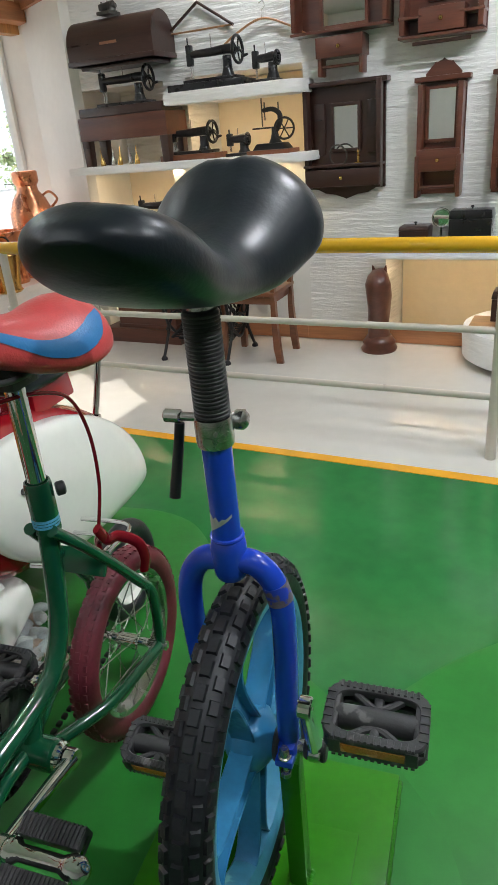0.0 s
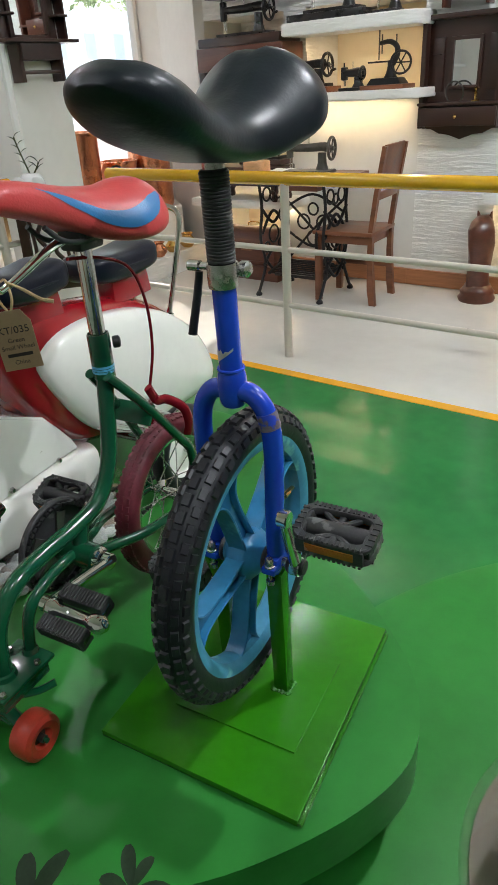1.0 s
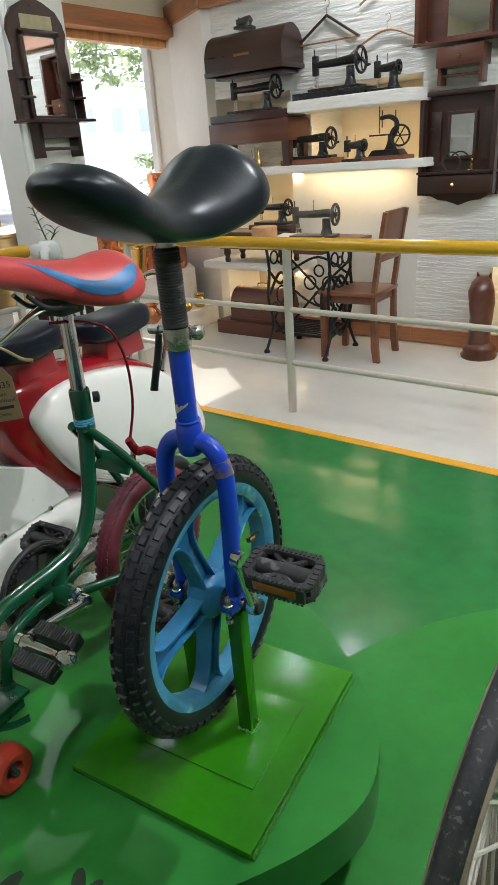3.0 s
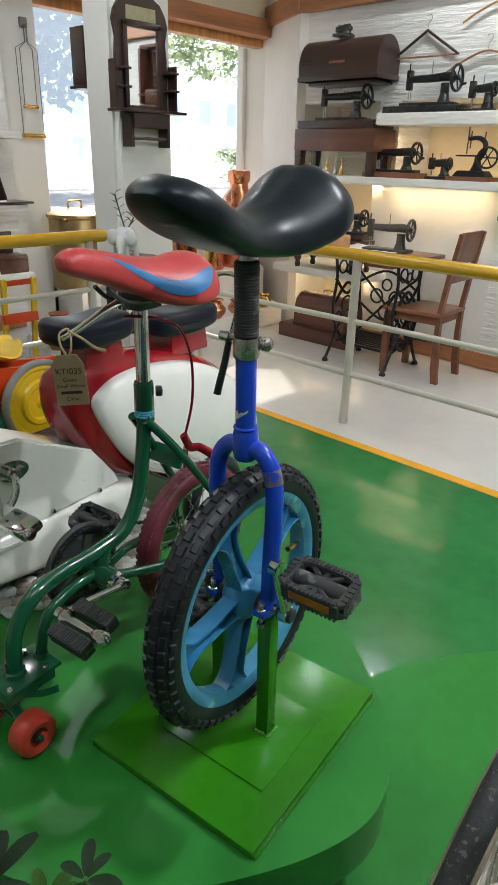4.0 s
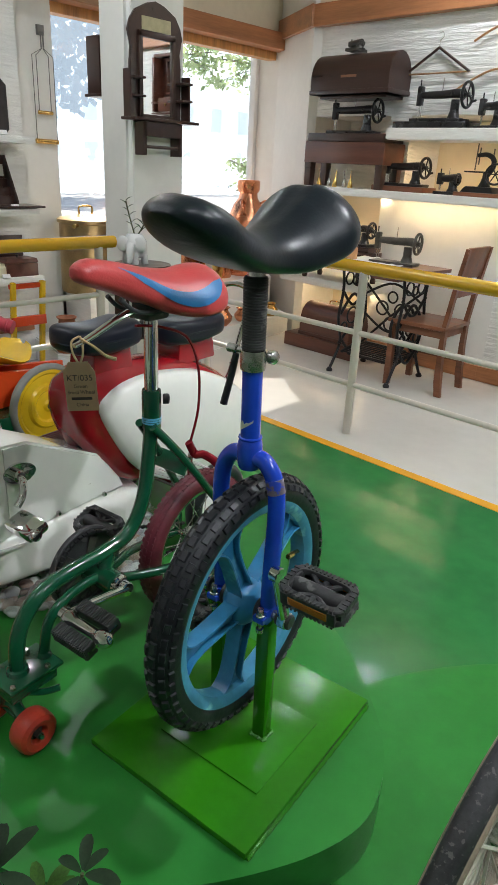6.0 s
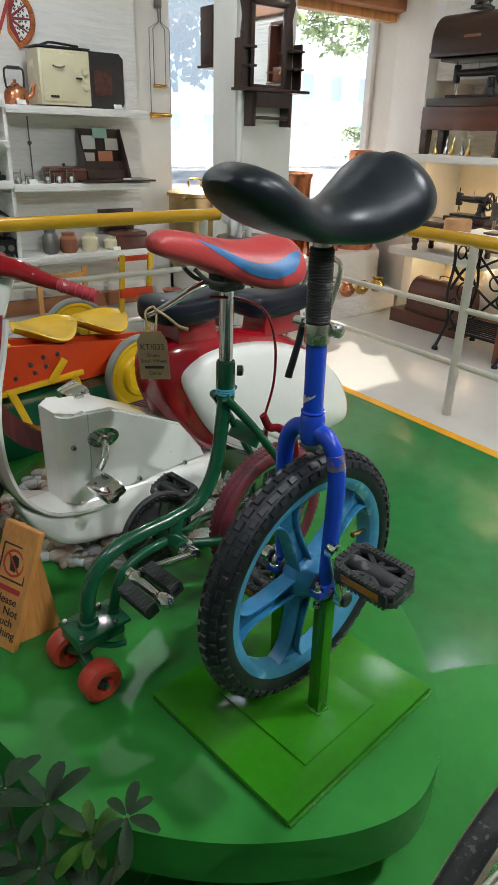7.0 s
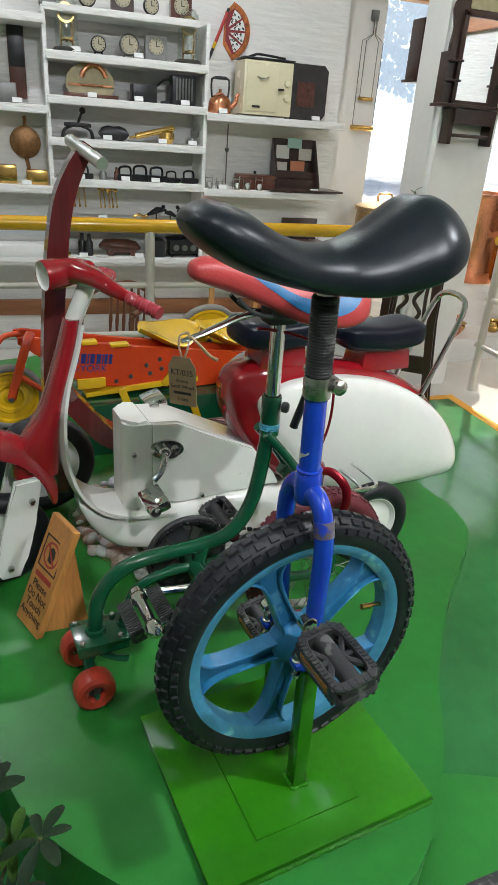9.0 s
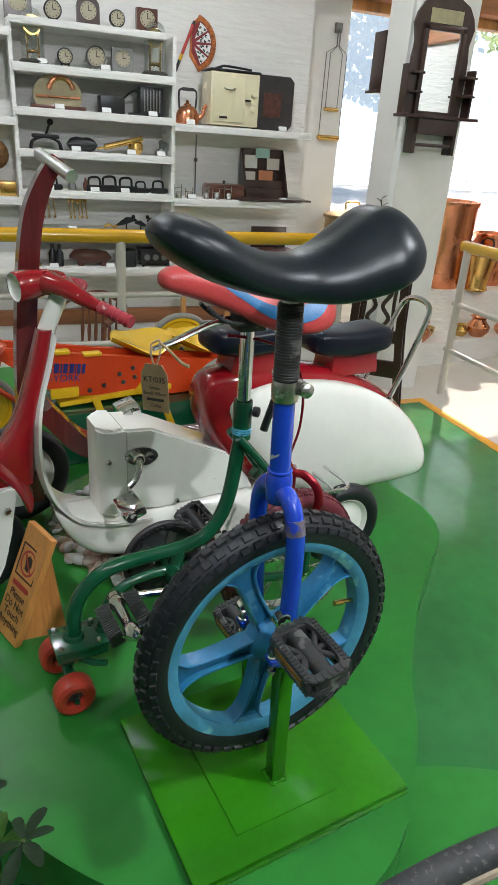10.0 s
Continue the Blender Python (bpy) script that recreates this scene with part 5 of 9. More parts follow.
# red and yellow rowing car on a green stand
SKRED = mat("orange_red_paint", (0.58, 0.055, 0.012), 0.25, 0, 0.12, 8, 0.08, 90, 0.3)
SKYEL = mat("yellow_paint", (0.70, 0.42, 0.012), 0.22, 0, 0.10, 8, 0.05, 90, 0.4)
GREYRUB = mat("grey_rubber", (0.20, 0.19, 0.17), 0.6, 0, 0.2, 12, 0.2, 90)
NAVY = mat("navy_lettering", (0.015, 0.025, 0.16), 0.35)
KX = -1.10
# narrow toy car: drawn small, then enlarged to its true size
skm = VEH @ Matrix.Translation((0.6, -0.5, 1.405)) @ Matrix.Scale(1.075, 4) @ Matrix.Translation((-0.6, 0.5, -1.405))
sk = thing("rowing_car", "orange-red and yellow toy rowing car with yellow seats", "toy car", skm, (KX, 0.15, ZS))
for x in (KX + 0.045, KX - 0.03):
    bm = B()
    prism(bm, [(-0.185, 0.925), (-0.160, 0.926), (0.10, 0.885), (0.30, 0.858), (0.62, 0.82), (0.62, 0.76), (0.30, 0.752), (-0.02, 0.782), (-0.15, 0.885), (-0.185, 0.91)], "yz", x - 0.009, x + 0.009, 0.003)
    part("side_board", bm, SKRED, sk, "orange-red painted side board")
# faded maker's name as bars, and the town under it
y = -0.080
for k, w in enumerate((0.017, 0.012, 0.015, 0.018, 0.006, 0.016, 0.016, 0.005, 0.012, 0.012)):
    bm = B()
    box(bm, (KX + 0.0555, y + w / 2, 0.866 - 0.10 * (y + 0.080)), (0.0016, w * 0.72, 0.027), 0.0005, Matrix.Rotation(radians(-8), 3, "X"))
    part("lettering_bar", bm, NAVY, sk)
    y += w * 1.02
TOWN = Matrix(((0, 0, 1, KX + 0.0550), (1, 0, 0, 0.036), (0, 1, 0, 0.829), (0, 0, 0, 1))) @ Matrix.Rotation(radians(-4), 4, "Z")
text_mesh("writing", "N-YORK", 0.027, TOWN, NAVY, sk, 0.0008, "RIGHT")
for y0, y1, x in ((0.155, 0.335, KX - 0.05), (0.335, 0.510, KX - 0.06)):
    bm = B()
    rows_ = []
    for k in range(11):
        f = k / 10
        e = math.sqrt(max(0.03, 1 - abs(2 * f - 1) ** 3.2))
        w = (0.105 - 0.025 * math.cos(2 * math.pi * f)) * e
        rows_.append([Vector((x + math.cos(a) * w, y0 + (y1 - y0) * f, 0.882 - 0.045 * (y0 - 0.1) + 0.012 * math.cos(2 * math.pi * f) + 0.012 * math.sin(a) * e + 0.014 * math.cos(a) ** 2)) for a in (2 * math.pi * j / 24 for j in range(24))])
    loft(bm, rows_)
    part("seat", bm, SKYEL, sk, "yellow pressed-metal seat")


def disc_wheel(parent, c, R):
    w = new("wheel")
    w.parent = parent
    bm = B()
    hoop(bm, c, (1, 0, 0), R - 0.010, 0.0105, 56, 12, 1.1)
    part("tyre", bm, GREYRUB, w, "grey solid rubber tyre")
    bm = B()
    Ri = R - 0.016
    prof = [(0, 0.012), (0.012, 0.012), (0.018, 0.006), (Ri * 0.40, 0.005), (Ri * 0.46, 0.011), (Ri * 0.58, 0.011), (Ri * 0.64, 0.004), (Ri * 0.86, 0.004), (Ri * 0.92, 0.010), (Ri, 0.010)]
    lathe(bm, prof + [(r, -h) for r, h in reversed(prof)], c, (1, 0, 0), 48)
    part("disc", bm, SKYEL, w, "yellow pressed-metal wheel disc")
    bm = B()
    lathe(bm, [(0, 0.026), (0.006, 0.026), (0.009, 0.02), (0.009, 0.012), (0, 0.012)], c, (1, 0, 0), 12)
    part("hub_nut", bm, GREYIRON, w)


disc_wheel(sk, (KX + 0.115, 0.450, 0.752), 0.120)
disc_wheel(sk, (KX - 0.24, 0.450, 0.790), 0.120)
disc_wheel(sk, (KX + 0.06, -0.215, 0.778), 0.085)
bm = B()
tube(bm, [(KX + 0.08, -0.215, 0.778), (KX + 0.085, -0.188, 0.865), (KX + 0.07, -0.165, 0.925), (KX + 0.03, -0.150, 0.93)], 0.011, 5, 10, flat=0.5)
tube(bm, [(KX + 0.08, -0.200, 0.845), (KX + 0.08, -0.150, 0.805), (KX + 0.08, -0.115, 0.775)], 0.007, 4, 10)
tube(bm, [(KX + 0.06, -0.275, 0.915), (KX + 0.06, -0.255, 0.89), (KX + 0.05, -0.22, 0.93), (KX + 0.04, -0.18, 0.935)], 0.007, 5, 10)
part("fork", bm, SKRED, sk)
bm = B()
box(bm, (KX + 0.03, 0.135, 0.770), (0.07, 0.32, 0.014), 0.002, Matrix.Rotation(radians(3), 3, "X"))
box(bm, (KX + 0.065, 0.215, 0.800), (0.006, 0.022, 0.075), 0.002, Matrix.Rotation(radians(-40), 3, "X"))
box(bm, (KX + 0.065, -0.01, 0.795), (0.010, 0.075, 0.028), 0.003)
box(bm, (KX + 0.050, -0.01, 0.904), (0.030, 0.040, 0.010), 0.003)
box(bm, (KX + 0.050, 0.07, 0.892), (0.030, 0.050, 0.008), 0.003)
for y in (0.09, 0.27):
    box(bm, (KX + 0.11, y, 0.70), (0.012, 0.020, 0.19), 0.002, Matrix.Rotation(radians(20), 3, "X"))
part("bracket", bm, SKYEL, sk, "yellow iron brackets")
for y, z in ((0.145, 0.828), (0.155, 0.804), (0.183, 0.842), (0.188, 0.815), (0.225, 0.842), (0.10, 0.800), (0.02, 0.795), (0.06, 0.790)):
    bm = B()
    lathe(bm, [(0, 0.005), (0.005, 0.005), (0.007, 0.002), (0.007, 0), (0, 0)], (KX + 0.054, y, z), (1, 0, 0), 6)
    part("bolt", bm, GREYIRON, sk)
stand = thing("green_stand", "dark green wooden stand under the toy car", "stand", VEH, (KX, 0.2, ZS))
bm = B()
box(bm, (-1.245, 0.28, (ZS + 0.700) / 2), (0.28, 0.56, 0.700 - ZS), 0.004)
part("stand_box", bm, GREENFR, stand)
bm = B()
box(bm, (-1.17, -0.195, (ZS + 0.640) / 2), (0.16, 0.14, 0.640 - ZS), 0.004)
part("stand_block", bm, GREENFR, stand)

# wooden wedge sign
SIGNW = wood("varnished_pine", (0.47, 0.20, 0.055), 0.35, 9, 0.25, "z")
sg = thing("wooden_sign", "varnished wooden wedge sign asking not to touch", "sign", VEH, (-0.44, -0.26, ZS))
a0, a1 = Vector((-0.400, -0.269, ZS + 0.001)), Vector((-0.484, -0.293, ZS + 0.001))
t1, t0 = Vector((-0.495, -0.208, 0.757)), Vector((-0.409, -0.186, 0.757))
nrm = (a1 - a0).cross(t0 - a0).normalized()
if nrm.y > 0:
    nrm = -nrm
bm = B()
vs = [bm.verts.new(p - nrm * d) for d in (0, 0.014) for p in (a0, a1, t1, t0)]
for q in ((0, 1, 2, 3), (4, 5, 6, 7), (0, 1, 5, 4), (1, 2, 6, 5), (2, 3, 7, 6), (3, 0, 4, 7)):
    bm.faces.new([vs[i] for i in q])
bmesh.ops.bevel(bm, geom=list(bm.edges), offset=0.0015, segments=1, affect="EDGES")
board = part("board", bm, SIGNW, sg, smooth=False)
bm = B()
for d in (0.022, 0.062):
    f = d / 0.087
    pa = [a0.lerp(a1, f) - nrm * 0.0145, t0.lerp(t1, f).lerp(a0.lerp(a1, f), 0.12) - nrm * 0.0145, a0.lerp(a1, f) + Vector((0.005, 0.105, 0))]
    w = (a1 - a0).normalized() * 0.007
    vs = [bm.verts.new(p + w * s) for s in (-1, 1) for p in pa]
    for q in ((0, 1, 2), (3, 4, 5), (0, 1, 4, 3), (1, 2, 5, 4), (2, 0, 3, 5)):
        bm.faces.new([vs[i] for i in q])
part("back_wedge", bm, SIGNW, sg, smooth=False)
ex = (a0 - a1).normalized()
ey = (t1 - a1).normalized()
SM = Matrix((ex.to_4d(), ey.to_4d(), nrm.to_4d(), (0, 0, 0, 1))).transposed()
for i in range(3):
    SM[3][i] = 0
c0 = a1 + (a0 - a1) * 0.5 + nrm * 0.0008
SM.translation = c0
SIGNRED = mat("sign_red_paint", (0.42, 0.035, 0.03), 0.5)
for words, y in (("Please", 0.089), ("Do Not", 0.069), ("Touch", 0.049), ("Anything", 0.029)):
    text_mesh("writing", words, 0.0215, SM @ Matrix.Translation((0, y, 0)), INK, sg, 0.0003)
bm = B()
box(bm, (0, 0.109, 0), (0.058, 0.010, 0.0006))
bm.transform(SM)
part("red_bar", bm, SIGNRED, sg, smooth=False)
bm = B()
for w, h, cx, cy in ((0.064, 0.003, 0, 0.126), (0.064, 0.003, 0, 0.190), (0.003, 0.064, -0.031, 0.158), (0.003, 0.064, 0.031, 0.158)):
    box(bm, (cx, cy, 0), (w, h, 0.0006))
bm.transform(SM)
part("sign_border", bm, INK, sg, smooth=False)
bm = B()
hoop(bm, (0, 0.158, 0), (0, 0, 1), 0.0235, 0.0022, 36, 6, 0.15)
box(bm, (0, 0.158, 0.0004), (0.046, 0.004, 0.0006), 0, Matrix.Rotation(radians(-45), 3, "Z"))
bm.transform(SM)
part("ban_ring", bm, SIGNRED, sg)
bm = B()
prism(bm, [(-0.006, 0.144), (0.006, 0.142), (0.013, 0.156), (0.010, 0.170), (0.0, 0.174), (-0.012, 0.166), (-0.008, 0.158)], "xy", -0.0002, 0.0002)
bm.transform(SM)
part("pictogram", bm, INK, sg, smooth=False)

# front bicycle wheel on its pebble tray, and leaves
FW = Vector((0.393, 0.0094, 0.6753))
fax = Vector((math.sin(1.553), -math.cos(1.553), 0))
fw = thing("bicycle_wheel", "old bicycle wheel with grey-black tyre and pale spokes", "wheel", base=(0.393, 0.0094, 0.378))
WORNT = mat("worn_grey_tyre", (0.040, 0.040, 0.042), 0.6, 0, 0.5, 25, 0.6, 90, speck=((0.11, 0.105, 0.10), 190, 0.60))
bm = B()
hoop(bm, FW, fax, 0.285, 0.0125, 96, 14)
tyre_ = part("tyre", bm, WORNT, fw, "grey-black tyre worn and mottled")
for s in (1, -1):
    bm = B()
    hoop(bm, FW + fax * s * 0.0112, fax, 0.2795, 0.0045, 96, 8)
    part("sidewall", bm, mat("tan_tyre_wall", (0.30, 0.24, 0.17), 0.7, 0, 0.3, 30, 0.3, 90), tyre_, "dirty tan tyre sidewall")
bm = B()
lathe(bm, [(0.266, -0.011), (0.276, -0.013), (0.276, 0.013), (0.266, 0.011), (0.262, 0), (0.266, -0.011)], FW, fax, 96)
part("rim", bm, STEEL, fw)
bm = B()
cyl(bm, FW - fax * 0.05, FW + fax * 0.05, 0.016, 20)
part("hub", bm, STEEL, fw)
fx, fy = ring_frame(fax)
for k in range(32):
    a, b = 2 * math.pi * k / 32, 2 * math.pi * k / 32 + (0.7 if k % 2 else -0.7)
    s = 0.03 if k % 4 < 2 else -0.03
    bm = B()
    cyl(bm, FW + fax * s + (fx * math.cos(b) + fy * math.sin(b)) * 0.016, FW + (fx * math.cos(a) + fy * math.sin(a)) * 0.264, 0.0022, 6)
    part("spoke", bm, CREAM_RAIL, fw, "pale painted spoke")
ft = thing("glass_tray", "round glass disc on the low plinth under the bicycle wheel", "glass disc", base=(0.56, 0.11, 0.362))
bm = B()
lathe(bm, [(0, 0.009), (0.296, 0.009), (0.300, 0.011), (0.300, 0.014), (0.296, 0.016), (0, 0.016)], (0.56, 0.11, 0.362), (0, 0, 1), 80)
part("disc", bm, THINGLASS, ft).visible_shadow = False
bm = B()
lathe(bm, [(0, 0.001), (0.285, 0.001), (0.285, 0.008), (0, 0.008)], (0.56, 0.11, 0.362), (0, 0, 1), 60)
part("tray_base", bm, mat("brown_tray_board", (0.12, 0.085, 0.055), 0.5, 0, 0.3, 8), ft)

LEAF2 = mat("yellow_green_leaf", (0.030, 0.085, 0.008), 0.5, 0, 0.5, 40, 0.2, 90, rnd=0.25)
LEAF = mat("dark_green_leaf", (0.011, 0.026, 0.010), 0.6, 0, 0.45, 25, 0.2, 90, rnd=0.25)
for leafy in (LEAF, LEAF2):
    leafy.node_tree.nodes["Principled BSDF"].inputs["Specular IOR Level"].default_value = 0.2
STEM = mat("brown_green_stem", (0.07, 0.075, 0.03), 0.6, 0, 0.3, 30)
SOIL = mat("dark_soil", (0.03, 0.022, 0.016), 0.9, 0, 0.4, 40, 0.6, 60)
POTC = mat("terracotta", (0.30, 0.11, 0.06), 0.7, 0, 0.2, 9, 0.2, 60)


def leaf(bm, base, tip, w, sag=0.2):
    """A pointed leaf with a folded midrib, widest past the middle."""
    base, tip = Vector(base), Vector(tip)
    d = tip - base
    side = d.cross(Vector((0, 0, 1)))
    side = side.normalized() if side.length > 1e-4 else Vector((1, 0, 0))
    up = side.cross(d).normalized()
    rows_ = []
    for k in range(7):
        f = k / 6
        ww = w * math.sin(math.pi * min(0.98, f * 0.93 + 0.03)) ** 0.6 * (0.75 + 0.3 * f)
        c = base + d * f + up * (d.length * sag * math.sin(math.pi * f * 0.9)) * 0.5
        rows_.append([bm.verts.new(c + side * ww + up * ww * 0.3), bm.verts.new(c), bm.verts.new(c - side * ww + up * ww * 0.3)])
    for a, b in zip(rows_, rows_[1:]):
        for k in (0, 1):
            bm.faces.new((a[k], a[k + 1], b[k + 1], b[k]))


def umbrella_plant(name, at, base_z, heads, seed):
    rnd = random.Random(seed)
    pl = thing(name, "potted plant with dark green palmate leaves on the floor", "plant", base=(at[0], at[1], base_z))
    bm = B()
    lathe(bm, [(0, 0.0), (0.075, 0), (0.085, 0.02), (0.10, 0.16), (0.108, 0.165), (0.108, 0.18), (0.098, 0.18), (0.094, 0.16), (0, 0.155)], (*at, base_z), (0, 0, 1), 28)
    part("pot", bm, POTC, pl)
    bm = B()
    lathe(bm, [(0, 0.163), (0.092, 0.160)], (*at, base_z), (0, 0, 1), 20)
    part("soil", bm, SOIL, pl)
    for hx, hy, hz, sz, n in heads:
        top = Vector((hx, hy, hz))
        bm = B()
        b0 = Vector((at[0] + rnd.uniform(-0.03, 0.03), at[1] + rnd.uniform(-0.03, 0.03), base_z + 0.16))
        tube(bm, [b0, b0.lerp(top, 0.5) + Vector((rnd.uniform(-0.02, 0.02), 0.01, 0.02)), top], (0.004, 0.0022), 6, 8)
        part("stem", bm, STEM, pl)
        off = rnd.uniform(0, 6)
        for k in range(n):
            a = off + 2 * math.pi * k / n + rnd.uniform(-0.25, 0.25)
            L = sz * rnd.uniform(0.8, 1.15)
            tip = top + Vector((math.cos(a) * L, math.sin(a) * L, L * rnd.uniform(-0.5, 0.55)))
            bm = B()
            leaf(bm, top + (tip - top) * 0.08, tip, L * 0.20)
            part("leaf", bm, LEAF2 if heads.index((hx, hy, hz, sz, n)) == 2 else LEAF, pl)
    return pl


umbrella_plant("potted_plant", (0.02, -0.52), 0.0, [(0.055, -0.362, 0.650, 0.044, 6), (-0.018, -0.433, 0.645, 0.050, 7), (0.022, -0.397, 0.600, 0.046, 7), (0.005, -0.460, 0.575, 0.048, 6), (0.050, -0.410, 0.530, 0.046, 6), (-0.090, -0.465, 0.620, 0.048, 6), (-0.03, -0.52, 0.60, 0.050, 6)], 5)

# shelves on the sewing-machine wall
def slab(name, x0, x1, y0, y1, zt, th, rounded, label):
    bm = B()
    r = 0.14
    pts = [(x0, y1), (x0, y0)]
    if rounded:
        pts += [(x1 - r + r * math.sin(a), y0 + r - r * math.cos(a)) for a in (math.pi / 2 * k / 8 for k in range(9))]
    else:
        pts += [(x1, y0)]
    pts += [(x1, y1)]
    prism(bm, pts, "xy", zt - th, zt, 0.006)
    return structure(name, bm, SHELFW, label, "shelf", True)


slab("wall_shelf_upper", -2.42, -1.46, 3.74, 4.06, 1.70, 0.075, True, "white plastered wall shelf with a rounded end")
slab("wall_shelf_middle", -3.30, -1.42, 3.72, 4.06, 1.285, 0.055, True, "long white plastered wall shelf with a rounded end")
slab("wall_shelf_low", -3.30, -2.38, 3.70, 4.40, 0.585, 0.06, False, "low white plastered shelf")
slab("wall_ledge", -0.99, 2.5, 3.82, 4.06, 0.70, 0.09, False, "white plastered ledge over a lit niche")
# warm strip lamps under the shelves
for cx_, y_, z_, w_ in ((-1.95, 4.0, 1.615, 0.75), (-2.0, 3.90, 1.222, 0.8), (-2.85, 4.0, 1.222, 0.7), (-2.85, 4.0, 0.518, 0.7), (-0.55, 4.0, 0.60, 0.7)):
    area("niche_strip_light", (cx_, y_, z_), (cx_, y_ + 0.12, z_ - 0.5), w_, 0.03, 2.1, (1.0, 0.74, 0.43))


def sewing_machine(m, L=0.36, H=0.26, iron=None, wheel=0.07, base=None, label="black cast-iron hand-crank sewing machine", hand=True, group="antique sewing machines"):
    """A hand machine: head at -x, wheel at +x, standing on z = 0."""
    iron = iron or BLACKIRON
    e = thing("sewing_machine", label, "sewing machine", m, group=group)
    zb = 0.0
    if base:
        bm = B()
        box(bm, (0, 0, 0.018), (L * 1.25, 0.17, 0.036), 0.004)
        part("wooden_base", bm, base, e)
        zb = 0.036
    bm = B()
    box(bm, (0, 0, zb + 0.010), (L * 0.98, 0.13, 0.020), 0.005)
    part("bed", bm, iron, e)
    h = H - zb
    bm = B()
    rows_ = []
    # pillar and arm in one swept casting
    for x, z, rx, ry in ((L * 0.27, zb + 0.02, 0.044, 0.040), (L * 0.275, zb + h * 0.25, 0.030, 0.030), (L * 0.27, zb + h * 0.50, 0.028, 0.028)):
        rows_.append([Vector((x + rx * math.cos(a), ry * math.sin(a), z)) for a in (2 * math.pi * k / 16 for k in range(16))])
    loft(bm, rows_)
    tube(bm, [(L * 0.40, 0, zb + h * 0.62), (L * 0.27, 0, zb + h * 0.64), (0.0, 0, zb + h * 0.62), (-L * 0.25, 0, zb + h * 0.62), (-L * 0.40, 0, zb + h * 0.62)], (0.030, 0.021), 6, 16)
    part("arm", bm, iron, e)
    bm = B()
    box(bm, (-L * 0.41, 0, zb + h * 0.60), (0.038, 0.044, h * 0.46), 0.010)
    cyl(bm, (-L * 0.43, 0, zb + h * 0.82), (-L * 0.43, 0, zb + h * 0.98), 0.005, 10)
    part("head", bm, iron, e)
    bm = B()
    cyl(bm, (-L * 0.41, 0, zb + 0.03), (-L * 0.41, 0, zb + h * 0.40), 0.0045, 10)
    part("needle_bar", bm, STEEL, e)
    bm = B()
    cyl(bm, (-L * 0.37, 0, zb + 0.03), (-L * 0.37, 0, zb + h * 0.40), 0.0035, 8)
    part("presser_bar", bm, STEEL, e)
    bm = B()
    cyl(bm, (0.0, 0, zb + h * 0.68), (0.0, 0, zb + h), 0.003, 8)
    part("spool_pin", bm, STEEL, e)
    bm = B()
    wx = L * 0.47
    hoop(bm, (wx, 0, zb + h * 0.60), (1, 0, 0), wheel - 0.009, 0.010, 32, 10)
    for k in range(5):
        a = 2 * math.pi * k / 5
        cyl(bm, (wx, 0, zb + h * 0.60), (wx, (wheel - 0.012) * math.cos(a), zb + h * 0.60 + (wheel - 0.012) * math.sin(a)), 0.0048, 8)
    cyl(bm, (wx - 0.02, 0, zb + h * 0.60), (wx + 0.016, 0, zb + h * 0.60), 0.015, 16, bev=0.002)
    part("hand_wheel", bm, iron, e)
    if hand:
        bm = B()
        tube(bm, [(wx + 0.012, 0, zb + h * 0.60), (wx + 0.04, -0.02, zb + h * 0.50), (wx + 0.055, -0.03, zb + h * 0.44)], 0.006, 4, 10)
        tube(bm, [(wx + 0.055, -0.03, zb + h * 0.44), (wx + 0.085, -0.03, zb + h * 0.46)], (0.010, 0.007), 1, 10)
        part("crank_handle", bm, iron, e)
    return e


def at(x, y, z, rz=0, s=1.0):
    return pose(x, y, z, 0, 0, rz) @ Matrix.Diagonal((s, s, s, 1))


sewing_machine(at(-2.80, 3.86, 1.665, 4), 0.42, 0.26, wheel=0.085)
sewing_machine(at(-2.30, 3.86, 1.285, -3), 0.36, 0.25, BLACKIRON, 0.075, MIDWOOD, "black hand-crank sewing machine on an orange-brown wooden base")
sewing_machine(at(-1.955, 3.88, 1.285, 0), 0.15, 0.17, BLACKIRON, 0.042, None, "small black toy sewing machine with a brass spool", False)
sewing_machine(at(-2.10, 3.88, 1.745, 0), 0.40, 0.27, BLACKIRON, 0.085, None, "large black sewing machine on a black board")
sewing_machine(at(-1.72, 3.88, 1.70, 0), 0.17, 0.22, BLACKIRON, 0.045, None, "small black sewing machine with a solid hand wheel", False)
sewing_machine(at(-2.08, 3.52, 0.815, 8), 0.34, 0.25, GREYIRON, 0.075, None, "worn grey treadle sewing machine head", False)
sewing_machine(at(-2.66, 3.85, 0.83, 0), 0.30, 0.24, BLACKIRON, 0.065, DARKWOOD, "black sewing machine on a dark wooden case")
bm = B()
box(bm, (-2.12, 3.88, 1.722), (0.56, 0.21, 0.043), 0.006)
single("machine_board", bm, BLACKIRON, "black moulded board under a sewing machine", "board")
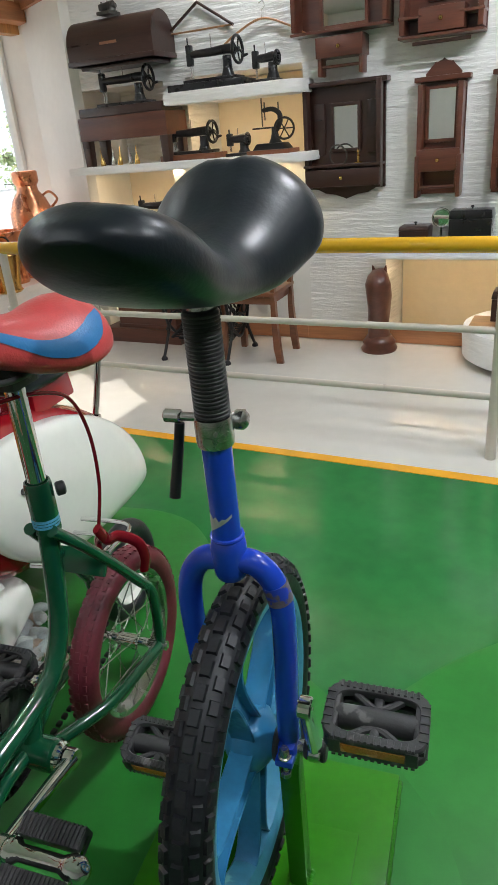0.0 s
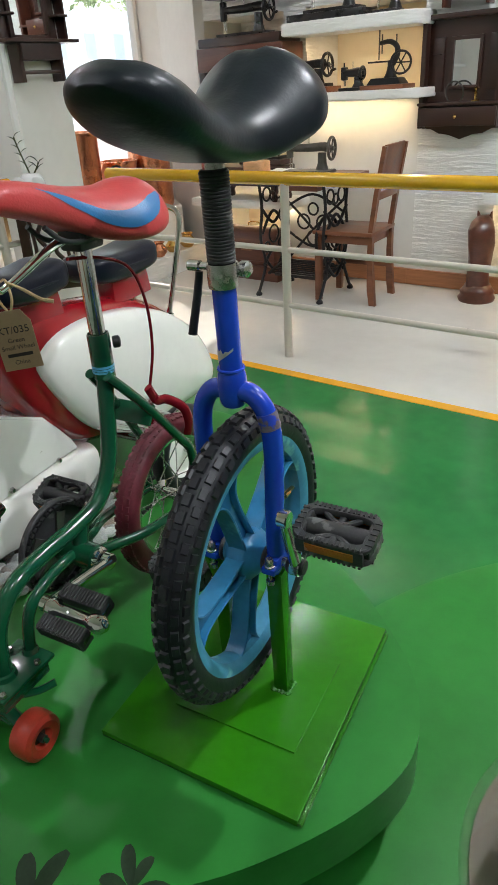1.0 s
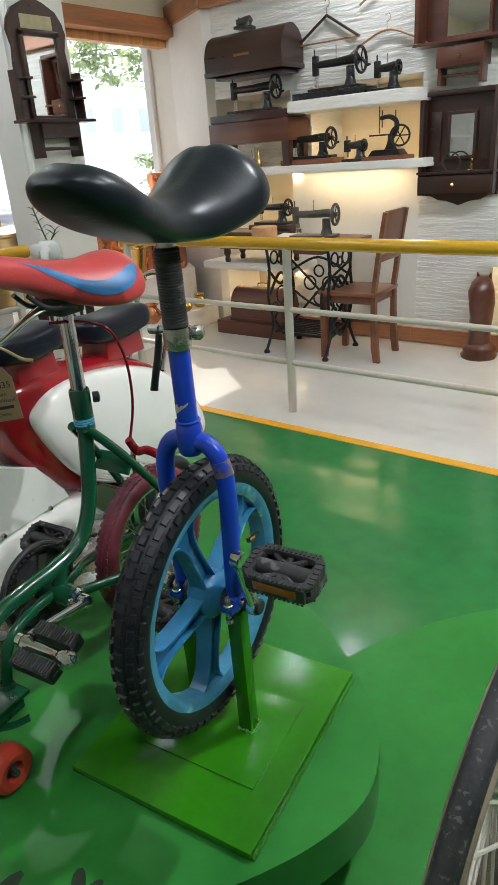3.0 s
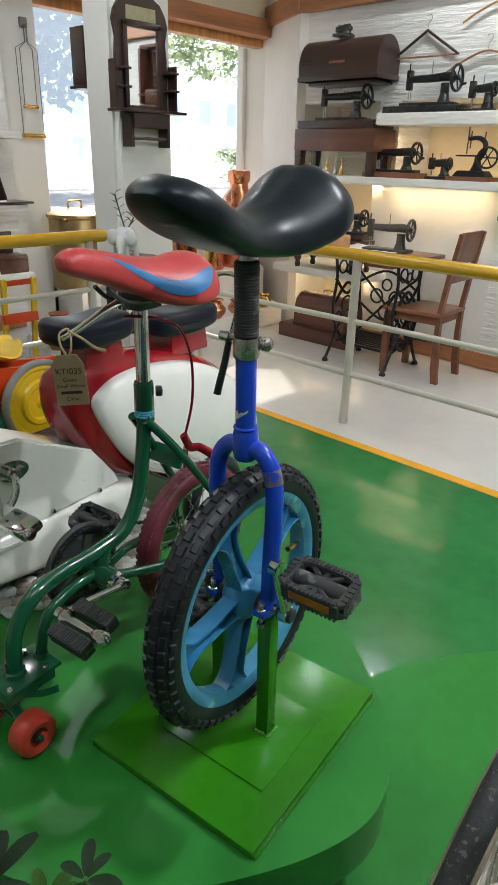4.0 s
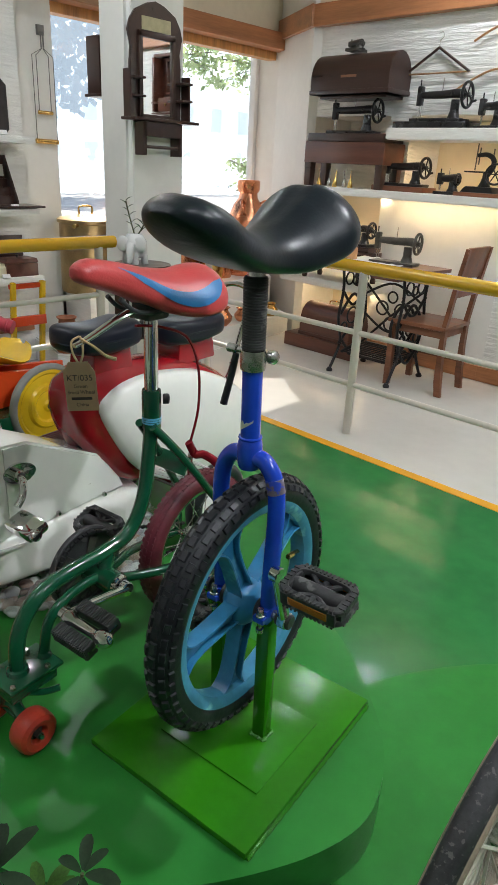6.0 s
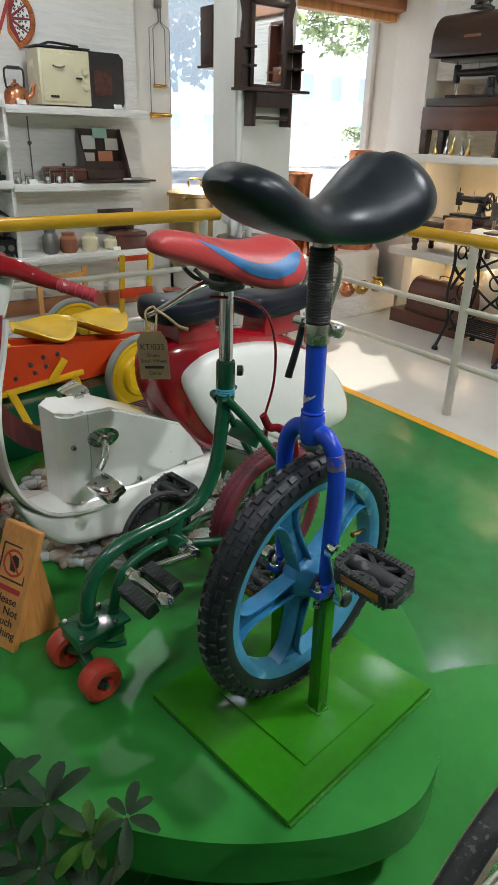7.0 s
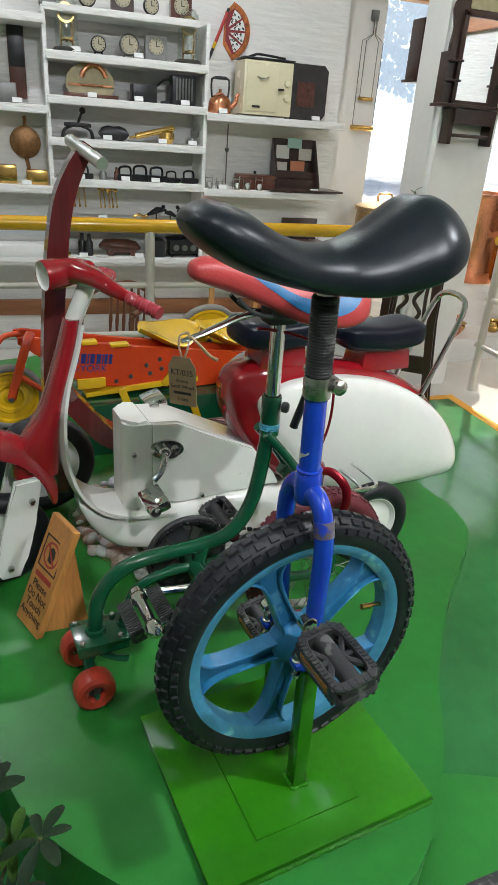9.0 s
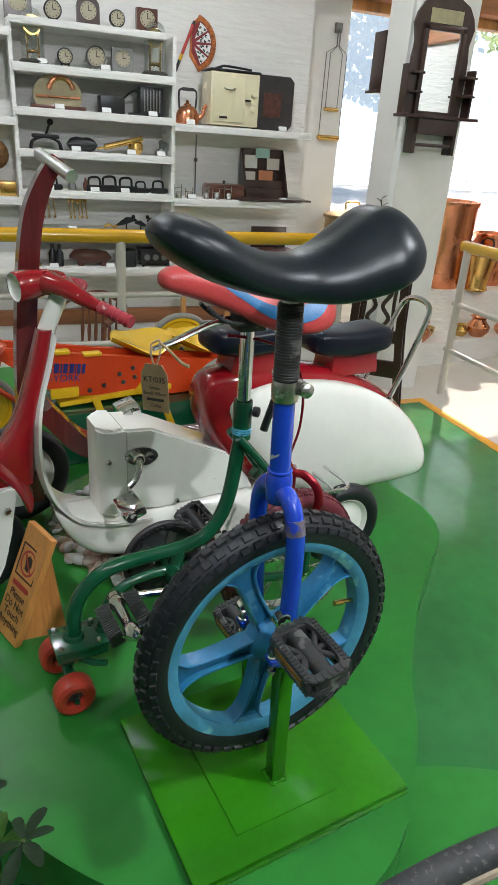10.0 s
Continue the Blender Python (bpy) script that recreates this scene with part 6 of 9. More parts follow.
# upright machine with tall posts
um = thing("upright_sewing_machine", "tall black upright sewing machine with arched arm", "sewing machine", at(-1.70, 3.87, 1.285), group="antique sewing machines")
bm = B()
box(bm, (0, 0, 0.013), (0.30, 0.19, 0.026), 0.004)
part("wooden_base", bm, MIDWOOD, um)
bm = B()
box(bm, (0, 0, 0.045), (0.24, 0.14, 0.038), 0.008, None, 0.78)
lathe(bm, [(0.045, 0), (0.030, 0.03), (0.022, 0.06), (0.020, 0.10)], (0.02, 0, 0.06), (0, 0, 1), 16)
tube(bm, [(0.03, 0, 0.14), (0.06, 0, 0.19), (0.055, 0, 0.235), (0.01, 0, 0.262), (-0.055, 0, 0.258)], (0.020, 0.013), 6, 14)
box(bm, (-0.07, 0, 0.155), (0.12, 0.05, 0.010), 0.003)
part("casting", bm, CASTIRON, um)
bm = B()
for x, z0, z1 in ((-0.065, 0.165, 0.33), (-0.045, 0.20, 0.305), (0.052, 0.22, 0.30)):
    cyl(bm, (x, 0, z0), (x, 0, z1), 0.0045, 8)
part("rods", bm, GREYIRON, um)
bm = B()
hoop(bm, (0.10, -0.03, 0.145), (0.5, -0.86, 0), 0.062, 0.007, 30, 8)
for k in range(6):
    a = 2 * math.pi * k / 6
    d = Vector((0.86, 0.5, 0)) * math.cos(a) + Vector((0, 0, 1)) * math.sin(a)
    cyl(bm, (0.10, -0.03, 0.145), Vector((0.10, -0.03, 0.145)) + d * 0.06, 0.004, 8)
part("flywheel", bm, CASTIRON, um)


def dome_case(m, w, d, h, material, label, handle=True):
    """A bent-wood case with a rounded lid, rail and handle."""
    e = thing("domed_case", label, "case", m)
    bm = B()
    pts = [(-d / 2, 0.0), (-d / 2, h * 0.45)] + [(-d / 2 * math.cos(a), h * 0.45 + h * 0.55 * math.sin(a)) for a in (math.pi * k / 14 for k in range(1, 14))] + [(d / 2, h * 0.45), (d / 2, 0.0)]
    prism(bm, pts, "yz", -w / 2, w / 2, 0.004)
    part("lid", bm, material, e)
    bm = B()
    box(bm, (0, 0, h * 0.055), (w + 0.012, d + 0.012, h * 0.11), 0.004)
    part("bottom_rail", bm, material, e)
    bm = B()
    box(bm, (0, -d / 2 - 0.001, h * 0.42), (w * 0.20, 0.002, h * 0.06))
    part("maker_bar", bm, mat("faded_gold", (0.22, 0.10, 0.05), 0.5), e)
    if handle:
        bm = B()
        tube(bm, [(-0.055, 0, h), (-0.05, 0, h + 0.025), (0, 0, h + 0.032), (0.05, 0, h + 0.025), (0.055, 0, h)], 0.005, 5, 8)
        part("handle", bm, BRASS, e)
    return e


dome_case(at(-2.80, 3.88, 1.925), 0.70, 0.28, 0.275, DARKWOOD, "dark brown bent-wood sewing machine cover on a bracket", False)
bm = B()
box(bm, (-2.80, 3.95, 1.912), (0.60, 0.30, 0.022), 0.003)
single("case_bracket", bm, DARKWOOD, "dark wooden wall bracket under the domed case", "bracket")
dome_case(at(-2.76, 3.80, 0.11), 0.52, 0.25, 0.27, REDWOOD, "reddish-brown domed wooden case with brass handle")
bm = B()
box(bm, (-2.80, 3.79, 0.055), (0.70, 0.30, 0.11), 0.004)
single("low_plinth", bm, REDWOOD, "reddish wooden plinth under the domed case", "plinth")
sewing_machine(at(-2.86, 3.88, 2.212, 0), 0.11, 0.085, GREYIRON, 0.02, None, "tiny toy sewing machine on top of a case", False)
# low desk with legs
dk = thing("low_desk", "dark wooden low desk with square tapered legs", "desk", at(-2.785, 3.87, 1.285))
bm = B()
box(bm, (0, 0, 0.245), (0.74, 0.27, 0.15), 0.004)
part("body", bm, REDWOOD, dk)
bm = B()
box(bm, (0, 0, 0.350), (0.70, 0.27, 0.056), 0.006)
part("top", bm, DARKWOOD, dk)
for sx in (-1, 1):
    for sy in (-1, 1):
        bm = B()
        box(bm, (sx * 0.335, sy * 0.10, 0.09), (0.055, 0.055, 0.18), 0.003, None, 1.15)
        part("leg", bm, DARKWOOD, dk)
for k in range(5):
    x = -3.02 + k * 0.075
    bm = B()
    lathe(bm, [(0, 0), (0.018, 0), (0.020, 0.01), (0.012, 0.05), (0.005, 0.065), (0.003, 0.12), (0, 0.125)], (x, 3.78 + 0.03 * (k % 2), 1.285), (0.1 * (k % 3 - 1), 0, 1), 14)
    single("oil_can", bm, STEEL if k % 2 else BRASS, "small metal oiling can under the desk", "oil can", group="oil cans")
# low cabinet with turned legs
lc = thing("stepped_case", "dark wooden stepped machine case on turned legs", "case", at(-2.76, 3.80, 0.585))
bm = B()
box(bm, (0, 0, 0.215), (0.60, 0.28, 0.05), 0.006)
box(bm, (0, 0, 0.18), (0.66, 0.31, 0.035), 0.010)
box(bm, (0, 0, 0.135), (0.62, 0.29, 0.05), 0.004)
part("body", bm, DARKWOOD, lc)
for sx in (-1, 1):
    for sy in (-1, 1):
        bm = B()
        lathe(bm, [(0, 0), (0.018, 0), (0.024, 0.02), (0.018, 0.045), (0.030, 0.07), (0.026, 0.11), (0, 0.112)], (sx * 0.27, sy * 0.10, 0), (0, 0, 1), 16)
        part("leg", bm, DARKWOOD, lc)

# treadle table
tt = thing("treadle_table", "wooden sewing table on ornate black cast-iron treadle legs", "table", at(-2.13, 3.52, 0))
bm = B()
box(bm, (0, 0, 0.80), (0.78, 0.42, 0.026), 0.004)
part("table_top", bm, MIDWOOD, tt)
bm = B()
box(bm, (0.10, -0.12, 0.755), (0.22, 0.10, 0.065), 0.004)
part("drawer", bm, MIDWOOD, tt)
for sx in (-1, 1):
    bm = B()
    x = sx * 0.255
    for pts in ([(-0.22, 0.02), (-0.17, 0.10), (-0.12, 0.22), (-0.17, 0.40), (-0.14, 0.60), (-0.17, 0.785)], [(0.22, 0.02), (0.17, 0.10), (0.12, 0.22), (0.17, 0.40), (0.14, 0.60), (0.17, 0.785)], [(-0.14, 0.20), (0.0, 0.30), (0.14, 0.20)], [(-0.15, 0.60), (0.0, 0.48), (0.15, 0.60)], [(-0.15, 0.42), (0.0, 0.56), (0.15, 0.42)], [(-0.12, 0.24), (0, 0.14), (0.12, 0.24)], [(-0.17, 0.78), (0, 0.74), (0.17, 0.78)]):
        tube(bm, [(x, y, z) for y, z in pts], 0.011, 6, 8)
    for y, z, r in ((0, 0.40, 0.060), (0.075, 0.68, 0.045), (-0.075, 0.68, 0.045), (0, 0.66, 0.03), (0.09, 0.32, 0.035), (-0.09, 0.32, 0.035)):
        hoop(bm, (x, y, z), (1, 0, 0), r, 0.007, 22, 7)
    for y in (-0.22, 0.22):
        lathe(bm, [(0, 0), (0.022, 0), (0.024, 0.012), (0.012, 0.03), (0, 0.032)], (x, y, 0), (0, 0, 1), 12)
    part("iron_leg", bm, CASTIRON, tt, "ornate cast-iron treadle leg")
bm = B()
for x in (-0.235, 0.235):
    box(bm, (x, 0.0, 0.164), (0.02, 0.24, 0.016), 0.003, Matrix.Rotation(radians(13), 3, "X"))
box(bm, (0, -0.11, 0.138), (0.36, 0.02, 0.02), 0.003)
box(bm, (0, 0.11, 0.19), (0.36, 0.02, 0.02), 0.003)
treadle = part("treadle", bm, CASTIRON, tt)
for k in range(9):
    bm = B()
    cyl(bm, (-0.24, -0.10 + k * 0.025, 0.14 + k * 0.006), (0.24, -0.10 + k * 0.025, 0.14 + k * 0.006), 0.006, 8)
    part("treadle_bar", bm, CASTIRON, treadle)
bm = B()
for pts in ([(-0.25, 0.16), (0.0, 0.42), (0.25, 0.64)], [(0.25, 0.16), (0.0, 0.42), (-0.25, 0.64)], [(-0.25, 0.42), (0, 0.30), (0.25, 0.42)], [(-0.25, 0.55), (0, 0.66), (0.25, 0.55)]):
    tube(bm, [(x, 0.13, z) for x, z in pts], 0.009, 6, 8)
for x, z, r in ((-0.08, 0.47, 0.05), (0.08, 0.47, 0.05), (0, 0.56, 0.04), (0, 0.36, 0.05)):
    hoop(bm, (x, 0.13, z), (0, 1, 0), r, 0.007, 22, 7)
part("back_brace", bm, CASTIRON, tt)
bm = B()
hoop(bm, (0.20, -0.02, 0.40), (1, 0, 0), 0.15, 0.011, 40, 8)
for k in range(4):
    a = math.pi / 2 * k + 0.4
    cyl(bm, (0.20, -0.02, 0.40), (0.20, -0.02 + 0.145 * math.cos(a), 0.40 + 0.145 * math.sin(a)), 0.007, 8)
part("drive_wheel", bm, CASTIRON, tt)
CLOTH = mat("white_cotton", (0.78, 0.77, 0.74), 0.9, 0, 0.06, 9, 0.5, 30)
bm = B()
bmesh.ops.create_grid(bm, x_segments=26, y_segments=18, size=0.5)
for v in bm.verts:
    x, y = v.co.x * 0.46, v.co.y * 0.40
    v.co = Vector((-2.20 + x, 3.46 + y, 0.822 + 0.010 * noise.noise(Vector((x * 14, y * 14, 1.0))) + 0.006 * noise.noise(Vector((x * 40, y * 40, 3.0)))))
    if v.co.y < 3.30:
        v.co.z -= (3.30 - v.co.y) * 0.9
        v.co.y = 3.30 - (3.30 - v.co.y) * 0.15
bmesh.ops.solidify(bm, geom=list(bm.faces), thickness=0.003)
single("folded_cloth", bm, CLOTH, "rumpled white cloth on the sewing table", "cloth")
bm = B()
lathe(bm, [(0, 0), (0.090, 0), (0.093, 0.004), (0.093, 0.075), (0.088, 0.085), (0, 0.088)], (-2.44, 3.42, 0.813), (0, 0, 1), 28)
single("round_box", bm, wood("pale_bentwood", (0.42, 0.22, 0.10), 0.5), "round bent-wood box with a mosaic lid on the table", "box")

# wooden chair
ch = thing("wooden_chair", "brown wooden chair with solid back panel beside the table", "chair", at(-1.76, 3.565, 0, 3))
bm = B()
box(bm, (0, 0, 0.465), (0.43, 0.40, 0.028), 0.010)
part("seat", bm, MIDWOOD, ch)
bm = B()
for y in (-0.165, 0.165):
    box(bm, (0, y, 0.425), (0.36, 0.022, 0.055), 0.003)
box(bm, (-0.18, 0, 0.425), (0.022, 0.33, 0.055), 0.003)
box(bm, (0.18, 0, 0.425), (0.022, 0.33, 0.055), 0.003)
part("apron", bm, MIDWOOD, ch)
for y in (-0.165, 0.165):
    bm = B()
    box(bm, (-0.18, y, 0.22), (0.042, 0.042, 0.44), 0.004, None, 1.1)
    part("front_leg", bm, MIDWOOD, ch)
    bm = B()
    prism(bm, [(0.20, 0.0), (0.245, 0.0), (0.232, 0.10), (0.215, 0.30), (0.212, 0.48), (0.240, 0.70), (0.285, 0.985), (0.258, 0.99), (0.212, 0.71), (0.182, 0.48), (0.180, 0.30), (0.185, 0.10)], "xz", y - 0.019, y + 0.019, 0.004)
    part("back_post", bm, MIDWOOD, ch)
bm = B()
m3 = Matrix.Rotation(radians(9), 3, "Y")
box(bm, (0.255, 0, 0.895), (0.018, 0.31, 0.20), 0.006, m3)
part("back_panel", bm, MIDWOOD, ch)
bm = B()
box(bm, (0.232, 0, 0.70), (0.016, 0.31, 0.05), 0.004, m3)
part("back_rail", bm, MIDWOOD, ch)
bm = B()
box(bm, (0.0, 0.165, 0.20), (0.38, 0.018, 0.028), 0.003)
part("stretcher", bm, MIDWOOD, ch)

# carved horse head on a round base
bm = B()
lathe(bm, [(0, 0), (0.115, 0), (0.122, 0.02), (0.105, 0.045), (0.112, 0.065), (0.095, 0.085), (0.080, 0.11), (0, 0.11)], (-0.97, 3.83, 0), (0, 0, 1), 32)
rows_ = []
for z, w, d, oy in ((0.10, 0.072, 0.085, 0.0), (0.18, 0.068, 0.085, 0.0), (0.28, 0.072, 0.090, -0.01), (0.38, 0.078, 0.098, -0.022), (0.46, 0.080, 0.095, -0.025), (0.51, 0.066, 0.075, -0.015), (0.545, 0.04, 0.045, 0.0)):
    rows_.append([Vector((-0.97 + w * math.cos(a) * (1 + 0.12 * math.sin(3 * a + z * 20)), 3.83 + oy + d * math.sin(a) * (1 + 0.10 * math.cos(4 * a + z * 26)), z)) for a in (2 * math.pi * k / 24 for k in range(24))])
loft(bm, rows_)
for s in (1, -1):
    cyl(bm, (-0.97 + s * 0.035, 3.83, 0.53), (-0.97 + s * 0.045, 3.82, 0.575), 0.016, 10, 0.003)
single("carved_statue", bm, REDWOOD, "carved reddish wooden bust on a round turned base", "statue", angle=60)


def wall_cabinet(name, x0, x1, z0, z1, label, material, mirror=None, depth=0.14, crest=False, scallop=False, shelf=None, drawer=None):
    """A hanging cabinet with frame, mirror and small drawer; the back is at the wall."""
    w, cx = x1 - x0, (x0 + x1) / 2
    e = thing(name, label, "wall cabinet", base=(cx, YN, z0))
    bm = B()
    prism(bm, [(x0, z0 + (0.05 if scallop else 0)), (x0, z1), (x1, z1), (x1, z0 + (0.05 if scallop else 0))] + ([(x1 - w * 0.12, z0 + 0.05), (x1 - w * 0.22, z0 + 0.02), (x1 - w * 0.35, z0 + 0.015), (cx, z0 - 0.015), (x0 + w * 0.35, z0 + 0.015), (x0 + w * 0.22, z0 + 0.02), (x0 + w * 0.12, z0 + 0.05)] if scallop else []), "xz", YN - 0.025, YN, 0.003)
    part("back_board", bm, material, e)
    for x in (x0 + 0.02, x1 - 0.02):
        bm = B()
        box(bm, (x, YN - depth / 2 - 0.02 * (1 if scallop else 0), (z0 + z1) / 2 + (0.03 if scallop else 0)), (0.03, depth * (0.45 if scallop else 0.9), (z1 - z0) * 0.92), 0.004)
        part("side_post", bm, material, e)
    bm = B()
    box(bm, (cx, YN - depth * 0.32, z1), (w + 0.05, depth * 0.7, 0.028), 0.006)
    part("cornice", bm, material, e)
    if crest:
        bm = B()
        prism(bm, [(x0 + w * 0.12, z1 + 0.012)] + [(x0 + w * (0.12 + 0.76 * k / 12), z1 + 0.02 + 0.075 * math.sin(math.pi * k / 12) ** 0.8 + 0.010 * math.cos(k * 2.1)) for k in range(13)] + [(x1 - w * 0.12, z1 + 0.012)], "xz", YN - 0.035, YN - 0.01, 0.004)
        part("carved_crest", bm, material, e)
    if mirror:
        a, b, c, d = mirror
        bm = B()
        for p, q, r_, s_ in ((a - 0.012, a + 0.008, c, d), (b - 0.008, b + 0.012, c, d), (a - 0.012, b + 0.012, d - 0.008, d + 0.012), (a - 0.012, b + 0.012, c - 0.012, c + 0.008)):
            box(bm, ((p + q) / 2, YN - 0.036, (r_ + s_) / 2), (q - p, 0.022, s_ - r_), 0.003)
        mf = part("mirror_frame", bm, material, e)
        bm = B()
        box(bm, ((a + b) / 2, YN - 0.030, (c + d) / 2), (b - a, 0.006, d - c))
        part("mirror", bm, MIRROR, mf, "old mirror glass")
    if drawer:
        a, b, c, d = drawer
        bm = B()
        box(bm, ((a + b) / 2, YN - depth / 2, (c + d) / 2), (b - a, depth, d - c), 0.004)
        dr = part("drawer", bm, material, e)
        bm = B()
        bmesh.ops.create_uvsphere(bm, u_segments=12, v_segments=8, radius=0.013, matrix=Matrix.Translation(((a + b) / 2, YN - depth - 0.010, (c + d) / 2)))
        part("knob", bm, BRASS, dr)
    if shelf:
        for a, b, z in shelf:
            bm = B()
            box(bm, ((a + b) / 2, YN - depth / 2, z), (b - a, depth, 0.016), 0.003)
            part("shelf", bm, material, e)
    return e


c1 = wall_cabinet("hall_cabinet", -1.50, -0.985, 0.99, 1.655, "dark wooden hanging cabinet with mirror and scalloped lower edge", DARKWOOD, (-1.325, -1.15, 1.275, 1.535), 0.13, False, True, [(-1.50, -0.985, 1.185)], (-1.49, -0.995, 1.06, 1.165))
for a, b in ((-1.45, -1.375), (-1.10, -1.03)):
    bm = B()
    box(bm, ((a + b) / 2, YN - 0.034, 1.40), (b - a, 0.014, 0.30), 0.004)
    part("panel", bm, DARKWOOD, c1)
bm = B()
hoop(bm, (-1.27, YN - 0.10, 1.245), (0.2, 1, 0.15), 0.062, 0.005, 30, 8)
single("wire_hoop", bm, GREYIRON, "thin metal hoop on the cabinet shelf", "hoop")


def turned(name, x, y, z, prof, material, label, cat, seg=22, group=""):
    bm = B()
    lathe(bm, prof, (x, y, z), (0, 0, 1), seg)
    return single(name, bm, material, label, cat, group=group)


turned("candle_holder", -1.14, YN - 0.09, 1.194, [(0, 0), (0.026, 0), (0.026, 0.006), (0.008, 0.012), (0.008, 0.04), (0.014, 0.044), (0.006, 0.05), (0.012, 0.07), (0, 0.085)], BRASS, "small brass candle holder on the cabinet", "candle holder")
c2 = wall_cabinet("hall_mirror", -0.775, -0.505, 0.985, 1.62, "reddish wooden hall mirror with drawer and towel rail", REDWOOD, (-0.725, -0.555, 1.29, 1.575), 0.12, True, False, None, (-0.765, -0.515, 1.12, 1.245))
for x in (-0.765, -0.515):
    bm = B()
    box(bm, (x, YN - 0.075, 1.09), (0.024, 0.10, 0.24), 0.006)
    part("bracket", bm, REDWOOD, c2)
bm = B()
cyl(bm, (-0.765, YN - 0.10, 1.03), (-0.515, YN - 0.10, 1.03), 0.010, 12)
part("towel_rail", bm, REDWOOD, c2)
c3 = wall_cabinet("mirror_cabinet", -1.545, -0.945, 1.925, 2.40, "reddish-brown hanging mirror cabinet with drawer below", REDWOOD, (-1.38, -1.10, 1.96, 2.32), 0.15, False, False, [(-1.545, -0.945, 1.93)], (-1.385, -1.095, 1.79, 1.90))
for x in (-1.37, -1.11):
    bm = B()
    box(bm, (x, YN - 0.08, 1.80), (0.022, 0.10, 0.21), 0.005)
    part("bracket", bm, REDWOOD, c3)
bm = B()
cyl(bm, (-1.37, YN - 0.10, 1.745), (-1.11, YN - 0.10, 1.745), 0.009, 12)
part("towel_rail", bm, REDWOOD, c3)
c4 = wall_cabinet("mirror_cabinet", -0.885, -0.415, 1.83, 2.34, "reddish-brown mirror cabinet with side shelves and rail", REDWOOD, (-0.73, -0.53, 2.02, 2.30), 0.15, False, False, [(-0.885, -0.75, 1.93), (-0.55, -0.415, 1.93), (-0.885, -0.415, 1.835)], (-0.77, -0.52, 1.85, 1.97))
bm = B()
cyl(bm, (-0.80, YN - 0.14, 1.80), (-0.48, YN - 0.14, 1.80), 0.010, 12)
part("towel_rail", bm, DARKWOOD, c4)
wall_cabinet("hall_mirror", -0.335, 0.0, 0.98, 1.62, "reddish wooden hall mirror with towel rail", REDWOOD, (-0.25, -0.08, 1.25, 1.55), 0.12, True, False, None, (-0.30, -0.03, 1.12, 1.22))


def lidded_box(x0, x1, y, z0, z1, material, label, name="wooden_box", d=0.14):
    e = thing(name, label, "box", base=((x0 + x1) / 2, y, z0))
    bm = B()
    box(bm, ((x0 + x1) / 2, y, z0 + (z1 - z0) * 0.36), (x1 - x0, d, (z1 - z0) * 0.72), 0.004)
    part("body", bm, material, e)
    bm = B()
    box(bm, ((x0 + x1) / 2, y, z0 + (z1 - z0) * 0.86), ((x1 - x0) * 1.04, d * 1.05, (z1 - z0) * 0.26), 0.008, None, 0.93)
    part("lid", bm, material, e)
    bm = B()
    lathe(bm, [(0.006, 0), (0.005, 0.006), (0.012, 0.012), (0.008, 0.02), (0, 0.021)], ((x0 + x1) / 2, y, z1 * 0.999), (0, 0, 1), 12)
    part("knob", bm, BLACKIRON, e)
    return e


lidded_box(-0.855, -0.67, 3.92, 0.70, 0.81, DARKWOOD, "small dark wooden casket on the ledge")
lidded_box(-0.545, -0.295, 3.91, 0.70, 0.90, BLACKIRON, "black lidded tin box on the ledge", "tin_box")
hm = thing("hand_mirror", "oval hand mirror leaning on the wall ledge", "mirror", base=(-0.61, 3.95, 0.70))
bm = B()
hoop(bm, (-0.61, 3.95, 0.845), (0.1, 1, 0.1), 0.055, 0.007, 30, 8)
cyl(bm, (-0.61, 3.955, 0.70), (-0.61, 3.95, 0.79), 0.007, 10)
part("frame", bm, STEEL, hm)
bm = B()
lathe(bm, [(0, 0), (0.052, 0), (0.052, 0.003), (0, 0.003)], (-0.61, 3.95, 0.845), (0.1, 1, 0.1), 28)
part("glass", bm, MIRROR, hm)
bm = B()
lathe(bm, [(0, 0), (0.40, 0), (0.43, 0.02), (0.44, 0.17), (0.43, 0.20), (0, 0.205)], (0.02, 3.80, 0.03), (0, 0, 1), 56)
lathe(bm, [(0.30, -0.03), (0.30, 0.01)], (0.02, 3.80, 0.03), (0, 0, 1), 40)
single("round_bench", bm, SHELFW, "low round white plastered bench", "bench")
bm = B()
box(bm, (-0.15, 3.66, 0.255), (0.40, 0.26, 0.04), 0.004)
single("wooden_board", bm, HANGWOOD, "pale wooden board on the round bench", "board")
lidded_box(-0.24, 0.02, 3.72, 0.276, 0.46, DARKWOOD, "dark wooden box with a small plaque on the board")


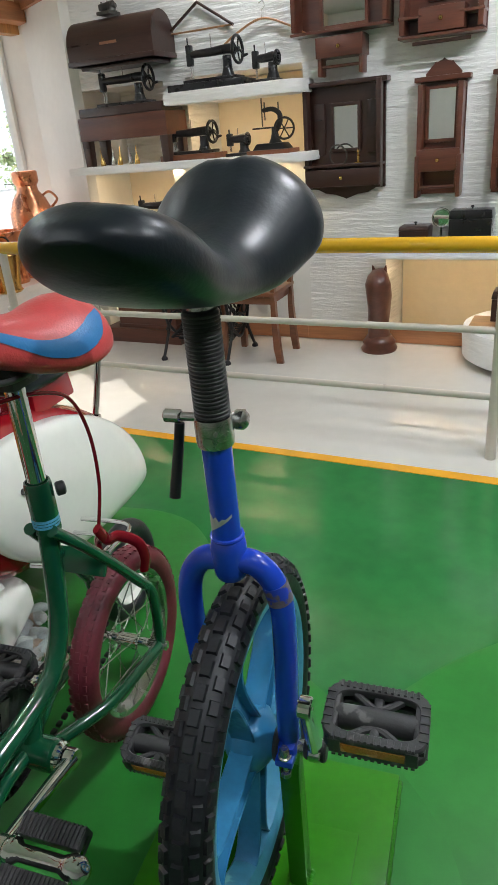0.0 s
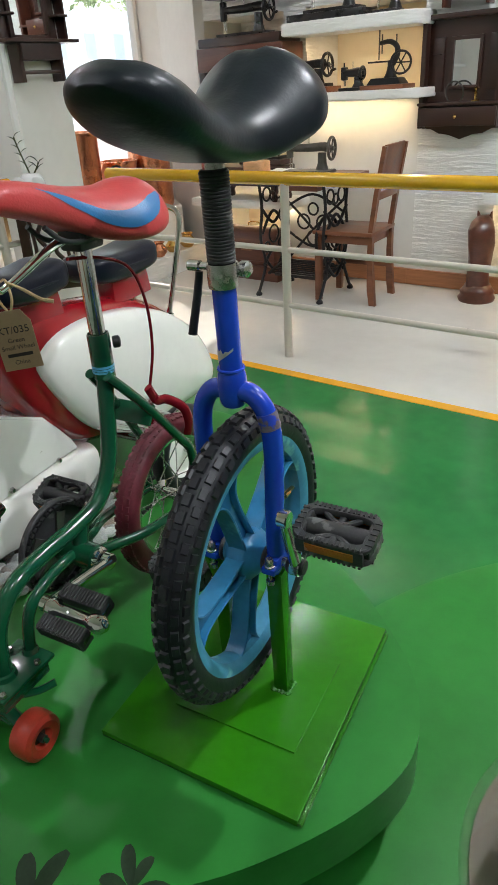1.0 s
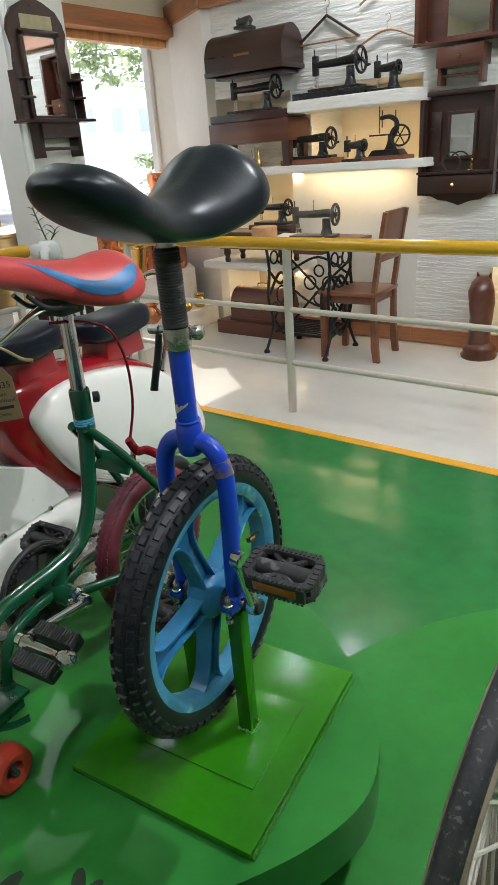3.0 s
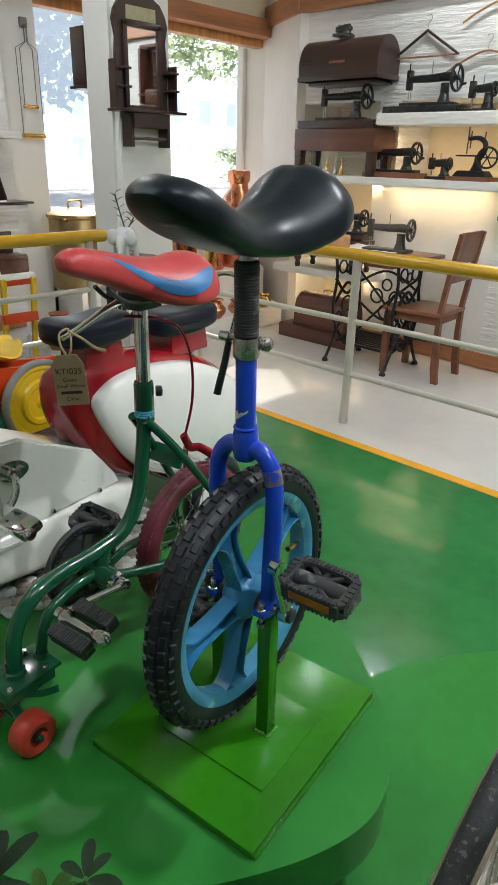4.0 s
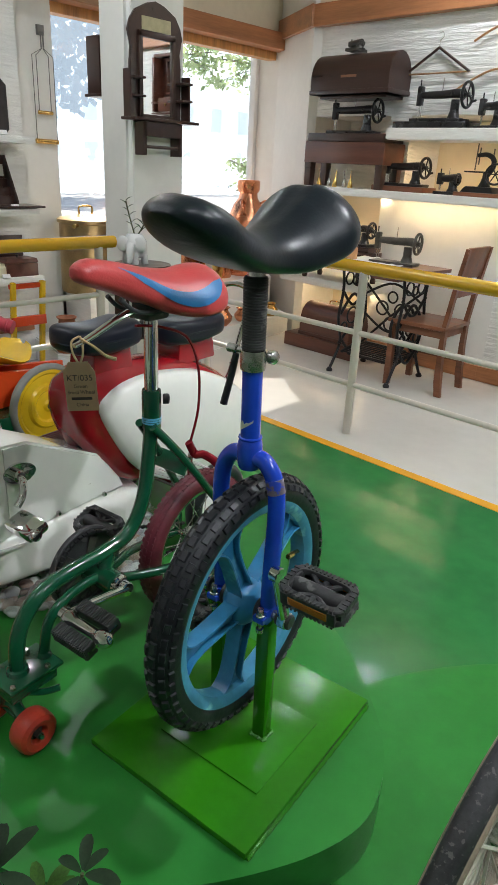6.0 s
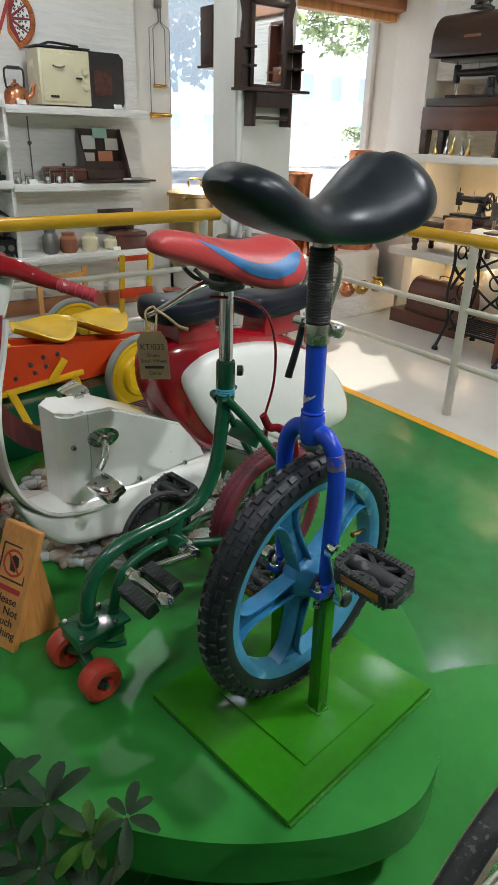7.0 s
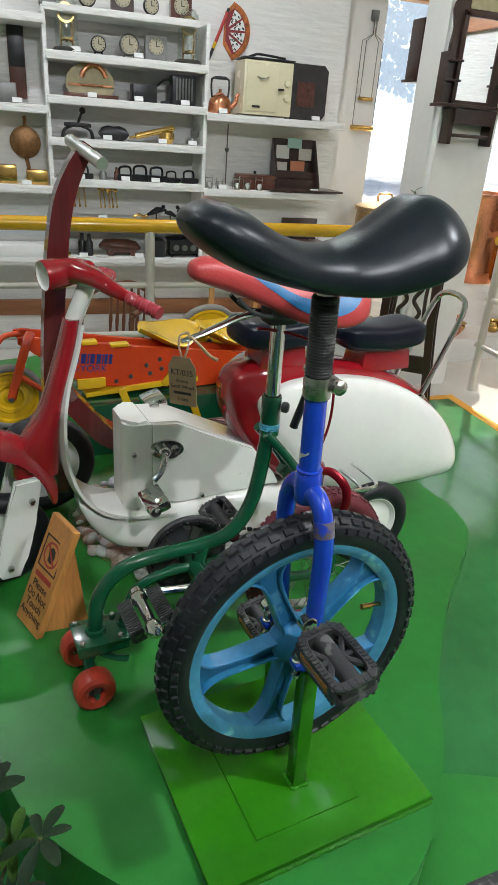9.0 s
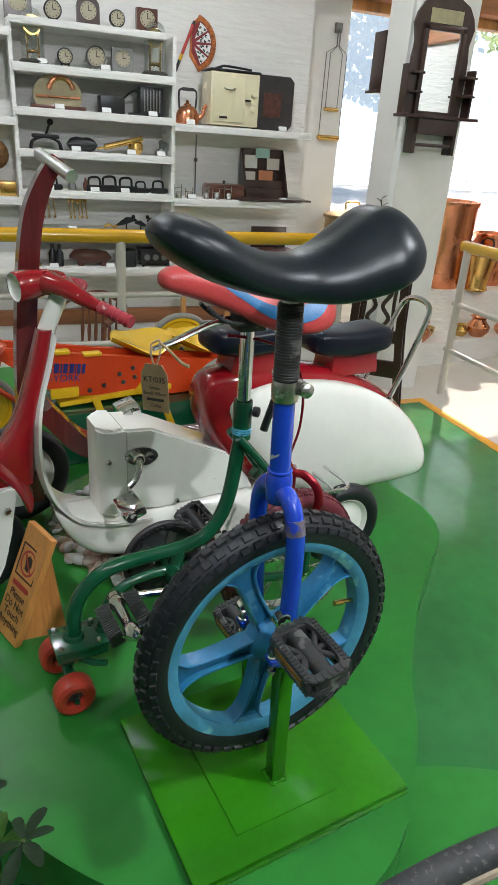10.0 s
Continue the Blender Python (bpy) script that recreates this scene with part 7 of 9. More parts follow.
def hanger(x, z, w, drop, material, label, thick=0.020, curve=1.0):
    e = thing("coat_hanger", label, "coat hanger", base=(x, YN, z), group="coat hangers on the wall")
    bm = B()
    pts = [(x - w / 2, YN - 0.03, z - drop), (x - w * 0.28, YN - 0.03, z - drop * (0.42 if curve > 0.5 else 0.5)), (x, YN - 0.03, z), (x + w * 0.28, YN - 0.03, z - drop * (0.42 if curve > 0.5 else 0.5)), (x + w / 2, YN - 0.03, z - drop)]
    if curve < 0.5:
        pts = [pts[0], pts[2], pts[4]]
        tube(bm, pts[:2], thick / 2, 1, 10, flat=0.7)
        tube(bm, pts[1:], thick / 2, 1, 10, flat=0.7)
    else:
        tube(bm, pts, thick / 2, 7, 10, flat=0.7)
    part("bow", bm, material, e)
    if curve < 0.5:
        bm = B()
        cyl(bm, (x - w / 2, YN - 0.03, z - drop), (x + w / 2, YN - 0.03, z - drop), 0.006, 10)
        part("trouser_bar", bm, HANGWOOD, e)
    bm = B()
    tube(bm, [(x, YN - 0.03, z), (x, YN - 0.03, z + 0.04), (x + 0.022, YN - 0.03, z + 0.065), (x + 0.012, YN - 0.03, z + 0.092), (x - 0.015, YN - 0.03, z + 0.085)], 0.003, 6, 8)
    part("hook", bm, STEEL, e)


hanger(-2.235, 2.215, 0.50, 0.155, DARKWOOD, "dark wooden coat hanger with trouser bar", 0.026, 0.0)
hanger(-1.78, 2.065, 0.62, 0.13, HANGWOOD, "pale curved wooden coat hanger", 0.020)
hanger(-1.72, 2.335, 0.52, 0.10, HANGWOOD, "pale curved wooden coat hanger", 0.020)

# shelves along the west side
XF, XB = -3.60, -3.90


def west_shelf(y0, y1, zt, th=0.042):
    bm = B()
    box(bm, ((XF + XB) / 2, (y0 + y1) / 2, zt - th / 2), (XF - XB, y1 - y0, th), 0.005)
    structure("shelf", bm, SHELFW, "rough white plastered shelf on the wall", "shelf", True)


MAIN, RIGHT, LEFT = (1.742, 1.528, 1.316, 1.100, 0.876), (1.502, 1.080), (1.472, 1.056)
for z in MAIN:
    west_shelf(-0.14, 0.757, z)
for z in RIGHT:
    west_shelf(0.758, 1.66, z)
for z in LEFT + (1.90,):
    west_shelf(-2.6, -0.141, z)
west_shelf(-2.6, 1.66, 0.655, 0.05)
bm = B()
for y in (-0.14, 0.757):
    box(bm, (-3.76, y, 1.30), (0.27, 0.022, 1.29), 0.003)
structure("shelf_upright", bm, SHELFW, "white plastered shelf uprights", "shelf", True)
bm = B()
box(bm, (-3.885, -0.5, 0.283), (0.04, 4.4, 0.10), 0.004)
structure("baseboard_west", bm, BEAMY, "reddish-brown wooden baseboard under the shelves", "baseboard")
BLK = mat("black_enamel", (0.02, 0.02, 0.022), 0.35, 0.2, 0.3, 20, 0.1, 90)
CREAME = mat("cream_enamel", (0.72, 0.66, 0.45), 0.25, 0, 0.06, 9, 0.05, 60, 0.3)
DIAL = mat("aged_dial", (0.40, 0.36, 0.25), 0.5, 0, 0.12, 30)
GREYM = mat("dull_grey_metal", (0.20, 0.20, 0.19), 0.4, 0.7, 0.2, 20)
SX0 = -3.70


def card(x, y, z):
    bm = B()
    box(bm, (x, y, z + 0.013), (0.012, 0.050, 0.026), 0, Matrix.Rotation(radians(-25), 3, "Y"))
    single("label_card", bm, CARD, "small white folded label card on a shelf", "label", group="label cards")


for y, z in ((0.02, 1.742), (0.36, 1.742), (0.10, 1.528), (0.36, 1.528), (0.63, 1.528), (0.18, 1.316), (0.50, 1.316), (0.68, 1.316), (0.02, 1.10), (0.28, 1.10), (0.46, 1.10), (0.14, 0.876), (0.02, 0.655), (0.36, 0.655), (-0.35, 0.655), (0.86, 1.502), (1.46, 1.502), (0.88, 1.08), (1.50, 1.08), (-0.30, 1.472), (-0.28, 1.056), (1.40, 0.655)):
    card(-3.618, y, z)


def clock(y, z, r, case, label, shape="round", x=SX0):
    """A small clock that faces +x: case, dial, pointers, feet."""
    e = thing("clock", label, "clock", base=(x, y, z), group="old clocks on the shelves")
    bm = B()
    if shape == "round":
        lathe(bm, [(0, 0), (r * 0.9, 0), (r, 0.01), (r, 0.03), (r * 0.9, 0.036), (r * 0.88, 0.03), (0, 0.03)], (x - 0.02, y, z + r + 0.012), (1, 0, 0), 30)
        for s in (-1, 1):
            cyl(bm, (x, y + s * r * 0.5, z), (x, y + s * r * 0.45, z + r * 0.4), 0.005, 8)
    else:
        prism(bm, [(y - r * 1.2, z), (y + r * 1.2, z), (y + r * 1.2, z + r * 1.9)] + ([(y + r * 1.2 * math.cos(a), z + r * 1.9 + r * 0.9 * math.sin(a)) for a in (math.pi * k / 8 for k in range(1, 8))] if shape == "arch" else [(y + r * 1.2, z + r * 2.5), (y - r * 1.2, z + r * 2.5)]) + [(y - r * 1.2, z + r * 1.9)], "yz", x - 0.03, x + 0.014, 0.003)
    part("case", bm, case, e)
    cz = z + (r + 0.012 if shape == "round" else r * 1.45)
    bm = B()
    lathe(bm, [(0, 0.004), (r * 0.84, 0.004), (r * 0.84, 0), (0, 0)], (x + 0.015, y, cz), (1, 0, 0), 28)
    d = part("dial", bm, DIAL, e)
    bm = B()
    box(bm, (x + 0.0205, y, cz + r * 0.25), (0.002, 0.004, r * 0.55))
    box(bm, (x + 0.0205, y + r * 0.18, cz), (0.002, r * 0.4, 0.004))
    for k in range(12):
        a = math.pi / 6 * k
        box(bm, (x + 0.0198, y + r * 0.7 * math.cos(a), cz + r * 0.7 * math.sin(a)), (0.001, 0.005, 0.005))
    part("pointer", bm, INK, d)


def dome_clock(y, z, h):
    e = thing("dome_clock", "brass skeleton clock under a glass dome", "clock", base=(SX0 + 0.02, y, z), group="old clocks on the shelves")
    x = SX0 + 0.02
    bm = B()
    lathe(bm, [(0, 0), (0.075, 0), (0.078, 0.01), (0.065, 0.022), (0, 0.022)], (x, y, z), (0, 0, 1), 28)
    part("foot", bm, GREYIRON, e)
    bm = B()
    for s in (-1, 1):
        cyl(bm, (x, y + s * 0.03, z + 0.02), (x, y + s * 0.03, z + h * 0.55), 0.005, 8)
    lathe(bm, [(0, 0), (0.045, 0), (0.048, 0.02), (0, 0.02)], (x - 0.01, y, z + h * 0.68), (1, 0, 0), 24)
    for k in range(4):
        bmesh.ops.create_uvsphere(bm, u_segments=10, v_segments=6, radius=0.011, matrix=Matrix.Translation((x + 0.02 * math.cos(k * 1.57), y + 0.02 * math.sin(k * 1.57), z + 0.06)))
    part("movement", bm, BRASS, e)
    bm = B()
    lathe(bm, [(0, 0.003), (0.038, 0.003), (0.038, 0), (0, 0)], (x + 0.0105, y, z + h * 0.68), (1, 0, 0), 24)
    part("dial", bm, DIAL, e)
    bm = B()
    lathe(bm, [(0.062, 0.022), (0.062, h * 0.72), (0.055, h * 0.86), (0.035, h * 0.96), (0, h), (0, h - 0.003), (0.034, h * 0.95), (0.053, h * 0.855), (0.0595, h * 0.72), (0.0595, 0.022)], (x, y, z), (0, 0, 1), 28)
    g = part("dome", bm, THINGLASS, e, "clear glass dome")
    g.visible_shadow = False


dome_clock(-0.02, 1.742, 0.27)
dome_clock(0.655, 1.742, 0.28)
clock(0.15, 1.742, 0.042, BLUEV2, "small palette-shaped blue alarm clock")
clock(0.32, 1.742, 0.055, GREYM, "round grey alarm clock")
clock(0.47, 1.742, 0.05, GREYM, "grey streamlined table clock", "box")
# upper row of clocks on a short shelf
west_shelf(-0.14, 0.70, 1.955, 0.035)
clock(0.10, 1.955, 0.048, BLK, "round black alarm clock", x=-3.74)
clock(0.29, 1.955, 0.052, DARKWOOD, "dark arched mantel clock", "arch", -3.74)
clock(0.45, 1.955, 0.044, BLK, "round black alarm clock", x=-3.74)
clock(0.62, 1.955, 0.05, REDWOOD, "square wooden table clock", "box", -3.74)
clock(-0.08, 1.955, 0.06, DARKWOOD, "square wooden table clock", "box", -3.76)


def block(name, y0, y1, z0, z1, material, label, cat, x=SX0, d=0.12, bev=0.006, taper=1.0):
    bm = B()
    box(bm, (x, (y0 + y1) / 2, (z0 + z1) / 2), (d, y1 - y0, z1 - z0), bev, None, taper)
    return single(name, bm, material, label, cat)


# second row
sc1 = thing("letter_scale", "brass quadrant letter scale on a wooden base", "scale", base=(SX0, 0.10, 1.528))
bm = B()
box(bm, (SX0, 0.10, 1.538), (0.11, 0.30, 0.020), 0.003)
part("base", bm, REDWOOD, sc1)
bm = B()
prism(bm, [(0.10 + 0.135 * math.cos(a), 1.60 + 0.105 * math.sin(a)) for a in (2 * math.pi * k / 30 for k in range(30))], "yz", SX0 - 0.006, SX0 + 0.006, 0.002)
part("plate", bm, mat("aged_brass_plate", (0.36, 0.31, 0.19), 0.5, 0.5, 0.2, 20), sc1)
bm = B()
tube(bm, [(SX0 + 0.012, 0.12 + 0.07 * math.cos(a), 1.61 + 0.08 * math.sin(a)) for a in (0.3 + 2.6 * k / 6 for k in range(7))], 0.014, 4, 10, flat=0.4)
cyl(bm, (SX0 + 0.012, -0.02, 1.590), (SX0 + 0.012, 0.22, 1.592), 0.006, 8)
part("arc", bm, COPPER, sc1)
block("black_box", 0.33, 0.47, 1.528, 1.62, BLK, "black metal box camera with strap", "camera")
bm = B()
tube(bm, [(SX0, 0.46, 1.60), (SX0 + 0.02, 0.53, 1.655), (SX0 + 0.02, 0.60, 1.62), (SX0 + 0.02, 0.58, 1.55), (SX0, 0.50, 1.535)], 0.006, 6, 8)
single("leather_strap", bm, BLK, "curled black leather strap", "strap")
ts = thing("toaster", "old black and steel slatted toaster", "toaster", base=(SX0, 0.63, 1.528))
bm = B()
box(bm, (SX0, 0.63, 1.605), (0.11, 0.14, 0.154), 0.008)
part("body", bm, BLK, ts)
for k in range(6):
    bm = B()
    box(bm, (SX0 + 0.058, 0.585 + k * 0.018, 1.61), (0.006, 0.008, 0.115), 0.002)
    part("bar", bm, GREYM, ts)
# third row
gr = thing("coffee_grinder", "black iron stand with a ball handle", "grinder", base=(SX0, 0.02, 1.316))
bm = B()
for a in (-1, 1):
    for c in (-1, 1):
        tube(bm, [(SX0 + c * 0.04, 0.02 + a * 0.085, 1.316), (SX0 + c * 0.03, 0.02 + a * 0.07, 1.36), (SX0, 0.02, 1.385)], 0.007, 4, 8)
box(bm, (SX0, 0.02, 1.385), (0.08, 0.15, 0.022), 0.008)
cyl(bm, (SX0, 0.02, 1.385), (SX0, 0.045, 1.45), 0.007, 10)
bmesh.ops.create_uvsphere(bm, u_segments=14, v_segments=10, radius=0.018, matrix=Matrix.Translation((SX0, 0.05, 1.46)))
part("frame", bm, CASTIRON, gr)
bm = B()
rows_ = [[Vector((SX0 + 0.04 * math.cos(a), 0.14 + 0.17 * f, 1.352 + 0.042 * e * math.sin(a))) for a in (2 * math.pi * k / 16 for k in range(16))] for f, e in ((0, 0.2), (0.1, 0.75), (0.3, 1.0), (0.5, 0.9), (0.7, 1.0), (0.9, 0.75), (1, 0.2))]
loft(bm, rows_)
single("leather_case", bm, BLK, "black leather kidney-shaped case", "case")
sp = thing("brass_sprayer", "brass pump sprayer with round tank", "sprayer", base=(SX0, 0.48, 1.316))
bm = B()
lathe(bm, [(0, 0), (0.03, 0), (0.048, 0.025), (0.045, 0.06), (0.02, 0.08), (0, 0.082)], (SX0, 0.54, 1.316), (0, 0, 1), 24)
part("tank", bm, BRASS, sp)
bm = B()
cyl(bm, (SX0 + 0.02, 0.35, 1.345), (SX0 + 0.02, 0.58, 1.405), 0.017, 16, bev=0.003)
cyl(bm, (SX0 + 0.02, 0.31, 1.335), (SX0 + 0.02, 0.35, 1.345), 0.006, 10)
part("pump", bm, BRASS, sp)
bm = B()
lathe(bm, [(0, 0), (0.032, 0), (0.030, 0.012), (0.016, 0.04), (0.030, 0.075), (0.024, 0.085), (0, 0.07)], (SX0, 0.69, 1.316), (0, 0.3, 1), 18)
single("desk_horn", bm, GREYM, "small dull metal horn", "horn")


def flat_iron(y, z, s, x=SX0 + 0.02):
    e = thing("flat_iron", "small black iron with arched handle", "iron", base=(x, y, z), group="small black irons on the shelf")
    bm = B()
    prism(bm, [(x - 0.03 * s, y - 0.05 * s), (x + 0.03 * s, y - 0.05 * s), (x + 0.026 * s, y + 0.02 * s), (x, y + 0.06 * s), (x - 0.026 * s, y + 0.02 * s)], "xy", z, z + 0.030 * s, 0.003)
    part("sole", bm, CASTIRON, e)
    bm = B()
    tube(bm, [(x, y - 0.035 * s, z + 0.03 * s), (x, y - 0.030 * s, z + 0.065 * s), (x, y + 0.020 * s, z + 0.068 * s), (x, y + 0.028 * s, z + 0.03 * s)], 0.006 * s, 5, 8)
    part("handle", bm, BLACKIRON, e)


for y, s in ((0.04, 1.0), (0.29, 1.1), (0.38, 1.2), (0.48, 1.15), (0.57, 0.9), (0.68, 1.0)):
    flat_iron(y, 1.100, s)
turned("bottle", SX0 + 0.02, 0.155, 1.100, [(0, 0), (0.022, 0), (0.024, 0.03), (0.010, 0.055), (0.008, 0.085), (0.012, 0.09), (0, 0.092)], GREYM, "small dull metal bottle", "bottle")
turned("red_bottle", SX0 + 0.02, 0.235, 1.100, [(0, 0), (0.016, 0), (0.016, 0.04), (0.007, 0.055), (0.007, 0.07), (0, 0.072)], REDWOOD, "small red-brown bottle on the shelf", "bottle")
# fifth row: spoons standing, birds
for k, y in enumerate((0.0, 0.03, 0.065, 0.16, 0.185, 0.215, 0.235, 0.26)):
    bm = B()
    h = 0.12 if k < 3 else 0.105 - 0.008 * (k % 3)
    cyl(bm, (XB + 0.03, y, 0.93), (XB + 0.03, y - 0.01, 0.93 + h), 0.0035, 8)
    bmesh.ops.create_uvsphere(bm, u_segments=10, v_segments=8, radius=0.013, matrix=Matrix.Translation((XB + 0.03, y - 0.01, 0.93 + h)) @ Matrix.Diagonal((0.4, 1, 1.2, 1)))
    bmesh.ops.create_uvsphere(bm, u_segments=10, v_segments=8, radius=0.007, matrix=Matrix.Translation((XB + 0.03, y, 0.925)) @ Matrix.Diagonal((0.4, 1, 1.2, 1)))
    single("spoon", bm, BRASS, "small brass spoon hanging on the wall", "spoon", group="brass spoons")
for y, s, o in ((0.48, 1.0, 1), (0.57, 0.75, -1), (0.66, 1.0, -1)):
    bm = B()
    x, z = SX0, 0.876
    rows_ = []
    for f, r, dz in ((0, 0.004, 0.055), (0.15, 0.016, 0.060), (0.4, 0.022, 0.055), (0.65, 0.014, 0.040), (1.0, 0.004, 0.015)):
        rows_.append([Vector((x + r * s * math.cos(a), y + o * s * (0.05 - 0.13 * f), z + dz * s + r * s * math.sin(a))) for a in (2 * math.pi * k / 12 for k in range(12))])
    loft(bm, rows_)
    bmesh.ops.create_uvsphere(bm, u_segments=10, v_segments=8, radius=0.013 * s, matrix=Matrix.Translation((x, y + o * s * 0.045, z + 0.078 * s)))
    cyl(bm, (x, y, z), (x, y, z + 0.05 * s), 0.004, 8)
    single("bird_figure", bm, CASTIRON, "small dark metal bird ornament", "ornament", group="bird ornaments")
bm = B()
tube(bm, [(SX0, 0.34, 0.89), (SX0, 0.37, 0.905), (SX0, 0.40, 0.892), (SX0, 0.43, 0.905)], 0.009, 5, 10)
single("brass_figure", bm, BRASS, "small brass animal ornament", "ornament")
# bottom row
turned("brass_lamp", SX0, -0.10, 0.655, [(0, 0), (0.05, 0), (0.055, 0.01), (0.02, 0.03), (0.03, 0.07), (0.045, 0.10), (0.03, 0.14), (0.035, 0.20), (0.03, 0.235), (0, 0.24)], BRASS, "old brass lamp with turned stem", "lamp")
for k, y in enumerate((0.02, 0.06)):
    turned("dark_bottle", SX0 + 0.02 * k, y, 0.655, [(0, 0), (0.024, 0), (0.024, 0.08), (0.010, 0.10), (0.010, 0.13), (0, 0.13)], BLK, "dark glass bottle on the shelf", "bottle")
bm = B()
rows_ = [[Vector((SX0 + r * 0.05 * math.cos(a), 0.12 + 0.26 * f, 0.70 + h + 0.045 * r * math.sin(a))) for a in (2 * math.pi * k / 14 for k in range(14))] for f, r, h in ((0, 0.2, 0.01), (0.12, 0.7, 0.02), (0.35, 1.0, 0.012), (0.7, 0.95, 0.01), (0.9, 0.7, 0.01), (1, 0.2, 0))]
loft(bm, rows_)
for y in (0.19, 0.33):
    box(bm, (SX0, y, 0.672), (0.06, 0.035, 0.034), 0.006)
single("carved_animal", bm, REDWOOD, "dark carved wooden animal figure", "figure")
block("binoculars", 0.415, 0.53, 0.655, 0.755, BLK, "black leather binocular case", "case")
st_ = thing("toy_stove", "small black cast-iron toy stove with round plates", "toy stove", base=(SX0, 0.66, 0.655))
bm = B()
box(bm, (SX0, 0.66, 0.715), (0.11, 0.20, 0.075), 0.004)
box(bm, (SX0, 0.66, 0.760), (0.13, 0.22, 0.012), 0.003)
for s in (-1, 1):
    for c in (-1, 1):
        cyl(bm, (SX0 + c * 0.045, 0.66 + s * 0.085, 0.655), (SX0 + c * 0.045, 0.66 + s * 0.08, 0.685), 0.008, 8)
part("body", bm, CASTIRON, st_)
for y in (0.60, 0.655, 0.71):
    bm = B()
    lathe(bm, [(0, 0.004), (0.018, 0.004), (0.02, 0), (0, 0)], (SX0 + 0.056, y, 0.715), (1, 0, 0), 16)
    part("door", bm, GREYM, st_)
for k, (y, h, r, mm, lb) in enumerate(((0.98, 0.15, 0.050, GREYM, "grey stoneware jar"), (1.10, 0.125, 0.056, POTC, "brown stoneware jar"), (1.245, 0.115, 0.055, CREAME, "cream stoneware jar with brown neck"), (1.40, 0.085, 0.052, CREAME, "small cream bowl"))):
    turned("jar", SX0, y, 0.655, [(0, 0), (r * 0.8, 0), (r, h * 0.15), (r, h * 0.7), (r * 0.7, h * 0.85), (r * 0.75, h), (r * 0.6, h), (0, h * 0.9)], mm, lb + " on the shelf", "jar")
lidded_box(-3.78, -3.64, 1.53, 0.655, 0.77, REDWOOD, "reddish wooden chest with lid", d=0.22)
bm = B()
box(bm, (-3.82, 1.50, 0.83), (0.02, 0.26, 0.14), 0.004)
single("picture_panel", bm, DARKWOOD, "dark wooden panel leaning on the wall", "panel")
# right bay: kettle, oven, tray; letter rack
kt = thing("copper_kettle", "polished copper kettle with black handle", "kettle", base=(SX0, 0.86, 1.502))
bm = B()
lathe(bm, [(0, 0), (0.062, 0), (0.070, 0.01), (0.066, 0.06), (0.050, 0.090), (0.022, 0.105), (0.020, 0.112), (0.008, 0.116), (0.010, 0.130), (0, 0.132)], (SX0, 0.86, 1.502), (0, 0, 1), 30)
tube(bm, [(SX0, 0.92, 1.535), (SX0, 0.955, 1.56), (SX0, 0.965, 1.60), (SX0, 0.98, 1.615)], (0.016, 0.009), 5, 12)
part("body", bm, COPPER, kt)
bm = B()
tube(bm, [(SX0, 0.81, 1.59), (SX0, 0.805, 1.66), (SX0, 0.82, 1.69), (SX0, 0.90, 1.69), (SX0, 0.915, 1.66), (SX0, 0.91, 1.59)], 0.006, 5, 10)
box(bm, (SX0, 0.86, 1.692), (0.020, 0.075, 0.018), 0.006)
part("handle", bm, BLACKP, kt)
ov = thing("toy_oven", "cream enamelled cooker with door and two dials", "cooker", base=(SX0, 1.13, 1.502))
bm = B()
box(bm, (SX0 - 0.02, 1.135, 1.655), (0.20, 0.31, 0.29), 0.010)
part("body", bm, CREAME, ov)
bm = B()
box(bm, (SX0 + 0.083, 1.095, 1.655), (0.008, 0.20, 0.25), 0.004)
dr_ = part("door", bm, CREAME, ov)
bm = B()
tube(bm, [(SX0 + 0.09, 1.06, 1.715), (SX0 + 0.096, 1.08, 1.706), (SX0 + 0.096, 1.11, 1.706), (SX0 + 0.09, 1.13, 1.715)], 0.004, 4, 8)
part("handle", bm, STEEL, dr_)
bm = B()
box(bm, (SX0 + 0.09, 1.06, 1.555), (0.003, 0.05, 0.012))
part("maker_bar", bm, INK, dr_)
for z in (1.61, 1.69):
    bm = B()
    lathe(bm, [(0, 0.016), (0.016, 0.014), (0.020, 0.004), (0.022, 0), (0, 0)], (SX0 + 0.080, 1.255, z), (1, 0, 0), 18)
    part("dial", bm, CREAME, ov)
bm = B()
box(bm, (SX0 + 0.09, 1.215, 1.655), (0.018, 0.035, 0.010), 0.003)
part("latch", bm, BLK, ov)
bm = B()
box(bm, (SX0 - 0.02, 1.135, 1.808), (0.21, 0.32, 0.010), 0.003)
tube(bm, [(SX0, 0.99, 1.80), (SX0 + 0.02, 1.05, 1.825), (SX0, 1.10, 1.835), (SX0, 1.26, 1.825)], 0.007, 5, 8)
part("top_plate", bm, BLK, ov)
tr = thing("pressed_tray", "dark square pressed-metal tray leaning on the wall", "tray", base=(-3.80, 1.45, 1.502))
bm = B()
pts = [(1.30, 1.54), (1.33, 1.505), (1.57, 1.505), (1.60, 1.54), (1.60, 1.79), (1.57, 1.82), (1.33, 1.82), (1.30, 1.79)]
prism(bm, pts, "yz", -3.83, -3.80, 0.006)
part("body", bm, mat("dark_bronze", (0.055, 0.05, 0.05), 0.4, 0.4, 0.3, 15, 0.2, 60), tr)
bm = B()
prism(bm, [(1.39, 1.58), (1.51, 1.58), (1.51, 1.72), (1.39, 1.72)], "yz", -3.802, -3.795)
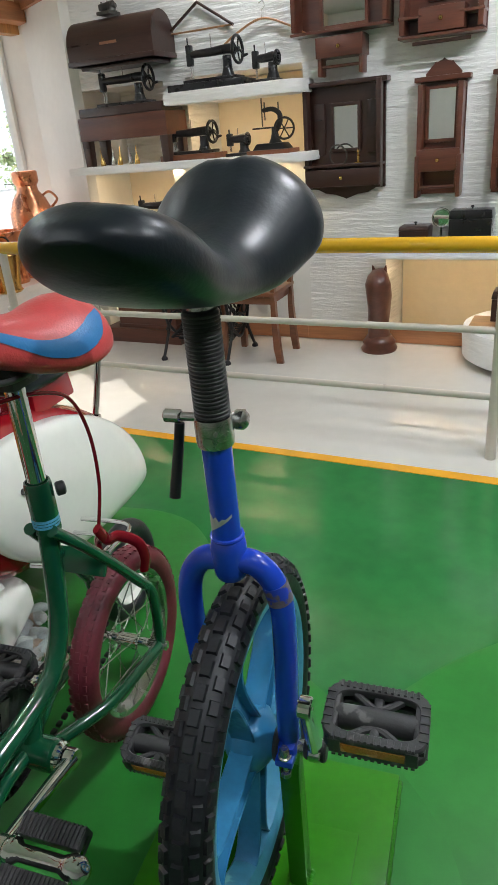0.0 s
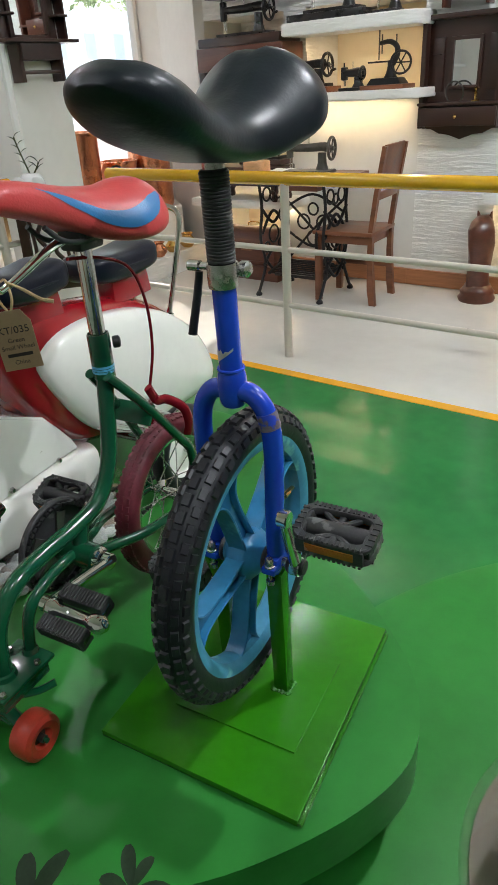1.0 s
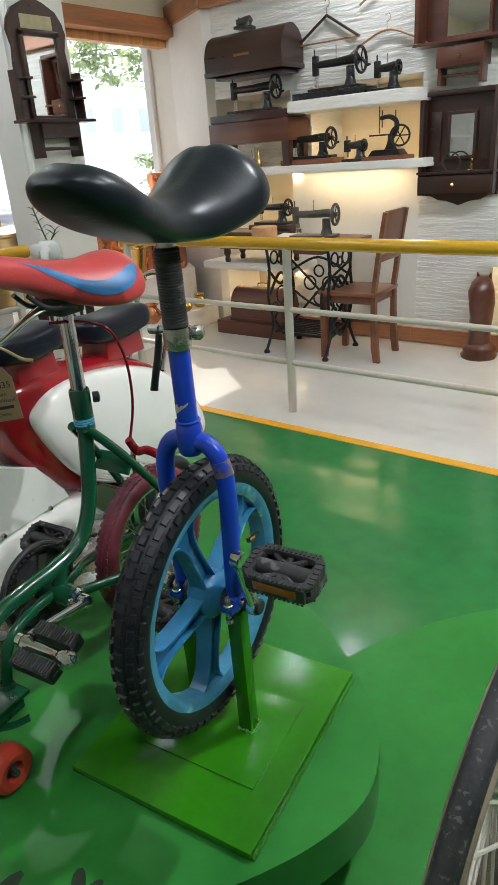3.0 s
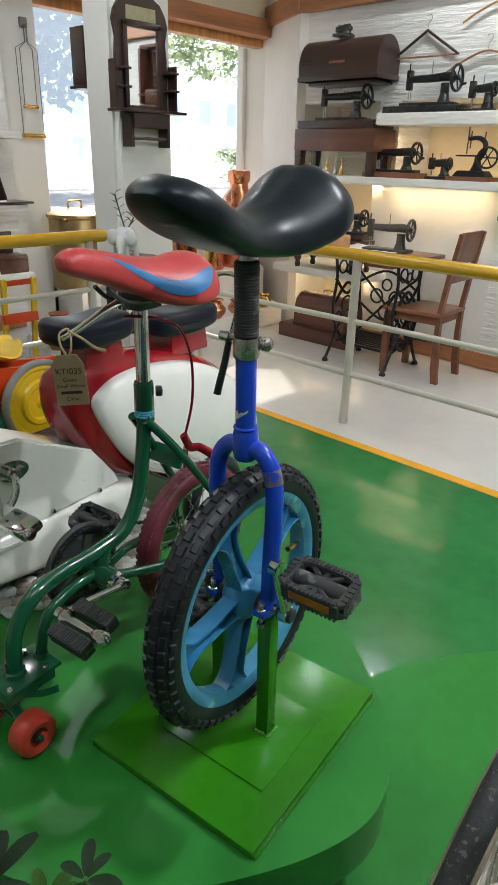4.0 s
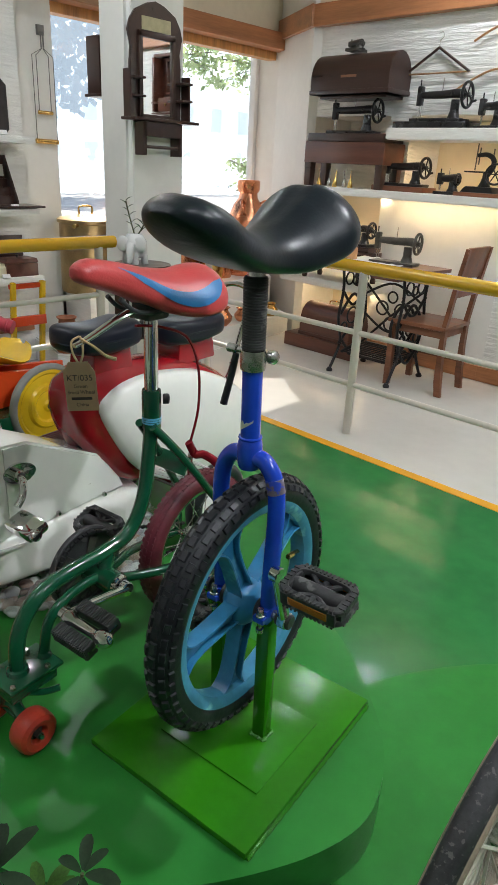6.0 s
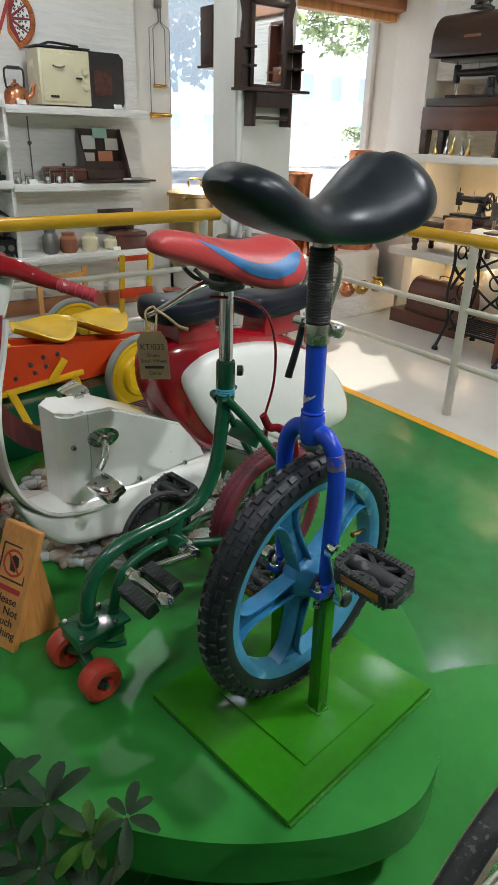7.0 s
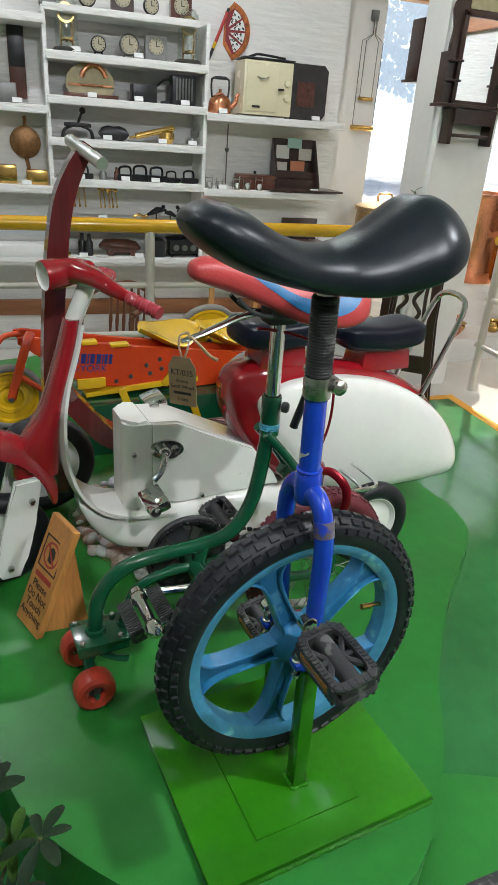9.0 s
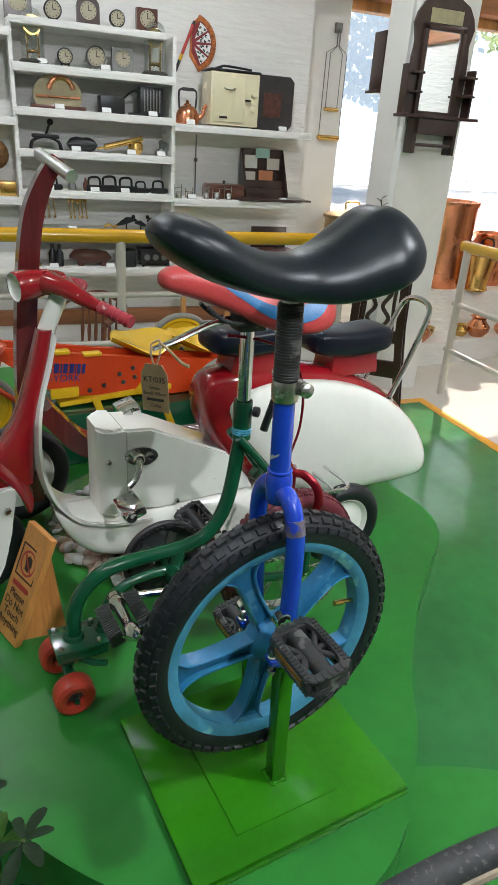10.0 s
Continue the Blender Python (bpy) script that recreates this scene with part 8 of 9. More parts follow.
part("picture", bm, mat("dark_picture", (0.10, 0.035, 0.025), 0.4, 0, 0.7, 30), tr)
lr = thing("letter_rack", "dark wooden letter rack holding cards and envelopes", "letter rack", base=(SX0, 1.42, 1.08))
bm = B()
box(bm, (XB + 0.05, 1.42, 1.235), (0.014, 0.30, 0.31), 0.003)
for k in range(3):
    box(bm, (XB + 0.08 + 0.035 * k, 1.42, 1.20 - 0.05 * k), (0.010, 0.30, 0.10), 0.002)
for y in (1.275, 1.565):
    prism(bm, [(XB + 0.045, 1.08), (XB + 0.20, 1.08), (XB + 0.20, 1.12), (XB + 0.06, 1.39), (XB + 0.045, 1.39)], "xz", y - 0.006, y + 0.006)
box(bm, (XB + 0.20, 1.44, 1.092), (0.24, 0.50, 0.012), 0.002)
part("rack", bm, DARKWOOD, lr)
for y, z, w, h, col in ((1.34, 1.31, 0.09, 0.08, (0.7, 0.7, 0.66)), (1.42, 1.365, 0.10, 0.06, (0.35, 0.55, 0.48)), (1.50, 1.30, 0.09, 0.07, (0.62, 0.58, 0.52)), (1.44, 1.22, 0.10, 0.08, (0.62, 0.24, 0.12)), (1.33, 1.22, 0.07, 0.06, (0.66, 0.62, 0.58))):
    bm = B()
    box(bm, (XB + 0.07 + 0.03 * (z < 1.25), y, z), (0.003, w, h), 0, Matrix.Rotation(radians(-6), 3, "Y"))
    part("envelope", bm, mat("paper", col, 0.7, 0, 0.05), lr)
lidded_box(-3.82, -3.68, 1.13, 1.08, 1.17, REDWOOD, "open reddish wooden writing box", d=0.24)
for k, y in enumerate((0.80, 0.87, 0.98, 1.05, 1.13)):
    e = thing("ink_stand", "small steel stand with glass pots", "stand", base=(SX0 + 0.04, y, 1.08), group="steel stands on the shelf")
    bm = B()
    for a in (-1, 1):
        cyl(bm, (SX0 + 0.04, y + a * 0.022, 1.08), (SX0 + 0.04, y + a * 0.022, 1.16 - 0.02 * (k % 2)), 0.003, 8)
    cyl(bm, (SX0 + 0.04, y - 0.022, 1.14 - 0.02 * (k % 2)), (SX0 + 0.04, y + 0.022, 1.14 - 0.02 * (k % 2)), 0.003, 8)
    lathe(bm, [(0, 0), (0.020, 0), (0.020, 0.03), (0.012, 0.04), (0, 0.04)], (SX0 + 0.06, y, 1.08), (0, 0, 1), 14)
    part("frame", bm, STEEL, e)
bm = B()
cyl(bm, (XB + 0.03, 0.97, 1.08), (XB + 0.03, 0.97, 1.45), 0.004, 8)
bmesh.ops.create_uvsphere(bm, u_segments=10, v_segments=8, radius=0.014, matrix=Matrix.Translation((XB + 0.03, 0.97, 1.30)))
single("hanging_chain", bm, GREYM, "thin metal chain with a bead hanging on the wall", "chain")
# painted fan of cards and its stick on the wall
fn = thing("wall_fan", "half-round white fan with orange fringe and red stick", "wall ornament", base=(XB, 0.98, 1.85))
FY, FZ, FR = 0.930, 1.955, 0.155
arc = lambda a, r: (FY + r * 0.98 * math.cos(math.radians(a)), FZ + r * math.sin(math.radians(a)))
bm = B()
prism(bm, [(FY - 0.012, FZ - 0.07), *[arc(-72 + 144 * k / 48, FR * 1.0 + 0.006 * math.sin(k * 1.9)) for k in range(49)], (FY - 0.004, FZ + 0.10)], "yz", XB, XB + 0.010, 0.002)
for k in range(40):
    p_ = arc(-72 + 144 * k / 39, FR + 0.002)
    q_ = arc(-72 + 144 * k / 39 + 3 * math.sin(k * 2.3), FR - 0.026)
    tube(bm, [(XB + 0.012, *p_), (XB + 0.015, (p_[0] + q_[0]) / 2, (p_[1] + q_[1]) / 2), (XB + 0.011, *q_)], 0.0048, 3, 6)
part("fringe", bm, mat("orange_ruffled_fringe", (0.52, 0.17, 0.05), 0.8, 0, 0.5, 40), fn, "ruffled orange cloth fringe")
bm = B()
prism(bm, [(FY, FZ - 0.05), *[arc(-68 + 136 * k / 24, FR - 0.024) for k in range(25)], (FY, FZ + 0.08)], "yz", XB + 0.010, XB + 0.013, 0.001)
part("ribs", bm, mat("maroon_fan_rib", (0.24, 0.025, 0.03), 0.6, 0, 0.3, 30), fn, "maroon dividing ribs")
rnd_ = random.Random(8)
for k in range(4):
    a0, a1 = -62 + 33 * k, -62 + 33 * k + 28
    bm = B()
    prism(bm, [arc((a0 + a1) / 2, 0.028), *[arc(a0 + (a1 - a0) * j / 6, FR - 0.032) for j in range(7)]], "yz", XB + 0.013, XB + 0.016, 0.0008)
    w_ = part("panel", bm, CARD, fn, "white panel with black flower specks")
    bm = B()
    for j in range(5):
        r_ = 0.060 + 0.013 * j
        py, pz = arc((a0 + a1) / 2 + (8 if j % 2 else -8) * (1 if j else 0), r_)
        for d in range(4):
            dd = d * 1.57 + rnd_.uniform(0, 1)
            bmesh.ops.create_icosphere(bm, subdivisions=1, radius=0.0042, matrix=Matrix.Translation((XB + 0.016, py + 0.005 * math.cos(dd), pz + 0.005 * math.sin(dd))) @ Matrix.Diagonal((0.3, 1, 1, 1)))
    part("specks", bm, INK, w_)
STK = mat("red_lacquer_stick", (0.42, 0.035, 0.03), 0.4, 0, 0.3, 30)
for f0, f1, m_ in ((0.0, 0.22, BLK), (0.22, 0.34, SKYEL), (0.34, 0.93, STK), (0.93, 1.0, BLK)):
    s0, s1 = Vector((XB + 0.02, 0.828, 1.795)), Vector((XB + 0.02, 0.942, 2.068))
    bm = B()
    cyl(bm, s0.lerp(s1, f0), s0.lerp(s1, f1), 0.0095, 12)
    part("stick", bm, m_, fn)
# left bay
block("wooden_plaque", -0.33, -0.24, 1.50, 1.86, REDWOOD, "long reddish wooden plaque with black panel on the wall", "plaque", XB + 0.02, 0.03, 0.004)
block("plaque_panel", -0.325, -0.245, 1.66, 1.87, BLK, "black panel on the wooden plaque", "panel", XB + 0.042, 0.01, 0.002)
bm = B()
lathe(bm, [(0, 0), (0.08, 0), (0.088, 0.008), (0.07, 0.016), (0, 0.016)], (XB + 0.01, -0.27, 1.27), (1, 0, 0), 30)
tube(bm, [(XB + 0.012, -0.27, 1.35), (XB + 0.012, -0.265, 1.39), (XB + 0.012, -0.27, 1.41)], 0.010, 3, 8)
tube(bm, [(XB + 0.012, -0.27, 1.19), (XB + 0.012, -0.26, 1.13), (XB + 0.012, -0.255, 1.10)], 0.012, 3, 8)
single("brass_trivet", bm, mat("aged_brass", (0.30, 0.16, 0.07), 0.4, 0.8, 0.4, 40, 0.5, 60), "round pierced brass trivet hanging on the wall", "trivet")
for y0, y1, h in ((-0.44, -0.33, 0.10), (-0.28, -0.16, 0.08)):
    block("brass_box", y0, y1, 1.056, 1.056 + h, BRASS, "small brass casket on the shelf", "box", SX0, 0.09, 0.01)
turned("brass_urn", SX0, -0.45, 1.472, [(0, 0), (0.04, 0), (0.02, 0.03), (0.04, 0.08), (0.035, 0.15), (0.018, 0.2), (0.03, 0.24), (0, 0.25)], BRASS, "brass urn on the shelf", "urn")
block("wire_basket", -0.42, -0.30, 1.472, 1.57, GREYM, "grey metal card file on the shelf", "file")
block("white_stand", -0.55, -0.16, 0.655, 0.72, CARD, "small white display block on the shelf", "stand", SX0, 0.20)

# spindle chair, easel and toys below the shelves
sc2 = thing("spindle_chair", "small brown wooden spindle-back chair", "chair", at(-3.25, 0.16, 0, -40))
bm = B()
box(bm, (0, 0, 0.22), (0.34, 0.32, 0.025), 0.008)
part("seat", bm, MIDWOOD, sc2)
for x in (-0.14, 0.14):
    for y in (-0.13, 0.13):
        bm = B()
        cyl(bm, (x * 1.1, y * 1.1, 0), (x, y, 0.21), 0.015, 12)
        part("leg", bm, MIDWOOD, sc2)
for k in range(7):
    bm = B()
    lathe(bm, [(0.007, 0), (0.012, 0.08), (0.007, 0.16), (0.010, 0.24), (0.007, 0.30)], (-0.15, -0.14 + k * 0.047, 0.23), (-0.1, 0, 1), 10)
    part("spindle", bm, MIDWOOD, sc2)
bm = B()
tube(bm, [(0.10, -0.18, 0.44), (-0.10, -0.19, 0.50), (-0.19, 0, 0.545), (-0.10, 0.19, 0.50), (0.10, 0.18, 0.44)], 0.018, 6, 12)
part("back_rail", bm, MIDWOOD, sc2)
for y in (-0.17, 0.17):
    bm = B()
    lathe(bm, [(0.016, 0), (0.010, 0.10), (0.016, 0.2), (0, 0.21)], (0.10, y, 0.23), (0, 0, 1), 12)
    part("arm_post", bm, MIDWOOD, sc2)
ea = thing("child_easel", "pale pine child's easel under the shelf", "easel", base=(-3.45, 0.95, 0))
for y in (0.80, 1.10):
    bm = B()
    box(bm, (-3.48, y, 0.30), (0.03, 0.03, 0.60), 0.003)
    part("leg", bm, PINE, ea)
for z in (0.25, 0.55):
    bm = B()
    box(bm, (-3.48, 0.95, z), (0.025, 0.32, 0.035), 0.003)
    part("crossbar", bm, PINE, ea)
hc = thing("toy_trolley", "yellow and red wooden toy trolley frame", "toy trolley", base=(-3.3, 1.45, 0))
for y in (1.32, 1.52):
    bm = B()
    box(bm, (-3.425, y, 0.335), (0.03, 0.03, 0.672), 0.003, Matrix.Rotation(radians(8), 3, "Y"))
    part("upright", bm, SKYEL, hc)
for z in (0.42, 0.64):
    bm = B()
    box(bm, (-3.40, 1.42, z), (0.03, 0.23, 0.06 if z < 0.5 else 0.03), 0.003)
    part("crossbar", bm, SKRED, hc)
ss = thing("step_plinth", "white plastered stepped plinth beside the window", "plinth", base=(-3.7, 2.2, 0))
bm = B()
prism(bm, [(-4.05, 2.075), (-3.95, 1.72), (-3.42, 1.62), (-3.20, 1.75), (-3.24, 2.2), (-3.28, 2.6), (-3.36, 3.2), (-3.42, 3.98), (-4.05, 4.3)], "xy", 0, 0.17, 0.010)
part("lower_step", bm, SHELFW, ss)
bm = B()
prism(bm, [(-4.05, 2.075), (-3.56, 1.98), (-3.58, 2.6), (-3.62, 3.3), (-3.66, 3.98), (-4.05, 4.3)], "xy", 0.165, 0.48, 0.010)
part("upper_step", bm, SHELFW, ss)


def vessel(name, x, y, z, prof, material, label, group="copper and brass vessels"):
    return turned(name, x, y, z, prof, material, label, "pot", 36, group)


def cauldron(x, y, z, R, h):
    e = thing("copper_cauldron", "large hammered copper cauldron with ring handles", "cauldron", base=(x, y, z), group="copper and brass vessels")
    bm = B()
    lathe(bm, [(0, 0.01), (R * 0.86, 0.0), (R * 0.90, 0.02), (R * 0.97, h * 0.5), (R, h * 0.93), (R * 1.05, h * 0.96), (R * 1.05, h), (R * 0.98, h), (R * 0.95, h * 0.9), (R * 0.88, 0.05), (0, 0.03)], (x, y, z), (0, 0, 1), 48)
    part("body", bm, COPPER, e)
    for a in (-0.9, 2.2):
        bm = B()
        d = Vector((math.cos(a), math.sin(a), 0))
        p = Vector((x, y, z + h * 0.88)) + d * (R * 1.03)
        hoop(bm, p + Vector((0, 0, -0.03)), d, 0.05, 0.007, 24, 8)
        part("ring_handle", bm, CASTIRON, e)


cauldron(-3.86, 2.98, 0.48, 0.235, 0.64)
cauldron(-3.88, 3.50, 0.48, 0.15, 0.40)
mc = thing("copper_milk_can", "tall copper churn with narrow neck and ears", "churn", base=(-3.86, 3.84, 0.48), group="copper and brass vessels")
bm = B()
lathe(bm, [(0, 0), (0.17, 0), (0.18, 0.02), (0.175, 0.35), (0.17, 0.50), (0.13, 0.60), (0.085, 0.66), (0.08, 0.70), (0.10, 0.73), (0.10, 0.80), (0.09, 0.81), (0, 0.80)], (-3.86, 3.84, 0.48), (0, 0, 1), 40)
part("body", bm, COPPER, mc)
for s in (-1, 1):
    bm = B()
    tube(bm, [(-3.86 + 0.10, 3.84 + s * 0.13, 1.00), (-3.86 + 0.12, 3.84 + s * 0.19, 1.06), (-3.86 + 0.08, 3.84 + s * 0.16, 1.12), (-3.86 + 0.06, 3.84 + s * 0.10, 1.10)], 0.010, 5, 10)
    part("ear", bm, COPPER, mc)
vessel("brass_bucket", -3.62, 3.20, 0.48, [(0, 0), (0.085, 0), (0.095, 0.012), (0.085, 0.03), (0.10, 0.15), (0.128, 0.27), (0.135, 0.275), (0.132, 0.28), (0.122, 0.272), (0.095, 0.15), (0, 0.02)], BRASS, "flared brass bucket on the upper step")
vessel("brass_bowl", -3.50, 2.72, 0.17, [(0, 0), (0.05, 0), (0.065, 0.03), (0.062, 0.055), (0.072, 0.062), (0.064, 0.062), (0.055, 0.05), (0, 0.012)], BRASS, "small brass bowl on the plinth")
vessel("brass_pan", -3.44, 2.52, 0.17, [(0, 0), (0.085, 0), (0.09, 0.01), (0.09, 0.11), (0.097, 0.115), (0.09, 0.12), (0.083, 0.11), (0, 0.02)], BRASS, "round brass pan on the lower step")
for x, y, s, m_ in ((-3.36, 2.56, 1.0, COPPER), (-3.42, 3.14, 1.0, COPPER), (-3.44, 3.40, 0.75, COPPER), (-3.45, 3.58, 0.7, BRASS), (-3.46, 3.78, 0.75, BRASS), (-3.44, 3.0, 0.6, BRASS)):
    vessel("copper_jar" if m_ is COPPER else "brass_jar", x, y, 0.17, [(0, 0), (0.05 * s, 0), (0.085 * s, 0.04 * s), (0.09 * s, 0.075 * s), (0.055 * s, 0.12 * s), (0.052 * s, 0.135 * s), (0.072 * s, 0.15 * s), (0.066 * s, 0.152 * s), (0.045 * s, 0.13 * s), (0, 0.03 * s)], m_, "round-bellied copper jar with flared lip" if m_ is COPPER else "round-bellied brass jar on the plinth")
# tall brass boiler by the narrow window
tb = thing("brass_boiler", "tall aged brass boiler with lid and tap", "boiler", base=(-3.84, 2.15, 0.48), group="copper and brass vessels")
bm = B()
lathe(bm, [(0, 0), (0.19, 0), (0.195, 0.015), (0.19, 0.48), (0.205, 0.49), (0.205, 0.51), (0.185, 0.52), (0.06, 0.545), (0, 0.55)], (-3.84, 2.15, 0.48), (0, 0, 1), 44)
part("body", bm, mat("aged_brass", (0.42, 0.31, 0.16), 0.38, 1, 0.25, 9, 0.25, 40), tb)
bm = B()
tube(bm, [(-3.84, 2.10, 1.02), (-3.84, 2.10, 1.075), (-3.84, 2.20, 1.075), (-3.84, 2.20, 1.02)], 0.007, 4, 8)
part("handle", bm, BRASS, tb)
bm = B()
cyl(bm, (-3.72, 2.00, 0.96), (-3.66, 1.94, 0.96), 0.014, 12)
part("tap", bm, BRASS, tb)
for x, y, s, m_, lb in ((-3.42, 1.70, 1.25, POTC, "round reddish clay jar"), (-3.30, 1.80, 1.1, BRASS, "large brass jug with handle"), (-3.28, 1.98, 0.75, BRASS, "small brass jug with handle"), (-3.28, 2.10, 0.65, BRASS, "small brass jug with handle"), (-3.34, 2.22, 0.8, BRASS, "small brass jug with handle")):
    e = thing("jug", lb + " on the low step", "jug", base=(x, y, 0.17), group="jugs by the column")
    bm = B()
    lathe(bm, [(0, 0), (0.055 * s, 0), (0.088 * s, 0.05 * s), (0.085 * s, 0.09 * s), (0.045 * s, 0.15 * s), (0.042 * s, 0.175 * s), (0.055 * s, 0.19 * s), (0.048 * s, 0.19 * s), (0, 0.16 * s)], (x, y, 0.17), (0, 0, 1), 28)
    part("body", bm, m_, e)
    if m_ is BRASS:
        bm = B()
        tube(bm, [(x + 0.04 * s, y + 0.03 * s, 0.17 + 0.17 * s), (x + 0.09 * s, y + 0.07 * s, 0.17 + 0.15 * s), (x + 0.085 * s, y + 0.07 * s, 0.17 + 0.08 * s), (x + 0.06 * s, y + 0.045 * s, 0.17 + 0.06 * s)], 0.006, 5, 8)
        part("handle", bm, m_, e)

# column furniture: carved dark chair with plant, mirror shelf, hanging cabinet
kc = thing("carved_stand", "black carved wooden stand with pierced back and round top", "stand", at(-2.63, 1.74, 0, 52))
bm = B()
prism(bm, [(0.17 * math.cos(a), 0.17 * math.sin(a)) for a in (2 * math.pi * k / 30 for k in range(30))], "xy", 0.83, 0.855, 0.006)
part("top", bm, DARKWOOD, kc)
for sx in (-1, 1):
    bm = B()
    prism(bm, [(sx * 0.10, 0.83), (sx * 0.15, 0.83), (sx * 0.155, 0.5), (sx * 0.19, 0.1), (sx * 0.20, 0), (sx * 0.155, 0), (sx * 0.14, 0.2), (sx * 0.11, 0.5)], "xz", -0.10, -0.075, 0.004)
    part("leg", bm, DARKWOOD, kc)
    bm = B()
    prism(bm, [(sx * 0.10, 0.83), (sx * 0.15, 0.83), (sx * 0.155, 0.5), (sx * 0.19, 0.1), (sx * 0.20, 0), (sx * 0.155, 0), (sx * 0.14, 0.2), (sx * 0.11, 0.5)], "xz", 0.075, 0.10, 0.004)
    part("leg", bm, DARKWOOD, kc)
bm = B()
for s in (-1, 1):
    tube(bm, [(s * 0.02, -0.088, 0.80), (s * 0.06, -0.088, 0.72), (s * 0.02, -0.088, 0.64), (s * 0.06, -0.088, 0.57), (s * 0.01, -0.088, 0.50)], 0.012, 6, 8)
    tube(bm, [(s * 0.09, -0.088, 0.80), (s * 0.08, -0.088, 0.66), (s * 0.09, -0.088, 0.50)], 0.010, 6, 8)
box(bm, (0, -0.088, 0.47), (0.26, 0.025, 0.07), 0.006)
box(bm, (0, -0.088, 0.28), (0.28, 0.025, 0.10), 0.006)
part("pierced_back", bm, DARKWOOD, kc)
PORC = mat("white_porcelain", (0.74, 0.73, 0.72), 0.25, 0, 0.05, 20)
ep = thing("elephant_planter", "white porcelain elephant planter with a small green plant", "planter", base=(-2.650, 1.710, 0.856))
bm = B()
rows_ = [[Vector((-2.650 + r * 0.075 * math.cos(a), 1.710 + r * 0.065 * math.sin(a), 0.90 + z)) for a in (2 * math.pi * k / 20 for k in range(20))] for z, r in ((-0.01, 0.5), (0.0, 0.8), (0.04, 1.0), (0.08, 0.95), (0.11, 0.7), (0.118, 0.55))]
loft(bm, rows_)
for sx in (-1, 1):
    for sy in (-1, 1):
        cyl(bm, (-2.650 + sx * 0.045, 1.710 + sy * 0.035, 0.856), (-2.650 + sx * 0.04, 1.710 + sy * 0.03, 0.92), 0.020, 12)
tube(bm, [(-2.610, 1.650, 0.965), (-2.595, 1.635, 0.93), (-2.590, 1.630, 0.89), (-2.595, 1.625, 0.87)], (0.028, 0.012), 5, 10)
for d in ((0.9, 0.5), (-0.9, -0.5)):
    bmesh.ops.create_uvsphere(bm, u_segments=14, v_segments=8, radius=0.04, matrix=Matrix.Translation((-2.625 + d[0] * 0.05, 1.665 + d[1] * 0.05, 0.965)) @ Matrix.Rotation(0.5, 4, "Z") @ Matrix.Diagonal((1, 0.25, 1.1, 1)))
part("elephant", bm, PORC, ep)
bm = B()
tube(bm, [(-2.660, 1.720, 1.00), (-2.675, 1.710, 1.06), (-2.690, 1.695, 1.14), (-2.695, 1.685, 1.19)], 0.004, 5, 8)
tube(bm, [(-2.650, 1.720, 1.00), (-2.620, 1.730, 1.04), (-2.600, 1.735, 1.07)], 0.004, 4, 8)
part("stem", bm, STEM, ep)
for k in range(9):
    f = 0.2 + 0.8 * k / 8
    c = Vector((-2.660 - 0.035 * f, 1.720 - 0.035 * f, 1.00 + 0.19 * f))
    bm = B()
    leaf(bm, c, c + Vector(((-1) ** k * 0.03, (-1) ** k * 0.024, 0.022)), 0.010)
    part("leaf", bm, LEAF, ep)
for k in range(4):
    c = Vector((-2.620 + 0.007 * k, 1.730, 1.03 + 0.013 * k))
    bm = B()
    leaf(bm, c, c + Vector((0.03 * (-1) ** k, 0.025 * (-1) ** k, 0.03)), 0.013)
    part("leaf", bm, LEAF, ep)

# mirror shelf on the column's side: faces +x
ME = thing("mirror_shelf", "dark carved wooden mirror shelf hanging on the column", "mirror", base=(-2.88, 2.03, 1.43))
XM, y0_, y1_ = -2.878, 1.82, 2.24


def side_prism(pts, d0, d1, bev=0.003):
    bm = B()
    prism(bm, pts, "yz", XM + d0, XM + d1, bev)
    return bm


part("back_board", side_prism([(y0_ + 0.03, 1.62), (y1_ - 0.03, 1.62), (y1_ - 0.03, 1.90), (y1_ - 0.045, 1.97), (y1_ - 0.02, 2.05), (y1_ - 0.035, 2.10), (y1_ - 0.07, 2.15), (2.09, 2.19), (2.03, 2.205), (1.97, 2.19), (y0_ + 0.07, 2.15), (y0_ + 0.035, 2.10), (y0_ + 0.02, 2.05), (y0_ + 0.045, 1.97), (y0_ + 0.03, 1.90)], 0, 0.022), DARKWOOD, ME)
part("painted_panel", side_prism([(1.93, 2.06), (2.13, 2.06), (2.13, 2.125), (1.93, 2.125)], 0.022, 0.027, 0), mat("cream_painted_panel", (0.45, 0.40, 0.24), 0.4, 0, 0.15, 30), ME, "cream painted panel with a medallion")
mfr = B()
for a, b, c, d in ((1.90, 1.925, 1.63, 2.05), (2.135, 2.16, 1.63, 2.05), (1.90, 2.16, 2.025, 2.055), (1.90, 2.16, 1.62, 1.645)):
    box(mfr, (XM + 0.030, (a + b) / 2, (c + d) / 2), (0.018, b - a, d - c), 0.003)
mf = part("mirror_frame", mfr, DARKWOOD, ME)
part("mirror", side_prism([(1.925, 1.64), (2.135, 1.64), (2.135, 2.03), (1.925, 2.03)], 0.023, 0.0265, 0), MIRROR, mf, "old mirror glass")
